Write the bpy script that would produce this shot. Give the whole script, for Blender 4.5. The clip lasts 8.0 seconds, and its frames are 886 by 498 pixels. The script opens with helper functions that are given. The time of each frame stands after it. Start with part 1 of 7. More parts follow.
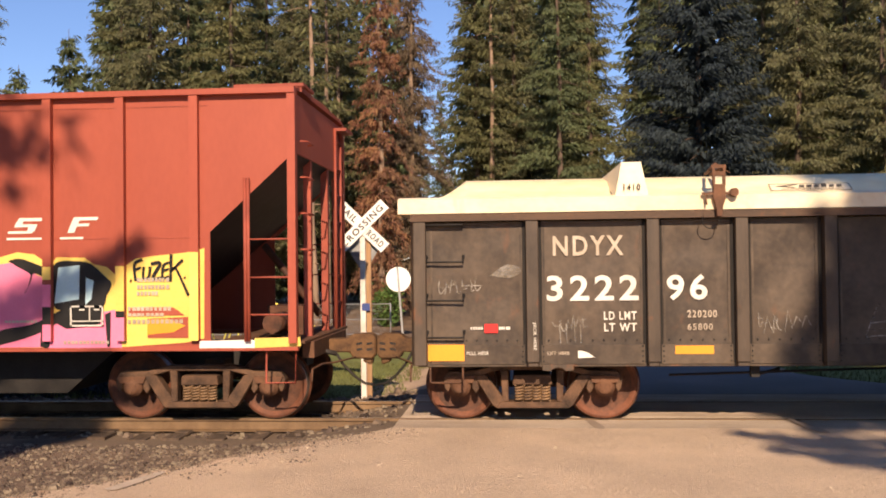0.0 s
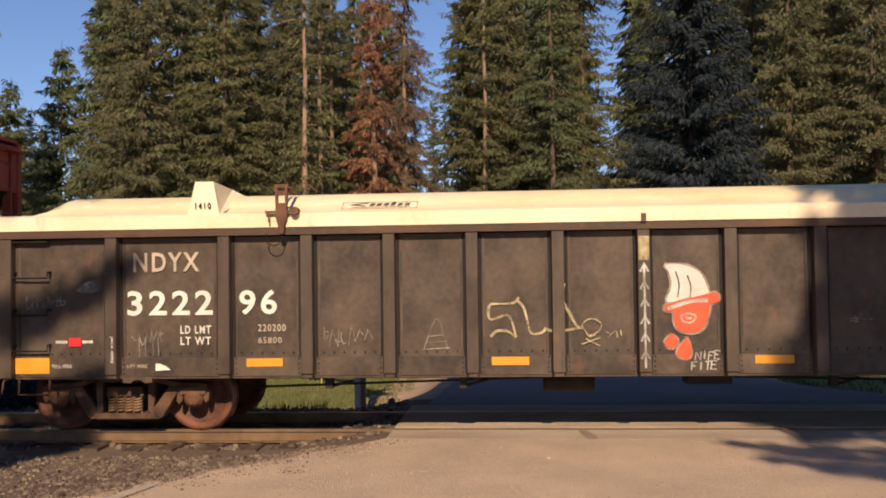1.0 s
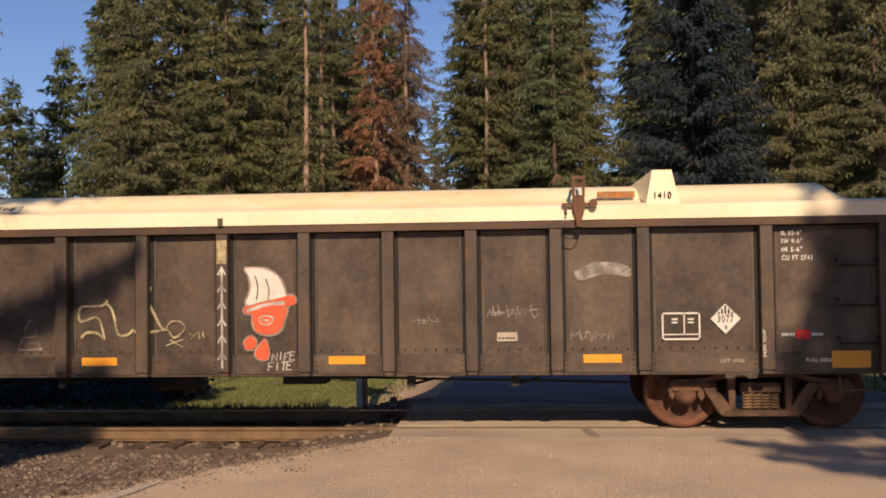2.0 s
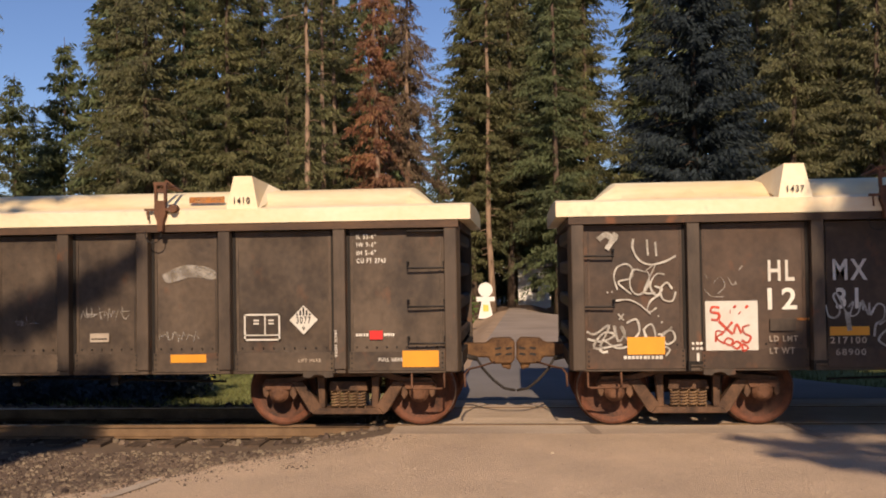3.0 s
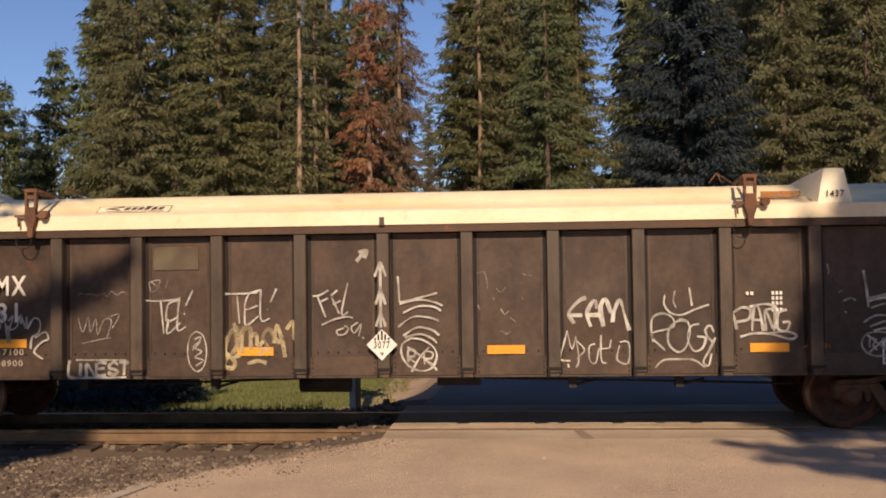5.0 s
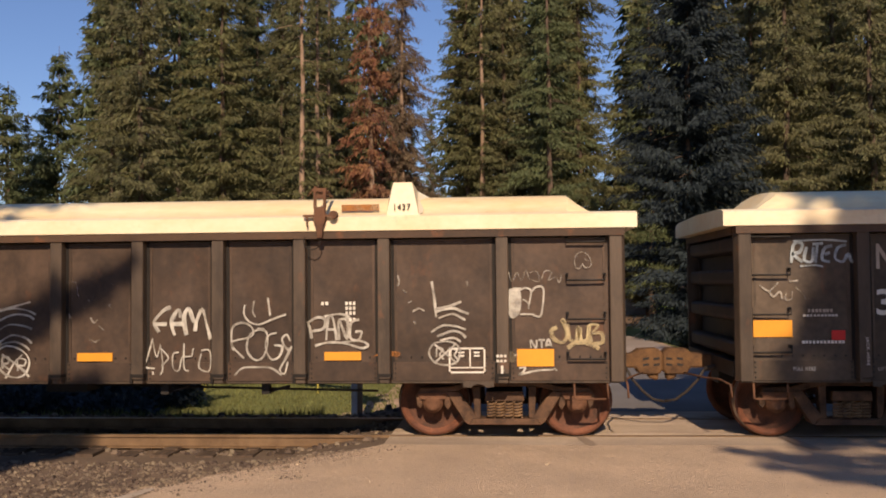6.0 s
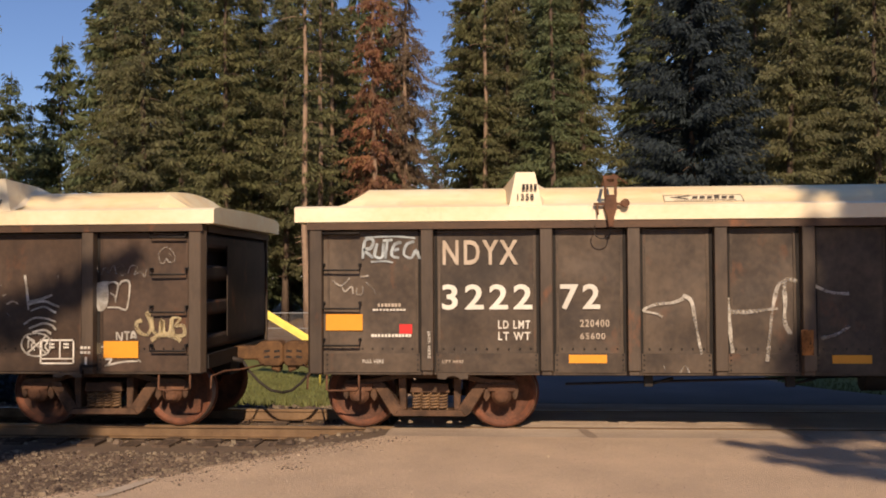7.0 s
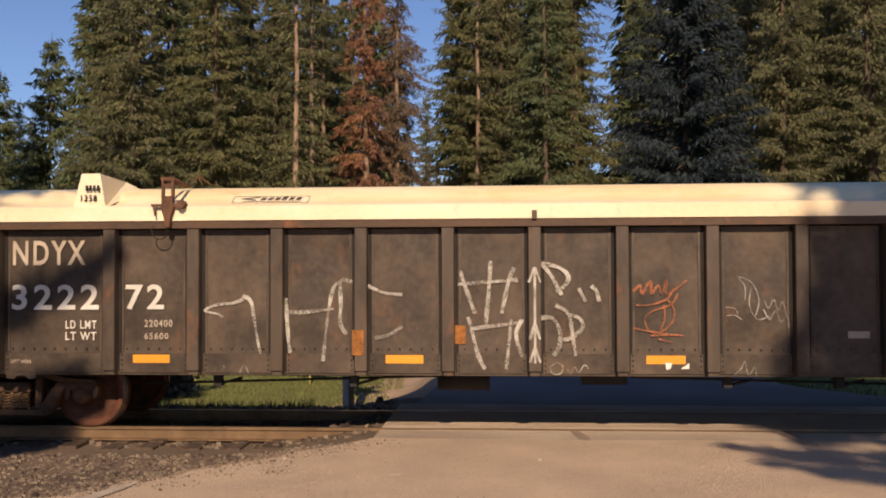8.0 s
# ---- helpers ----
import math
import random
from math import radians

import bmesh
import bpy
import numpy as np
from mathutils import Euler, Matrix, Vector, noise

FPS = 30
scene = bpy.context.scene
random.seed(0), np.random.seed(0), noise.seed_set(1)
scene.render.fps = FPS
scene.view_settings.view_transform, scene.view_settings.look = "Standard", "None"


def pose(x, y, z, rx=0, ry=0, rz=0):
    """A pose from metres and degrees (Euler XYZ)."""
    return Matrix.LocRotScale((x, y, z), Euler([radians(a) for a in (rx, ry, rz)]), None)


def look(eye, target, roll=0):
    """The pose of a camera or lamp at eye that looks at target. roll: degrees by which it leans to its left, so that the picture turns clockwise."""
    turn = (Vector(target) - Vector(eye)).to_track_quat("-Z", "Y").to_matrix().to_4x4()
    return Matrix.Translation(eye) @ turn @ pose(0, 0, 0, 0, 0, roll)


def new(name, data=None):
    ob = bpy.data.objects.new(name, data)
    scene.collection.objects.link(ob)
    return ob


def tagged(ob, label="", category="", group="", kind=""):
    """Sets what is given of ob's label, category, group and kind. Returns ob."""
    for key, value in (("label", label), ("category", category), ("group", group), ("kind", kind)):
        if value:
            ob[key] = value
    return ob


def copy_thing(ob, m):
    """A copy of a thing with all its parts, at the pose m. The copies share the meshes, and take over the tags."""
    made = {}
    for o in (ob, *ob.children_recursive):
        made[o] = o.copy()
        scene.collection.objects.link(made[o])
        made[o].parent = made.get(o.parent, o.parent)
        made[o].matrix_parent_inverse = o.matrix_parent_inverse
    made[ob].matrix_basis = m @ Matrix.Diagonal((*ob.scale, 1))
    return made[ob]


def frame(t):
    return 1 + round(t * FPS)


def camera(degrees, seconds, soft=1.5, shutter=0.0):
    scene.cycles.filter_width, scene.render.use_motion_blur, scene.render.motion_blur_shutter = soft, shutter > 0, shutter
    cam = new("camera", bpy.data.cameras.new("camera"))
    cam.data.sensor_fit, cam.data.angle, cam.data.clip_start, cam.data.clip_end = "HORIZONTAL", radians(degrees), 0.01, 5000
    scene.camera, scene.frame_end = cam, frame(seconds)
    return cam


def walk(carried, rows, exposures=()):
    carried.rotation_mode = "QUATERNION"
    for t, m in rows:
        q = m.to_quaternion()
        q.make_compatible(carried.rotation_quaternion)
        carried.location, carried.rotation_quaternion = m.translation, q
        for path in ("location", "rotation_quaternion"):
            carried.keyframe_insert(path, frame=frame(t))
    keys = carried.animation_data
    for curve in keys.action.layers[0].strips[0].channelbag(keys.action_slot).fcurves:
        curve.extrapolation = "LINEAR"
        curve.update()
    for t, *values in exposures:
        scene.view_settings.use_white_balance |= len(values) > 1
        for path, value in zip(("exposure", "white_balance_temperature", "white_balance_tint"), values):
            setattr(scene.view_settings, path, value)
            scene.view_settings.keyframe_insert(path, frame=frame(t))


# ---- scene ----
EXPOSURE = 0.13
cam = camera(50.31, 8.0, 1.9)
walk(cam, [
    (0.0, pose(0.071, -13.002, 1.979, 91.004, 0.680, 4.695)),
    (0.5, pose(0.074, -13.015, 1.971, 91.461, 0.998, 4.587)),
    (1.0, pose(0.073, -13.032, 1.976, 91.657, 0.756, 4.285)),
    (2.5, pose(0.058, -12.994, 1.962, 91.507, 0.798, 4.441)),
    (3.0, pose(0.071, -12.998, 1.967, 91.399, 0.872, 4.473)),
    (3.5, pose(0.058, -13.017, 1.973, 91.319, 1.021, 4.322)),
    (4.0, pose(0.075, -13.010, 1.974, 91.408, 0.921, 4.126)),
    (4.5, pose(0.075, -13.002, 1.969, 91.493, 0.844, 4.025)),
    (6.0, pose(0.045, -12.997, 1.956, 92.083, 0.537, 4.055)),
    (6.5, pose(0.067, -13.010, 1.958, 91.982, 0.393, 4.208)),
    (7.0, pose(0.052, -12.981, 1.951, 91.604, 0.286, 4.215)),
    (7.5, pose(0.041, -12.886, 1.953, 90.860, 0.174, 3.738)),
    (8.0, pose(0.062, -12.736, 1.952, 91.525, 0.206, 3.757)),
], exposures=((0.0, EXPOSURE + 0.48), (0.5, EXPOSURE + 0.30), (1.0, EXPOSURE + 0.10), (1.5, EXPOSURE), (8.0, EXPOSURE)))

# train travel along the track in metres, towards -x
SHIFT = [(0.0, 0.000), (0.5, 2.587), (1.0, 5.168), (2.5, 12.941), (3.0, 15.489), (3.5, 17.970), (4.0, 20.521), (4.5, 23.114), (6.0, 30.887), (6.5, 33.474), (7.0, 36.070), (7.5, 38.663), (8.0, 41.264)]

# ---- light ----
SUN_TILT, SUN_SIDE = 31.0, 5.5     # elevation, degrees the sun stands to the right of the track's normal
world = bpy.data.worlds.new("sky")
scene.world = world
world.use_nodes = True
wn = world.node_tree.nodes
sky = wn.new("ShaderNodeTexSky")
sky.sky_type = "NISHITA"
sky.sun_disc = False
sky.sun_elevation = radians(SUN_TILT)
sky.sun_rotation = radians(180 - SUN_SIDE)
sky.dust_density, sky.ozone_density = 0.1, 3.0
wn["Background"].inputs["Strength"].default_value = 0.074
haze = wn.new("ShaderNodeVectorMath")      # late-summer sky, a little deeper blue
haze.operation = "MULTIPLY"
haze.inputs[1].default_value = (1.02, 1.02, 1.24)
world.node_tree.links.new(sky.outputs["Color"], haze.inputs[0])
world.node_tree.links.new(haze.outputs[0], wn["Background"].inputs["Color"])
sun = new("sun", bpy.data.lights.new("sun", "SUN"))
sun.data.energy, sun.data.angle, sun.data.color = 5.0, radians(0.5), (1.0, 0.765, 0.55)
to_sun = Vector((math.sin(radians(SUN_SIDE)) * math.cos(radians(SUN_TILT)), -math.cos(radians(SUN_SIDE)) * math.cos(radians(SUN_TILT)), math.sin(radians(SUN_TILT))))
sun.matrix_world = look((0, -40, 40), Vector((0, -40, 40)) - to_sun)


# ---- materials ----
def material(name, color, other=None, rough=0.7, metal=0.0, scale=3.0, fine=40.0, bump=0.15, stretch=(1, 1, 1), amount=0.5, jitter=0.12, island=0.0, alpha=1.0, thin=0.0, grit=0.45, streak=0.0, rusty=0.0):
    """Two scales of variation between two colours, fine bump, and a chance offset for each object."""
    m = bpy.data.materials.new(name)
    m.use_nodes = True
    n, link = m.node_tree.nodes, m.node_tree.links.new
    b = n["Principled BSDF"]
    other = other or tuple(c * 0.6 for c in color)
    tc, info, off, mp = n.new("ShaderNodeTexCoord"), n.new("ShaderNodeObjectInfo"), n.new("ShaderNodeVectorMath"), n.new("ShaderNodeMapping")
    off.operation = "MULTIPLY_ADD"
    link(info.outputs["Random"], off.inputs[0])
    off.inputs[1].default_value = (37, 53, 71)
    link(tc.outputs["Object"], off.inputs[2])
    link(off.outputs[0], mp.inputs["Vector"])
    mp.inputs["Scale"].default_value = stretch
    big, small = n.new("ShaderNodeTexNoise"), n.new("ShaderNodeTexNoise")
    for tex, s, d in ((big, scale, 5), (small, fine, 3)):
        tex.inputs["Scale"].default_value = s
        tex.inputs["Detail"].default_value = d
        link(mp.outputs[0], tex.inputs["Vector"])
    add = n.new("ShaderNodeMath")
    add.operation = "MULTIPLY_ADD"
    link(small.outputs["Fac"], add.inputs[0])
    add.inputs[1].default_value = grit
    link(big.outputs["Fac"], add.inputs[2])
    ramp = n.new("ShaderNodeMapRange")
    ramp.inputs["From Min"].default_value, ramp.inputs["From Max"].default_value = 0.5 + 0.5 * grit - amount * 0.5, 0.5 + 0.5 * grit + amount * 0.5
    link(add.outputs[0], ramp.inputs["Value"])
    mix = n.new("ShaderNodeMix")
    mix.data_type = "RGBA"
    mix.inputs["A"].default_value, mix.inputs["B"].default_value = (*other, 1), (*color, 1)
    link(ramp.outputs[0], mix.inputs["Factor"])
    hsv = n.new("ShaderNodeHueSaturation")
    last = mix.outputs["Result"]
    for depth, stretched, tint, lo, hi in ((streak, (1.5, 1.5, 0.9), (0.018, 0.014, 0.012), 0.48, 0.66), (rusty, (2.2, 2.2, 1.3), (0.19, 0.075, 0.032), 0.60, 0.70)):
        if depth:
            # grime runs, then rust spots
            way, spots, edge, over = n.new("ShaderNodeMapping"), n.new("ShaderNodeTexNoise"), n.new("ShaderNodeMapRange"), n.new("ShaderNodeMix")
            way.inputs["Scale"].default_value = stretched
            link(off.outputs[0], way.inputs["Vector"])
            link(way.outputs[0], spots.inputs["Vector"])
            spots.inputs["Scale"].default_value, spots.inputs["Detail"].default_value, spots.inputs["Roughness"].default_value = 1.6, 8, 0.62
            edge.inputs["From Min"].default_value, edge.inputs["From Max"].default_value = lo, hi
            edge.inputs["To Max"].default_value = depth
            link(spots.outputs["Fac"], edge.inputs["Value"])
            over.data_type = "RGBA"
            link(edge.outputs[0], over.inputs["Factor"])
            link(last, over.inputs["A"])
            over.inputs["B"].default_value = (*tint, 1)
            last = over.outputs["Result"]
    link(last, hsv.inputs["Color"])
    val = n.new("ShaderNodeMapRange")
    val.inputs["To Min"].default_value, val.inputs["To Max"].default_value = 1 - jitter, 1 + jitter
    if island:
        geo = n.new("ShaderNodeNewGeometry")
        val.inputs["To Min"].default_value, val.inputs["To Max"].default_value = 1 - island, 1 + island
        link(geo.outputs["Random Per Island"], val.inputs["Value"])
        hue = n.new("ShaderNodeMapRange")
        hue.inputs["To Min"].default_value, hue.inputs["To Max"].default_value = 0.5 - 0.02, 0.5 + 0.02
        link(geo.outputs["Random Per Island"], hue.inputs["Value"])
        link(hue.outputs[0], hsv.inputs["Hue"])
    else:
        link(info.outputs["Random"], val.inputs["Value"])
    link(val.outputs[0], hsv.inputs["Value"])
    link(hsv.outputs[0], b.inputs["Base Color"])
    b.inputs["Roughness"].default_value, b.inputs["Metallic"].default_value = rough, metal
    b.inputs["Specular IOR Level"].default_value = 0.3
    if bump:
        bp = n.new("ShaderNodeBump")
        bp.inputs["Strength"].default_value, bp.inputs["Distance"].default_value = bump, 0.02
        link(add.outputs[0], bp.inputs["Height"])
        link(bp.outputs[0], b.inputs["Normal"])
    if thin:
        # needles and leaves let some light through
        lit, shader = n.new("ShaderNodeBsdfTranslucent"), n.new("ShaderNodeMixShader")
        link(hsv.outputs[0], lit.inputs["Color"])
        shader.inputs[0].default_value = thin
        link(b.outputs[0], shader.inputs[1])
        link(lit.outputs[0], shader.inputs[2])
        link(shader.outputs[0], n["Material Output"].inputs["Surface"])
    if alpha < 1:
        gap = n.new("ShaderNodeMapRange")
        gap.inputs["From Min"].default_value, gap.inputs["From Max"].default_value = 0.55, 0.9
        gap.inputs["To Min"].default_value, gap.inputs["To Max"].default_value = alpha - 0.25, alpha + 0.25
        link(add.outputs[0], gap.inputs["Value"])
        link(gap.outputs[0], b.inputs["Alpha"])
    return m


M = {}
M["paint"] = material("dark weathered car paint", (0.116, 0.084, 0.058), (0.048, 0.035, 0.026), 0.5, 0, 1.7, 16, 0.22, (0.8, 1, 0.8), 0.42, 0.12, streak=0.45, rusty=0.3)
M["rib"] = material("dark weathered rib paint", (0.108, 0.078, 0.055), (0.052, 0.039, 0.029), 0.5, 0, 2.0, 30, 0.1, (3, 3, 0.3), 0.6, 0.12, streak=0.5, rusty=0.6)
M["brownpaint"] = material("brown weathered car paint", (0.097, 0.062, 0.042), (0.046, 0.031, 0.022), 0.5, 0, 1.7, 16, 0.22, (0.8, 1, 0.8), 0.45, 0.12, streak=0.45, rusty=0.3)
# Car paint darkened: the shade between the cars is put into this colour.
M["endpaint"] = material("sooty brown end steel", (0.062, 0.042, 0.031), (0.026, 0.019, 0.015), 0.6, 0, 2, 25, 0.2, streak=0.6, rusty=0.5)
M["seam"] = material("grime packed seam", (0.022, 0.018, 0.015), (0.012, 0.010, 0.009), 0.8, 0, 5, 50, 0.1)
M["buff"] = material("painted over patch", (0.20, 0.165, 0.105), (0.13, 0.10, 0.07), 0.6, 0, 3, 40, 0.05, alpha=0.35)
M["cream"] = material("cream spray paint", (0.60, 0.50, 0.28), (0.40, 0.32, 0.19), 0.6, 0, 6, 70, 0.03, alpha=0.6)
M["chord"] = material("rust streaked top chord", (0.115, 0.064, 0.036), (0.040, 0.028, 0.021), 0.6, 0, 1.5, 25, 0.15, (0.6, 1, 2), 0.6, rusty=0.8)
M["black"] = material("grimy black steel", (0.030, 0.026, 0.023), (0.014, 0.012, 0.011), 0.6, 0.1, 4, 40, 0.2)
M["rust"] = material("rusty cast steel", (0.185, 0.088, 0.048), (0.075, 0.040, 0.026), 0.8, 0.1, 5, 60, 0.3)
M["frame"] = material("dusty brown cast truck steel", (0.150, 0.082, 0.047), (0.042, 0.026, 0.018), 0.75, 0.1, 5, 50, 0.3, amount=0.4)
M["coil"] = material("dusty ochre spring steel", (0.26, 0.16, 0.085), (0.10, 0.06, 0.035), 0.8, 0.1, 5, 60, 0.2)
M["wheel"] = material("rusty rolled wheel steel", (0.200, 0.074, 0.038), (0.075, 0.032, 0.020), 0.65, 0.3, 6, 50, 0.15)
M["tread"] = material("polished wheel tread", (0.45, 0.40, 0.36), (0.25, 0.2, 0.17), 0.35, 0.9, 5, 50, 0.05)
M["coupler"] = material("ochre rusty coupler casting", (0.185, 0.098, 0.042), (0.055, 0.030, 0.018), 0.8, 0.1, 6, 50, 0.3)
M["lid"] = material("cream fibreglass cover", (0.88, 0.79, 0.53), (0.80, 0.60, 0.31), 0.45, 0, 1.1, 9, 0.04, (0.5, 1, 1.4), 0.5, 0.03, rusty=0.16)
M["lidlip"] = material("off white cover rim", (0.84, 0.77, 0.58), (0.76, 0.60, 0.37), 0.45, 0, 1.2, 18, 0.04, (0.6, 1, 1), 0.6, 0.02, rusty=0.22)
M["white"] = material("white stencil paint", (0.78, 0.75, 0.68), (0.55, 0.50, 0.42), 0.6, 0, 5, 60, 0.05, amount=0.8)
M["dull"] = material("dusty pale stencil paint", (0.50, 0.42, 0.33), (0.34, 0.27, 0.20), 0.6, 0, 5, 60, 0.05)
M["spray"] = material("white spray paint", (0.60, 0.57, 0.50), (0.40, 0.37, 0.32), 0.6, 0, 6, 70, 0.03, alpha=0.75)
M["worn"] = material("worn white spray paint", (0.56, 0.52, 0.45), (0.30, 0.27, 0.23), 0.6, 0, 5, 40, 0.03, amount=0.35, alpha=0.58)
M["faint"] = material("faded spray paint", (0.50, 0.46, 0.40), (0.28, 0.25, 0.21), 0.6, 0, 6, 70, 0.03, alpha=0.48)
M["orange"] = material("orange reflector sheet", (0.80, 0.36, 0.035), (0.66, 0.27, 0.03), 0.4, 0, 3, 40, 0.02, amount=1.0, jitter=0.05)
M["rustorange"] = material("orange rust stain", (0.40, 0.16, 0.04), (0.22, 0.09, 0.03), 0.8, 0, 6, 50, 0.1, alpha=0.75)
M["redpatch"] = material("red lettering patch", (0.70, 0.035, 0.03), (0.55, 0.03, 0.03), 0.5, 0, 5, 40, 0.02)
M["redorange"] = material("orange red spray paint", (0.72, 0.13, 0.05), (0.56, 0.09, 0.04), 0.6, 0, 5, 60, 0.03)
M["halo"] = material("pale spray outline", (0.42, 0.33, 0.27), (0.26, 0.20, 0.16), 0.6, 0, 6, 70, 0.03, alpha=0.8)
M["redspray"] = material("red spray paint", (0.55, 0.07, 0.04), (0.38, 0.05, 0.03), 0.6, 0, 5, 60, 0.03, alpha=0.85)
M["redfaded"] = material("faded orange spray paint", (0.46, 0.16, 0.07), (0.22, 0.085, 0.045), 0.6, 0, 6, 70, 0.03, alpha=0.6)
M["bluewhite"] = material("bluish white spray paint", (0.50, 0.56, 0.58), (0.34, 0.38, 0.40), 0.6, 0, 6, 70, 0.03, alpha=0.75)
M["ink"] = material("black paint", (0.018, 0.016, 0.015), (0.012, 0.011, 0.010), 0.5, 0, 5, 60, 0.02)
M["redcar"] = material("faded oxide red paint", (0.37, 0.086, 0.050), (0.28, 0.060, 0.036), 0.5, 0, 0.8, 18, 0.08, (1, 1, 0.5), 0.7, 0.05)
M["redframe"] = material("oxide red frame steel", (0.38, 0.085, 0.05), (0.22, 0.05, 0.033), 0.6, 0, 3, 40, 0.1)
M["pink"] = material("pink spray paint", (0.84, 0.24, 0.37), (0.74, 0.17, 0.30), 0.5, 0, 2, 30, 0.02, amount=0.8)
M["yellow"] = material("yellow spray paint", (0.88, 0.68, 0.17), (0.80, 0.50, 0.10), 0.5, 0, 2.5, 30, 0.02, amount=0.8)
M["sky"] = material("pale blue spray paint", (0.55, 0.72, 0.74), (0.42, 0.62, 0.66), 0.5, 0, 3, 30, 0.02)
M["gravel"] = material("brown grey gravel ground", (0.200, 0.142, 0.098), (0.082, 0.060, 0.044), 0.95, 0, 1.2, 30, 0.6)
M["stone"] = material("crushed ballast stone", (0.200, 0.147, 0.106), (0.078, 0.058, 0.044), 0.9, 0, 8, 60, 0.2, island=0.65)
M["grit"] = material("pale road grit", (0.50, 0.37, 0.26), (0.22, 0.165, 0.12), 0.9, 0, 8, 60, 0.2, island=0.5)
M["asphalt"] = material("sun bleached dusty asphalt", (0.67, 0.495, 0.335), (0.41, 0.305, 0.215), 0.9, 0, 0.9, 75, 0.8, amount=0.75, jitter=0.0, grit=1.2)
M["patch"] = material("dark worn asphalt", (0.33, 0.25, 0.185), (0.24, 0.18, 0.135), 0.9, 0, 1.5, 50, 0.3)
# Road just behind the track: the train's shadow is deepened in its colour.
M["oldroad"] = material("dark older asphalt", (0.19, 0.175, 0.165), (0.12, 0.11, 0.105), 0.9, 0, 0.6, 60, 0.4)
M["dustyroad"] = material("pale dusty road", (0.43, 0.35, 0.285), (0.29, 0.235, 0.19), 0.9, 0, 0.6, 60, 0.4)
# Wheel web, a darker brown than the rim.
M["grease"] = material("brown greasy wheel web", (0.150, 0.062, 0.036), (0.045, 0.024, 0.016), 0.7, 0.2, 7, 40, 0.2)
M["logo"] = material("worn dark logo paint", (0.10, 0.085, 0.065), (0.06, 0.05, 0.04), 0.6)
M["dirt"] = material("tan dirt shoulder", (0.46, 0.32, 0.21), (0.28, 0.20, 0.13), 0.95, 0, 1.5, 40, 0.5)
M["panel"] = material("worn crossing surface", (0.58, 0.46, 0.345), (0.36, 0.275, 0.205), 0.9, 0, 1.5, 60, 0.5, (0.5, 2, 1), grit=0.9)
M["tie"] = material("creosoted weathered tie", (0.125, 0.085, 0.058), (0.05, 0.036, 0.027), 0.9, 0, 3, 40, 0.5, (6, 1, 6))
M["rail"] = material("rusty rail side", (0.25, 0.160, 0.088), (0.13, 0.080, 0.045), 0.75, 0.2, 4, 50, 0.2)
M["railtop"] = material("polished rail head", (0.55, 0.50, 0.45), (0.40, 0.35, 0.31), 0.3, 0.9, 3, 30, 0.03)
M["grass"] = material("mown lawn ground", (0.17, 0.18, 0.05), (0.10, 0.11, 0.033), 0.95, 0, 1.0, 25, 0.4)
M["blade"] = material("sunlit grass blades", (0.153, 0.155, 0.050), (0.090, 0.095, 0.030), 0.8, 0, 0.8, 10, 0, island=0.35)
M["earth"] = material("forest floor litter", (0.20, 0.13, 0.08), (0.09, 0.06, 0.04), 0.95, 0, 0.7, 20, 0.4)
M["palebark"] = material("pale pine bark", (0.36, 0.25, 0.17), (0.17, 0.115, 0.08), 0.9, 0, 4, 30, 0.6, (2, 2, 0.4))
M["bark"] = material("dark grey brown bark", (0.15, 0.105, 0.075), (0.07, 0.05, 0.037), 0.9, 0, 4, 30, 0.6, (2, 2, 0.4))
M["fir"] = material("olive green fir needles", (0.171, 0.162, 0.068), (0.091, 0.095, 0.043), 0.7, 0, 0.35, 4, 0, island=0.35, thin=0.27)
M["fir2"] = material("green fir needles", (0.142, 0.162, 0.071), (0.075, 0.093, 0.044), 0.7, 0, 0.35, 4, 0, island=0.35, thin=0.27)
M["gold"] = material("yellowish pine needles", (0.178, 0.168, 0.080), (0.092, 0.094, 0.048), 0.7, 0, 0.4, 4, 0, island=0.35, thin=0.27)
# Needles darker than their own blue green; the tree's shade is in the colour.
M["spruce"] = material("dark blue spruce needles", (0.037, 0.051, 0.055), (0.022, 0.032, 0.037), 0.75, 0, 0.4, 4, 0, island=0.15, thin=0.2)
M["deadgrey"] = material("grey brown dead twigs", (0.215, 0.150, 0.095), (0.130, 0.098, 0.066), 0.85, 0, 0.5, 4, 0, island=0.35, thin=0.3)
M["dead"] = material("dead red brown needles", (0.300, 0.135, 0.070), (0.170, 0.098, 0.062), 0.85, 0, 0.5, 4, 0, island=0.35, thin=0.3)
M["bush"] = material("bright shrub leaves", (0.10, 0.16, 0.035), (0.05, 0.085, 0.02), 0.7, 0, 1, 6, 0, island=0.4)
M["signwhite"] = material("white sign sheeting", (0.82, 0.80, 0.76), (0.74, 0.71, 0.66), 0.4, 0, 3, 40, 0.01, amount=1.0)
M["galv"] = material("galvanised sign back", (0.36, 0.36, 0.36), (0.26, 0.26, 0.26), 0.5, 0.4, 5, 40, 0.05)
M["postwhite"] = material("white painted post", (0.74, 0.70, 0.64), (0.52, 0.45, 0.38), 0.6, 0, 4, 40, 0.1)
M["wood"] = material("weathered sign timber", (0.42, 0.26, 0.13), (0.24, 0.14, 0.08), 0.8, 0, 3, 30, 0.3, (4, 4, 0.4))
M["bluepaint"] = material("blue painted plate", (0.05, 0.08, 0.25), (0.04, 0.06, 0.18), 0.5)
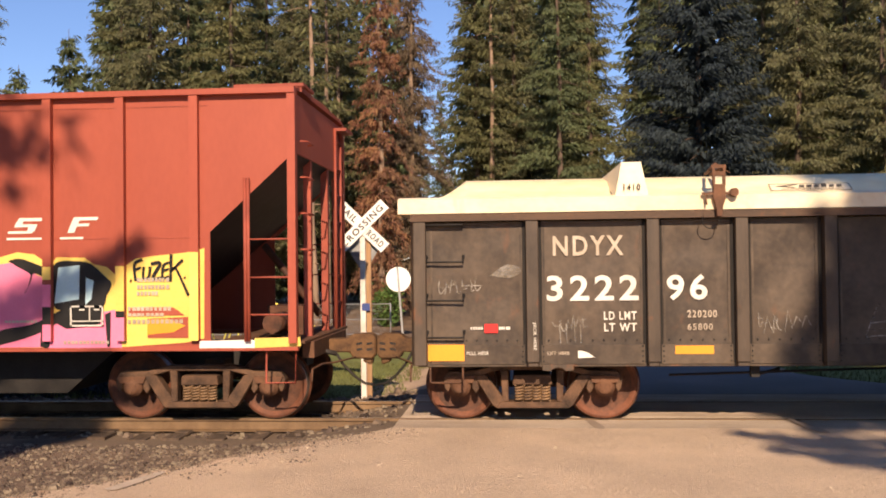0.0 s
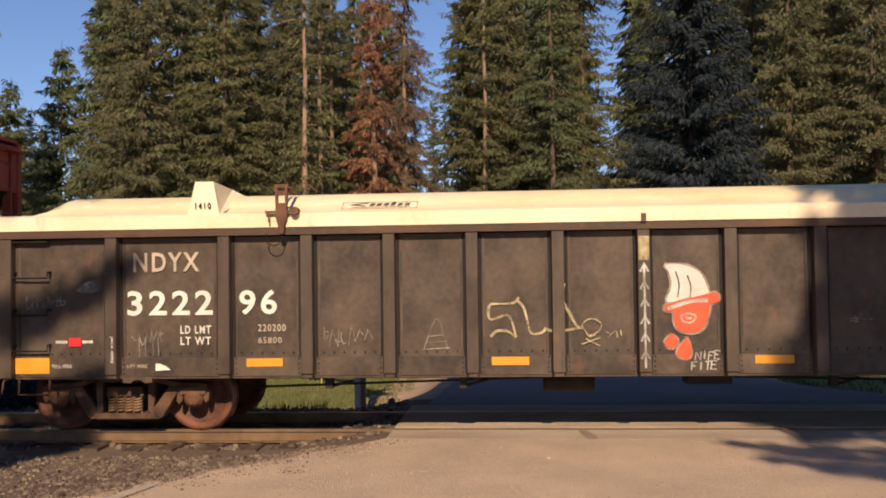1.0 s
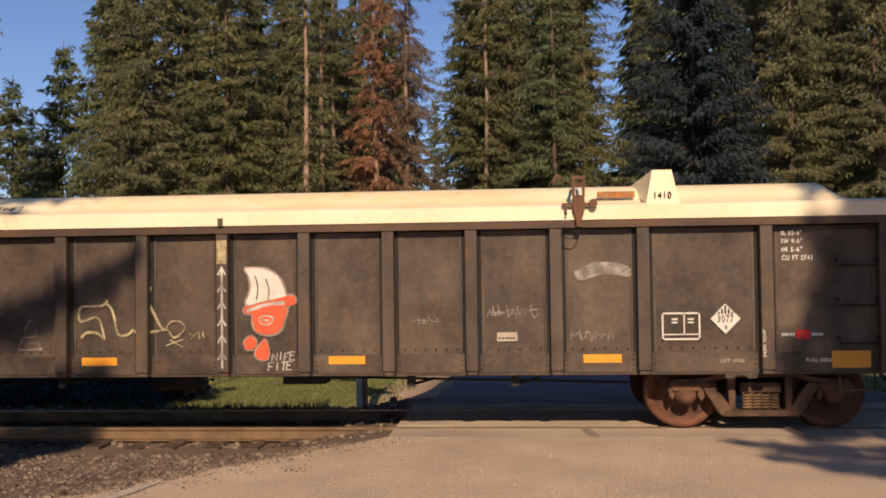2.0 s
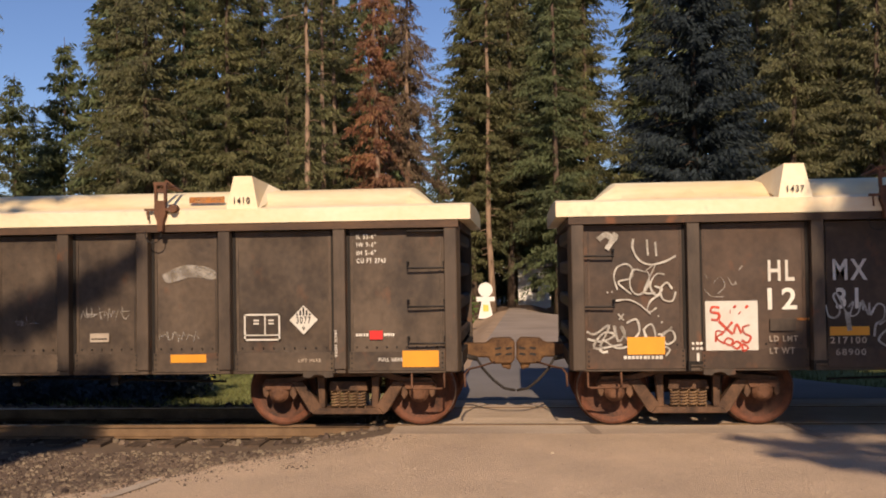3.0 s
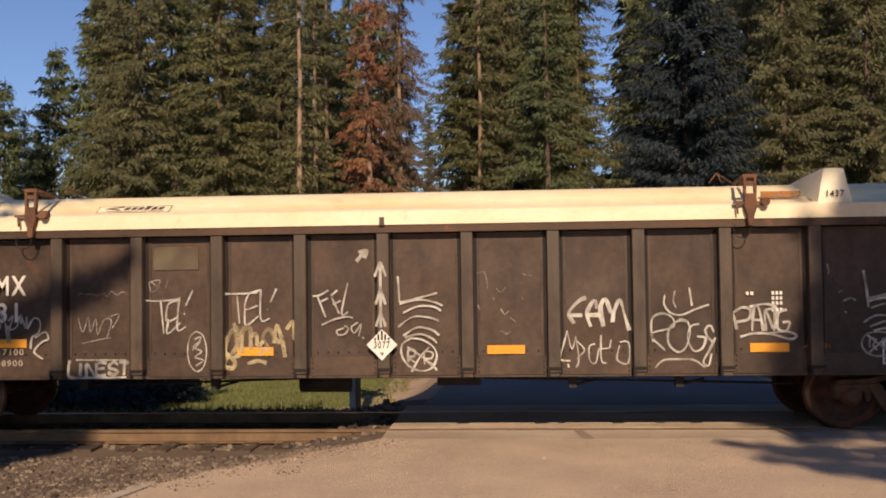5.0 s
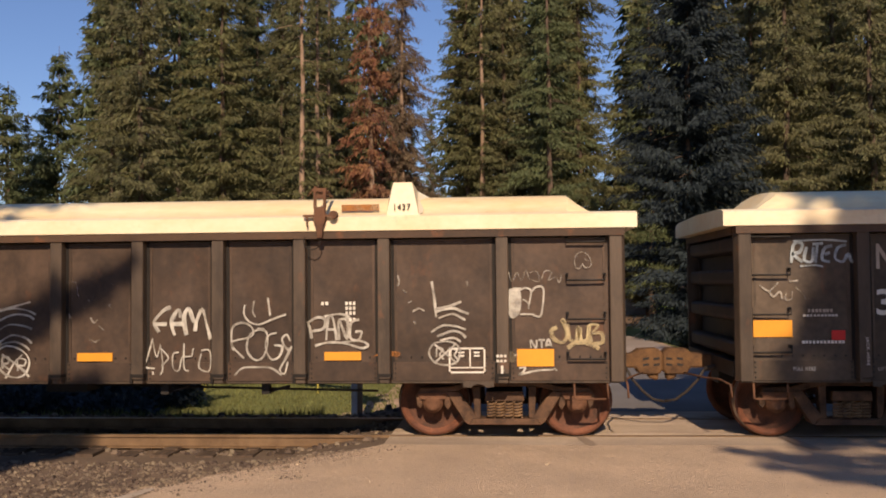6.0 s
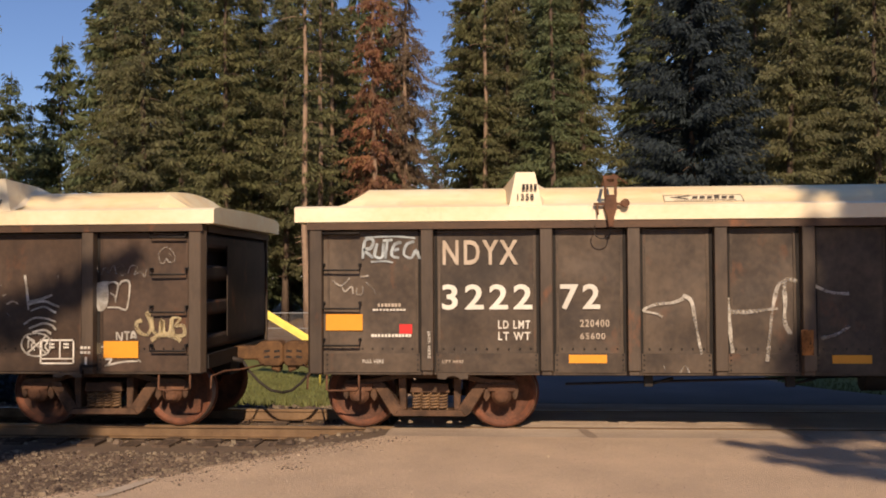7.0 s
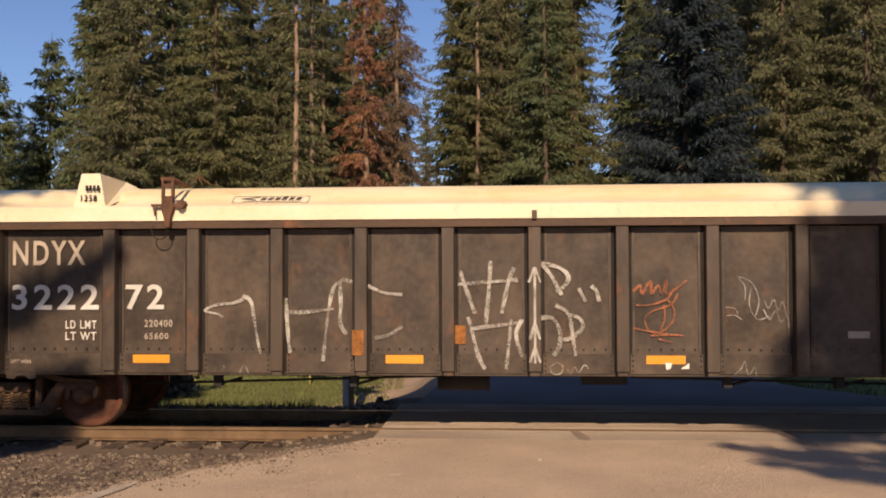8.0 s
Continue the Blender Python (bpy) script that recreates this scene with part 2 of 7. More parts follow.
M["yellowpaint"] = material("yellow painted tube", (0.84, 0.72, 0.16), (0.70, 0.56, 0.12), 0.5, 0, 4, 40, 0.05)
M["wallblue"] = material("pale blue house siding", (0.42, 0.48, 0.56), (0.34, 0.40, 0.48), 0.7, 0, 2, 30, 0.1, (0.3, 1, 6))
M["roof"] = material("grey brown roofing", (0.14, 0.12, 0.11), (0.08, 0.07, 0.065), 0.9, 0, 2, 30, 0.2)
M["redtarp"] = material("red painted metal", (0.50, 0.04, 0.03), (0.38, 0.03, 0.025), 0.5, 0, 2, 30, 0.1)
M["glass"] = material("dark window glass", (0.02, 0.025, 0.03), (0.015, 0.02, 0.025), 0.08, 0, 2, 10, 0)
M["rubber"] = material("dusty rubber hose", (0.045, 0.035, 0.03), (0.02, 0.018, 0.016), 0.7)


# ---- mesh tools ----
def box(bm, x0, x1, y0, y1, z0, z1, mi=0):
    v = [bm.verts.new(p) for p in ((x0, y0, z0), (x1, y0, z0), (x1, y1, z0), (x0, y1, z0), (x0, y0, z1), (x1, y0, z1), (x1, y1, z1), (x0, y1, z1))]
    for f in ((3, 2, 1, 0), (4, 5, 6, 7), (0, 1, 5, 4), (1, 2, 6, 5), (2, 3, 7, 6), (3, 0, 4, 7)):
        bm.faces.new([v[i] for i in f]).material_index = mi


def prism(bm, outline, y0, y1, mi=0, axis="y"):
    """A plate: an outline in x, z (or y, z with axis 'x'; x, y with axis 'z') between two depths."""
    def place(a, b, d):
        return (a, d, b) if axis == "y" else (d, a, b) if axis == "x" else (a, b, d)
    lo = [bm.verts.new(place(a, b, y0)) for a, b in outline]
    hi = [bm.verts.new(place(a, b, y1)) for a, b in outline]
    made = [bm.faces.new(lo), bm.faces.new(hi[::-1])]
    for i in range(len(lo)):
        j = (i + 1) % len(lo)
        made.append(bm.faces.new((lo[i], hi[i], hi[j], lo[j])))
    for f in made:
        f.material_index = mi
    bmesh.ops.recalc_face_normals(bm, faces=made)


def tube(bm, points, r, seg=6, mi=0, close=False):
    pts = [Vector(p) for p in points]
    rings = []
    for i, p in enumerate(pts):
        a = pts[i - 1] if i else p
        b = pts[i + 1] if i + 1 < len(pts) else p
        d = (b - a).normalized()
        side = d.cross(Vector((0, 0, 1)) if abs(d.z) < 0.9 else Vector((1, 0, 0))).normalized()
        up = side.cross(d)
        rr = r[i] if isinstance(r, (list, tuple)) else r
        rings.append([bm.verts.new(p + rr * (math.cos(k * math.tau / seg) * side + math.sin(k * math.tau / seg) * up)) for k in range(seg)])
    for a, b in zip(rings, rings[1:]):
        for k in range(seg):
            f = bm.faces.new((a[k], a[(k + 1) % seg], b[(k + 1) % seg], b[k]))
            f.material_index, f.smooth = mi, True
    for ring, flip in ((rings[0], True), (rings[-1], False)):
        bm.faces.new(ring[::-1] if flip else ring).material_index = mi


def lathe(bm, profile, centre, seg=36, mi=0):
    """Turns a list of (y, r) round an axle that runs along y."""
    rings = []
    for y, r in profile:
        rings.append([bm.verts.new((centre[0] + r * math.cos(k * math.tau / seg), centre[1] + y, centre[2] + r * math.sin(k * math.tau / seg))) for k in range(seg)])
    for i, (a, b) in enumerate(zip(rings, rings[1:])):
        for k in range(seg):
            f = bm.faces.new((a[k], a[(k + 1) % seg], b[(k + 1) % seg], b[k]))
            f.smooth, f.material_index = True, mi if isinstance(mi, int) else mi[i]
    bm.faces.new(rings[0])
    bm.faces.new(rings[-1][::-1])


def finish(bm, name, mats, bevel=0.0):
    if bevel:
        bmesh.ops.bevel(bm, geom=[e for e in bm.edges if e.is_manifold and e.calc_face_angle(0) > 0.6], offset=bevel, segments=1, affect="EDGES", clamp_overlap=True)
    me = bpy.data.meshes.new(name)
    bm.to_mesh(me)
    bm.free()
    for m in (mats if isinstance(mats, (list, tuple)) else [mats]):
        me.materials.append(m)
    return me


def put(name, me, parent=None, label="", at=None):
    ob = new(name, me)
    ob.parent = parent
    if at is not None:
        ob.matrix_basis = at
    return tagged(ob, label) if label else ob


def part(name, bm, mats, parent, label="", at=None, bevel=0.0):
    return put(name, finish(bm, name, mats, bevel), parent, label, at)


def thing(name, label, category, group="", at=None):
    ob = new(name)
    ob.empty_display_size = 0.3
    if at is not None:
        ob.matrix_basis = at
    return tagged(ob, label, category, group)


def smooth_line(pts, steps=5):
    """A Catmull-Rom line through points of the plane."""
    p = [pts[0], *pts, pts[-1]]
    out = []
    for i in range(1, len(p) - 2):
        for k in range(steps):
            t = k / steps
            out.append(tuple(0.5 * (2 * p[i][a] + (p[i + 1][a] - p[i - 1][a]) * t + (2 * p[i - 1][a] - 5 * p[i][a] + 4 * p[i + 1][a] - p[i + 2][a]) * t * t + (3 * p[i][a] - p[i - 1][a] - 3 * p[i + 1][a] + p[i + 2][a]) * t ** 3) for a in (0, 1)))
    return out + [tuple(pts[-1])]


STANDOFF = [0]


def painted(draw):
    """Lets a drawing take (car, material, label) in place of a bmesh: it then becomes a part of its own."""
    def wrapped(bm, *rest, **named):
        if isinstance(bm, tuple):
            own = bmesh.new()
            draw(own, *rest, **named)
            return part("graffiti", own, bm[1], bm[0], bm[2])
        return draw(bm, *rest, **named)
    return wrapped


@painted
def stroke(bm, pts, width, y, curved=True):
    """A flat painted line in x, z on a side that faces -y, with round ends."""
    line = smooth_line(pts) if curved and len(pts) > 2 else list(pts)
    STANDOFF[0] = (STANDOFF[0] + 1) % 9
    y -= 0.0004 * STANDOFF[0]
    n = len(line)
    left, right = [], []
    for i, (x, z) in enumerate(line):
        a, b = line[max(i - 1, 0)], line[min(i + 1, n - 1)]
        dx, dz = b[0] - a[0], b[1] - a[1]
        l = math.hypot(dx, dz) or 1
        w = width * 0.5 * (0.75 + 0.5 * noise.noise((x * 5, z * 5, 1.0)) + 0.15)
        left.append(bm.verts.new((x - dz / l * w, y, z + dx / l * w)))
        right.append(bm.verts.new((x + dz / l * w, y, z - dx / l * w)))
    for i in range(n - 1):
        bm.faces.new((right[i], right[i + 1], left[i + 1], left[i]))


@painted
def blob(bm, pts, y, curved=True):
    line = smooth_line([*pts, pts[0]])[:-1] if curved else pts
    STANDOFF[0] = (STANDOFF[0] + 1) % 9
    y -= 0.0004 * STANDOFF[0]
    f = bm.faces.new([bm.verts.new((x, y, z)) for x, z in line])
    bmesh.ops.recalc_face_normals(bm, faces=[f])
    if f.normal.y > 0:
        f.normal_flip()


GLYPH = {
    "A": "00 49 90;24 74", "B": "00 09 79 76 05 95 91 00", "C": "97 59 17 02 40 92", "D": "00 09 69 96 93 60 00", "E": "99 09 00 90;05 75", "F": "99 09 00;05 65",
    "G": "97 59 17 02 50 93 95 55", "H": "09 00;99 90;05 95", "I": "59 50", "J": "29 99;69 61 30 02", "K": "09 00;99 05 90", "L": "09 00 90", "M": "00 09 54 99 90",
    "N": "00 09 90 99", "O": "59 17 13 50 83 87 59", "P": "00 09 79 96 75 05", "R": "00 09 79 96 65 05;55 90", "S": "97 69 17 25 74 92 60 02", "T": "09 99;59 50",
    "U": "09 02 50 92 99", "V": "09 50 99", "W": "09 20 56 70 99", "X": "09 90;00 99", "Y": "09 55 99;55 50", "Z": "09 99 00 90", "!": "59 53;51 50", "0": "59 17 13 50 83 87 59",
    "9": "86 56 18 59 88 85 60", "?": "07 39 87 54 52;51 50", "7": "09 99 40", "1": "37 59 50", "2": "07 39 97 00 90",
}


@painted
def tag_word(bm, word, x0, z0, x1, z1, width, y, slant=0.1, curved=True, wild=0.12, seed=0):
    rnd = random.Random(seed + len(word) * 7)
    step = (x1 - x0) / len(word)
    for i, ch in enumerate(word):
        if ch not in GLYPH:
            continue
        dz = (z1 - z0) * wild * rnd.uniform(-1, 1)
        for line in GLYPH[ch].split(";"):
            pts = []
            for q in line.split():
                u, v = int(q[0]) / 9, int(q[1]) / 9
                u, v = u + rnd.uniform(-wild, wild) * 0.5, v + rnd.uniform(-wild, wild) * 0.4
                pts.append((x0 + (i + 0.08 + 0.82 * u) * step + slant * v * (z1 - z0), z0 + dz + v * (z1 - z0)))
            stroke(bm, pts, width, y, curved)


@painted
def scrawl(bm, x0, z0, x1, z1, width, y, loops, seed):
    """Hasty chalk marks: short uneven strokes side by side, none of them a letter."""
    rnd = random.Random(seed)
    w, h = x1 - x0, z1 - z0
    x = x0
    while x < x1:
        step = w / (loops * 1.5) * rnd.uniform(0.6, 1.4)
        a, b = z0 + h * rnd.uniform(0, 0.35), z0 + h * rnd.uniform(0.55, 1.0)
        if rnd.random() < 0.5:
            stroke(bm, [(x, b), (x + step * rnd.uniform(-0.2, 0.3), (a + b) / 2), (x + step * rnd.uniform(0, 0.5), a), (x + step * rnd.uniform(0.6, 1.0), a + (b - a) * rnd.uniform(0, 0.5))], width * rnd.uniform(0.7, 1.1), y)
        else:
            stroke(bm, [(x, a), (x + step * 0.4, b), (x + step * 0.9, a + (b - a) * rnd.uniform(0.1, 0.6))], width * rnd.uniform(0.7, 1.1), y, False)
        if rnd.random() < 0.45:
            z = a + (b - a) * rnd.uniform(0.3, 0.7)
            stroke(bm, [(x - step * 0.1, z), (x + step * 0.9, z + h * rnd.uniform(-0.1, 0.1))], width * 0.8, y, False)
        x += step


TEXTS = {}


def text_mesh(words, w, h, mat):
    """Words in the built-in font, fitted to a width and height, upright and facing -y, from their lower left corner."""
    key = (words, round(w, 3), round(h, 3), mat.name)
    if key not in TEXTS:
        cu = bpy.data.curves.new("lettering", "FONT")
        cu.body, cu.resolution_u, cu.offset, cu.space_character = words, 3, 0.020, 1.22
        ob = bpy.data.objects.new("lettering", cu)
        scene.collection.objects.link(ob)
        bpy.context.view_layer.update()
        me = bpy.data.meshes.new_from_object(ob.evaluated_get(bpy.context.evaluated_depsgraph_get()))
        bpy.data.objects.remove(ob)
        co = np.empty(len(me.vertices) * 3)
        me.vertices.foreach_get("co", co)
        co = co.reshape(-1, 3)
        lo, hi = co.min(0), co.max(0)
        out = np.zeros_like(co)
        out[:, 0] = (co[:, 0] - lo[0]) / (hi[0] - lo[0]) * w
        out[:, 2] = (co[:, 1] - lo[1]) / (hi[1] - lo[1]) * h
        me.vertices.foreach_set("co", out.ravel())
        me.materials.clear()
        me.materials.append(mat)
        TEXTS[key] = me
    return TEXTS[key]


def lettering(words, x0, z0, x1, z1, y, mat, parent, label=""):
    return put("lettering", text_mesh(words, x1 - x0, z1 - z0, mat), parent, label, pose(x0, y, z0))


def bars(x0, z0, x1, z1, count, y, mat, parent, label=""):
    """Writing too small to read: a row of plain bars."""
    bm = bmesh.new()
    rnd = random.Random(int(x0 * 100) + count)
    step = (x1 - x0) / count
    for i in range(count):
        w = step * rnd.uniform(0.55, 0.85)
        box(bm, x0 + i * step, x0 + i * step + w, y - 0.002, y, z0, z1)
    return tagged(part("stencil_mark", bm, mat, parent, label), kind="stuff")


def plate(name, x0, z0, x1, z1, y, mat, parent, label="", thick=0.004):
    bm = bmesh.new()
    box(bm, x0, x1, y - thick, y, z0, z1)
    return part(name, bm, mat, parent, label)


# ---- ground, road and track ----
def ease(a, b, v):
    t = min(max((v - a) / (b - a), 0), 1)
    return t * t * (3 - 2 * t)


def road_left(y):
    if y < -1.5:
        return -1.5 + 0.78 * (y + 1.5) if y > -9 else -7.35
    return -1.5 + 0.07 * min(y + 1.5, 8) + 0.02 * max(y - 8, 0)


def road_right(y):
    return 9.0 if y < -1.5 else 9.0 - 4.3 * ease(-1.5, 5.0, y) - 4.2 * ease(18, 36, y)


def ground_z(x, y):
    drop = 0.75 if x < 2 else 0.25
    bed = -0.20 - drop * ease(2.2, 5.2, y) + 0.6 * drop * ease(12, 34, y)
    side = min(ease(road_left(y) - 1.6, road_left(y) - 0.1, x), 1 - ease(road_right(y) + 0.1, road_right(y) + 1.8, x))
    near = 1 - ease(30, 60, y)
    wave = 0.035 * noise.noise((x * 0.6, y * 0.6, 0)) + 0.012 * noise.noise((x * 2.5, y * 2.5, 5))
    return bed * (1 - side) * (0.4 + 0.6 * near) - 0.035 * side + (wave * (1 - side) if abs(y) > 1.5 else 0)


def axis_steps(lo, hi, fine_lo, fine_hi, step):
    v = list(np.arange(fine_lo, fine_hi + 1e-6, step))
    d, p = step, fine_hi
    while p < hi:
        d *= 1.35
        p += d
        v.append(p)
    d, p = step, fine_lo
    while p > lo:
        d *= 1.35
        p -= d
        v.insert(0, p)
    return v


def sheet(name, xs, ys, height, mats, pick=None):
    verts = [(x, y, height(x, y)) for y in ys for x in xs]
    n = len(xs)
    faces = [(j * n + i, j * n + i + 1, (j + 1) * n + i + 1, (j + 1) * n + i) for j in range(len(ys) - 1) for i in range(n - 1)]
    me = bpy.data.meshes.new(name)
    me.from_pydata(verts, [], faces)
    for m in mats:
        me.materials.append(m)
    if pick:
        for f in me.polygons:
            f.material_index = pick(f.center.x, f.center.y)
    for f in me.polygons:
        f.use_smooth = True
    return new(name, me)


def ground_kind(x, y):
    edge = noise.noise((x * 0.9, y * 0.9, 3.0)) * 0.8
    if y > 37 + edge * 3 or (y > 19 + edge * 3 and x < -3):
        return 2
    if y > 2.6 + edge * 0.5 and -4.3 + edge * 0.8 + 0.09 * min(y, 12) < x < road_right(y) + 0.2:
        return 3
    if y > 2.6 + edge * 0.5:
        return 1
    if y < -1.7 and x > road_left(y) - 0.75 - edge * 0.4:
        return 3
    return 0


tagged(sheet("ground", axis_steps(-600, 600, -12, 12, 0.25), axis_steps(-600, 900, -8, 10, 0.25), ground_z, [M["gravel"], M["grass"], M["earth"], M["dirt"]], ground_kind),
       "brown gravel and dirt beside the track, mown grass beyond", "ground", kind="structure")


def strip(name, y0, y1, z, mat, label, grow=0.0, wobble=0.06, step=0.25):
    """A road surface between its two edges from y0 to y1."""
    bm = bmesh.new()
    last, y = None, y0
    while True:
        jag = wobble * (noise.noise((y * 3.1, 0, 0)) + 0.6 * noise.noise((y * 9.0, 1, 0)))
        a, b = road_left(y) + jag - grow, road_right(y) + grow
        row = [bm.verts.new((a + (b - a) * k / 16, y, z + 0.006 * noise.noise((a + (b - a) * k / 4, y, 2)))) for k in range(17)]
        if last:
            for k in range(16):
                bm.faces.new((last[k], last[k + 1], row[k + 1], row[k])).smooth = True
        last = row
        if y >= y1:
            break
        y = min(y + step * (1 if abs(y) < 12 else 4), y1)
    ob = new(name, finish(bm, name, mat))
    return tagged(ob, label, "road", kind="structure")


strip("road", -45, -1.50, 0.0, M["asphalt"], "sun-bleached dusty asphalt road in front of the track", wobble=0.14, step=0.08)
strip("road_beyond", 1.50, 9.0, 0.0, M["oldroad"], "grey asphalt road running on behind the track", wobble=0.03)
strip("road_far", 9.0, 37, 0.0, M["dustyroad"], "pale dusty road surface under the trees", wobble=0.03)
for lo, hi, lab in ((-1.49, -0.86, "near"), (-0.66, 0.66, "mid"), (0.86, 1.49, "far")):
    bm = bmesh.new()
    box(bm, -1.52, 8.4, lo, hi, -0.19, -0.004)
    ob = new("crossing_panel", finish(bm, "crossing_panel", M["panel"], 0.012))
    tagged(ob, "worn grey crossing panel between the rails", "crossing", "crossing panels", "structure")


def rail(y):
    bm = bmesh.new()
    prof = [(-0.075, -0.172), (0.075, -0.172), (0.075, -0.160), (0.012, -0.145), (0.010, -0.045), (0.036, -0.036), (0.036, -0.006), (0.028, 0.0), (-0.028, 0.0), (-0.036, -0.006), (-0.036, -0.036), (-0.010, -0.045), (-0.012, -0.145), (-0.075, -0.160)]
    prism(bm, [(y + a, b) for a, b in prof], -120, 120, 0, "x")
    for f in bm.faces:
        if f.normal.z > 0.9 and f.calc_center_median().z > -0.001:
            f.material_index = 1
    ob = new("rail", finish(bm, "rail", [M["rail"], M["railtop"]]))
    tagged(ob, "brown rusty steel rail with a polished head", "rail", "rails of the track", "structure")


rail(-0.7535)
rail(0.7535)


def tie_mesh():
    bm = bmesh.new()
    box(bm, -0.115, 0.115, -1.30, 1.30, -0.33, -0.172)
    for s in (-1, 1):
        box(bm, -0.09, 0.09, s * 0.7535 - 0.17, s * 0.7535 + 0.17, -0.1715, -0.160)
    return finish(bm, "tie", M["tie"], 0.012)


bed = tagged(new("track_bed"), "row of dark creosoted wooden ties in gravel", "track", kind="structure")
tie_me = tie_mesh()
rnd = random.Random(5)
for i in range(150):
    x = -1.75 - 0.52 * i if i < 80 else 8.8 + 0.52 * (i - 80)
    put("tie", tie_me, bed, at=pose(x + rnd.uniform(-0.03, 0.03), rnd.uniform(-0.06, 0.06), rnd.uniform(-0.012, 0.012), 0, 0, rnd.uniform(-3, 3)))


def stones(name, count, area, size, seed, keep, mat, label):
    """Loose crushed stone, one small uneven lump each."""
    r = np.random.RandomState(seed)
    base = np.array([(-1, -1, 0), (1, -1, 0), (1, 1, 0), (-1, 1, 0), (-0.6, -0.5, 1), (0.6, -0.6, 1), (0.5, 0.6, 1), (-0.5, 0.5, 1)], float)
    quads = np.array([(4, 5, 6, 7), (0, 1, 5, 4), (1, 2, 6, 5), (2, 3, 7, 6), (3, 0, 4, 7)])
    vs, fs, n = [], [], 0
    for _ in range(count):
        x, y = r.uniform(area[0], area[1]), r.uniform(area[2], area[3])
        if not keep(x, y):
            continue
        s = size * r.lognormal(0, 0.35)
        a = r.uniform(0, math.tau)
        p = base * (s * r.uniform(0.6, 1.2), s * r.uniform(0.6, 1.2), s * r.uniform(0.6, 1.3)) * r.uniform(0.75, 1.25, (8, 3))
        c, q = math.cos(a), math.sin(a)
        p[:, :2] = p[:, :2] @ np.array([(c, q), (-q, c)])
        vs.append(p + (x, y, max(ground_z(x, y), -0.002 if x > road_left(y) and y < -1.5 else -9) - 0.3 * s))
        fs.append(quads + n)
        n += 8
    me = bpy.data.meshes.new(name)
    me.from_pydata(np.concatenate(vs).tolist(), [], np.concatenate(fs).tolist())
    me.materials.append(mat)
    return tagged(new(name, me), label, "gravel", kind="stuff")


stones("ballast", 15000, (-9.5, 0, -6.0, -1.62), 0.018, 1, lambda x, y: x < road_left(y) - 0.55 + 1.1 * noise.noise((x * 0.9, y * 0.9, 3.0)) - 0.25 * abs(noise.noise((x * 7, y * 7, 1.0))), M["stone"], "loose brown grey crushed stones beside the track")
stones("ballast", 2600, (-12, -1.6, -1.2, 2.6), 0.032, 2, lambda x, y: abs(abs(y) - 0.75) > 0.1, M["stone"], "dark crushed stones between the ties")
stones("ballast", 26000, (-5.5, 3.0, -6.0, -1.6), 0.0085, 3, lambda x, y: road_left(y) - 0.9 < x < road_left(y) + 2.4 * noise.noise((x * 1.3, y * 1.3, 7)) ** 2 + 1.1 * abs(noise.noise((x * 9, y * 9, 4))), M["stone"], "small loose grit along the road edge")


stones("ballast", 5000, (-4.5, 6.0, -6.5, -1.7), 0.0045, 4, lambda x, y: x > road_left(y) + 0.2, M["grit"], "fine pale grit strewn over the road")


# ---- the train ----
def wheelset_mesh():
    bm = bmesh.new()
    for s in (-1, 1):
        prof = [(-0.075, 0.0), (-0.080, 0.09), (-0.045, 0.105), (-0.028, 0.36), (-0.066, 0.395), (-0.066, 0.442), (-0.058, 0.449), (0.040, 0.453), (0.048, 0.478), (0.066, 0.478), (0.070, 0.40), (0.02, 0.36), (0.01, 0.11), (0.05, 0.09)]
        prof = [(s * -a + s * 0.762, r) for a, r in prof]
        lathe(bm, prof, (0, 0, 0), 40, [0, 2, 2, 0, 0, 1, 1, 0, 0, 0, 2, 2, 0])
        for k in range(3):
            a = k * math.tau / 3
            box(bm, 0.05 * math.cos(a) - 0.012, 0.05 * math.cos(a) + 0.012, s * 0.84, s * 0.852, 0.05 * math.sin(a) - 0.012, 0.05 * math.sin(a) + 0.012)
    tube(bm, [(0, -0.70, 0), (0, 0.70, 0)], 0.085, 12)
    bmesh.ops.recalc_face_normals(bm, faces=bm.faces[:])
    return finish(bm, "wheelset", [M["wheel"], M["tread"], M["grease"]])


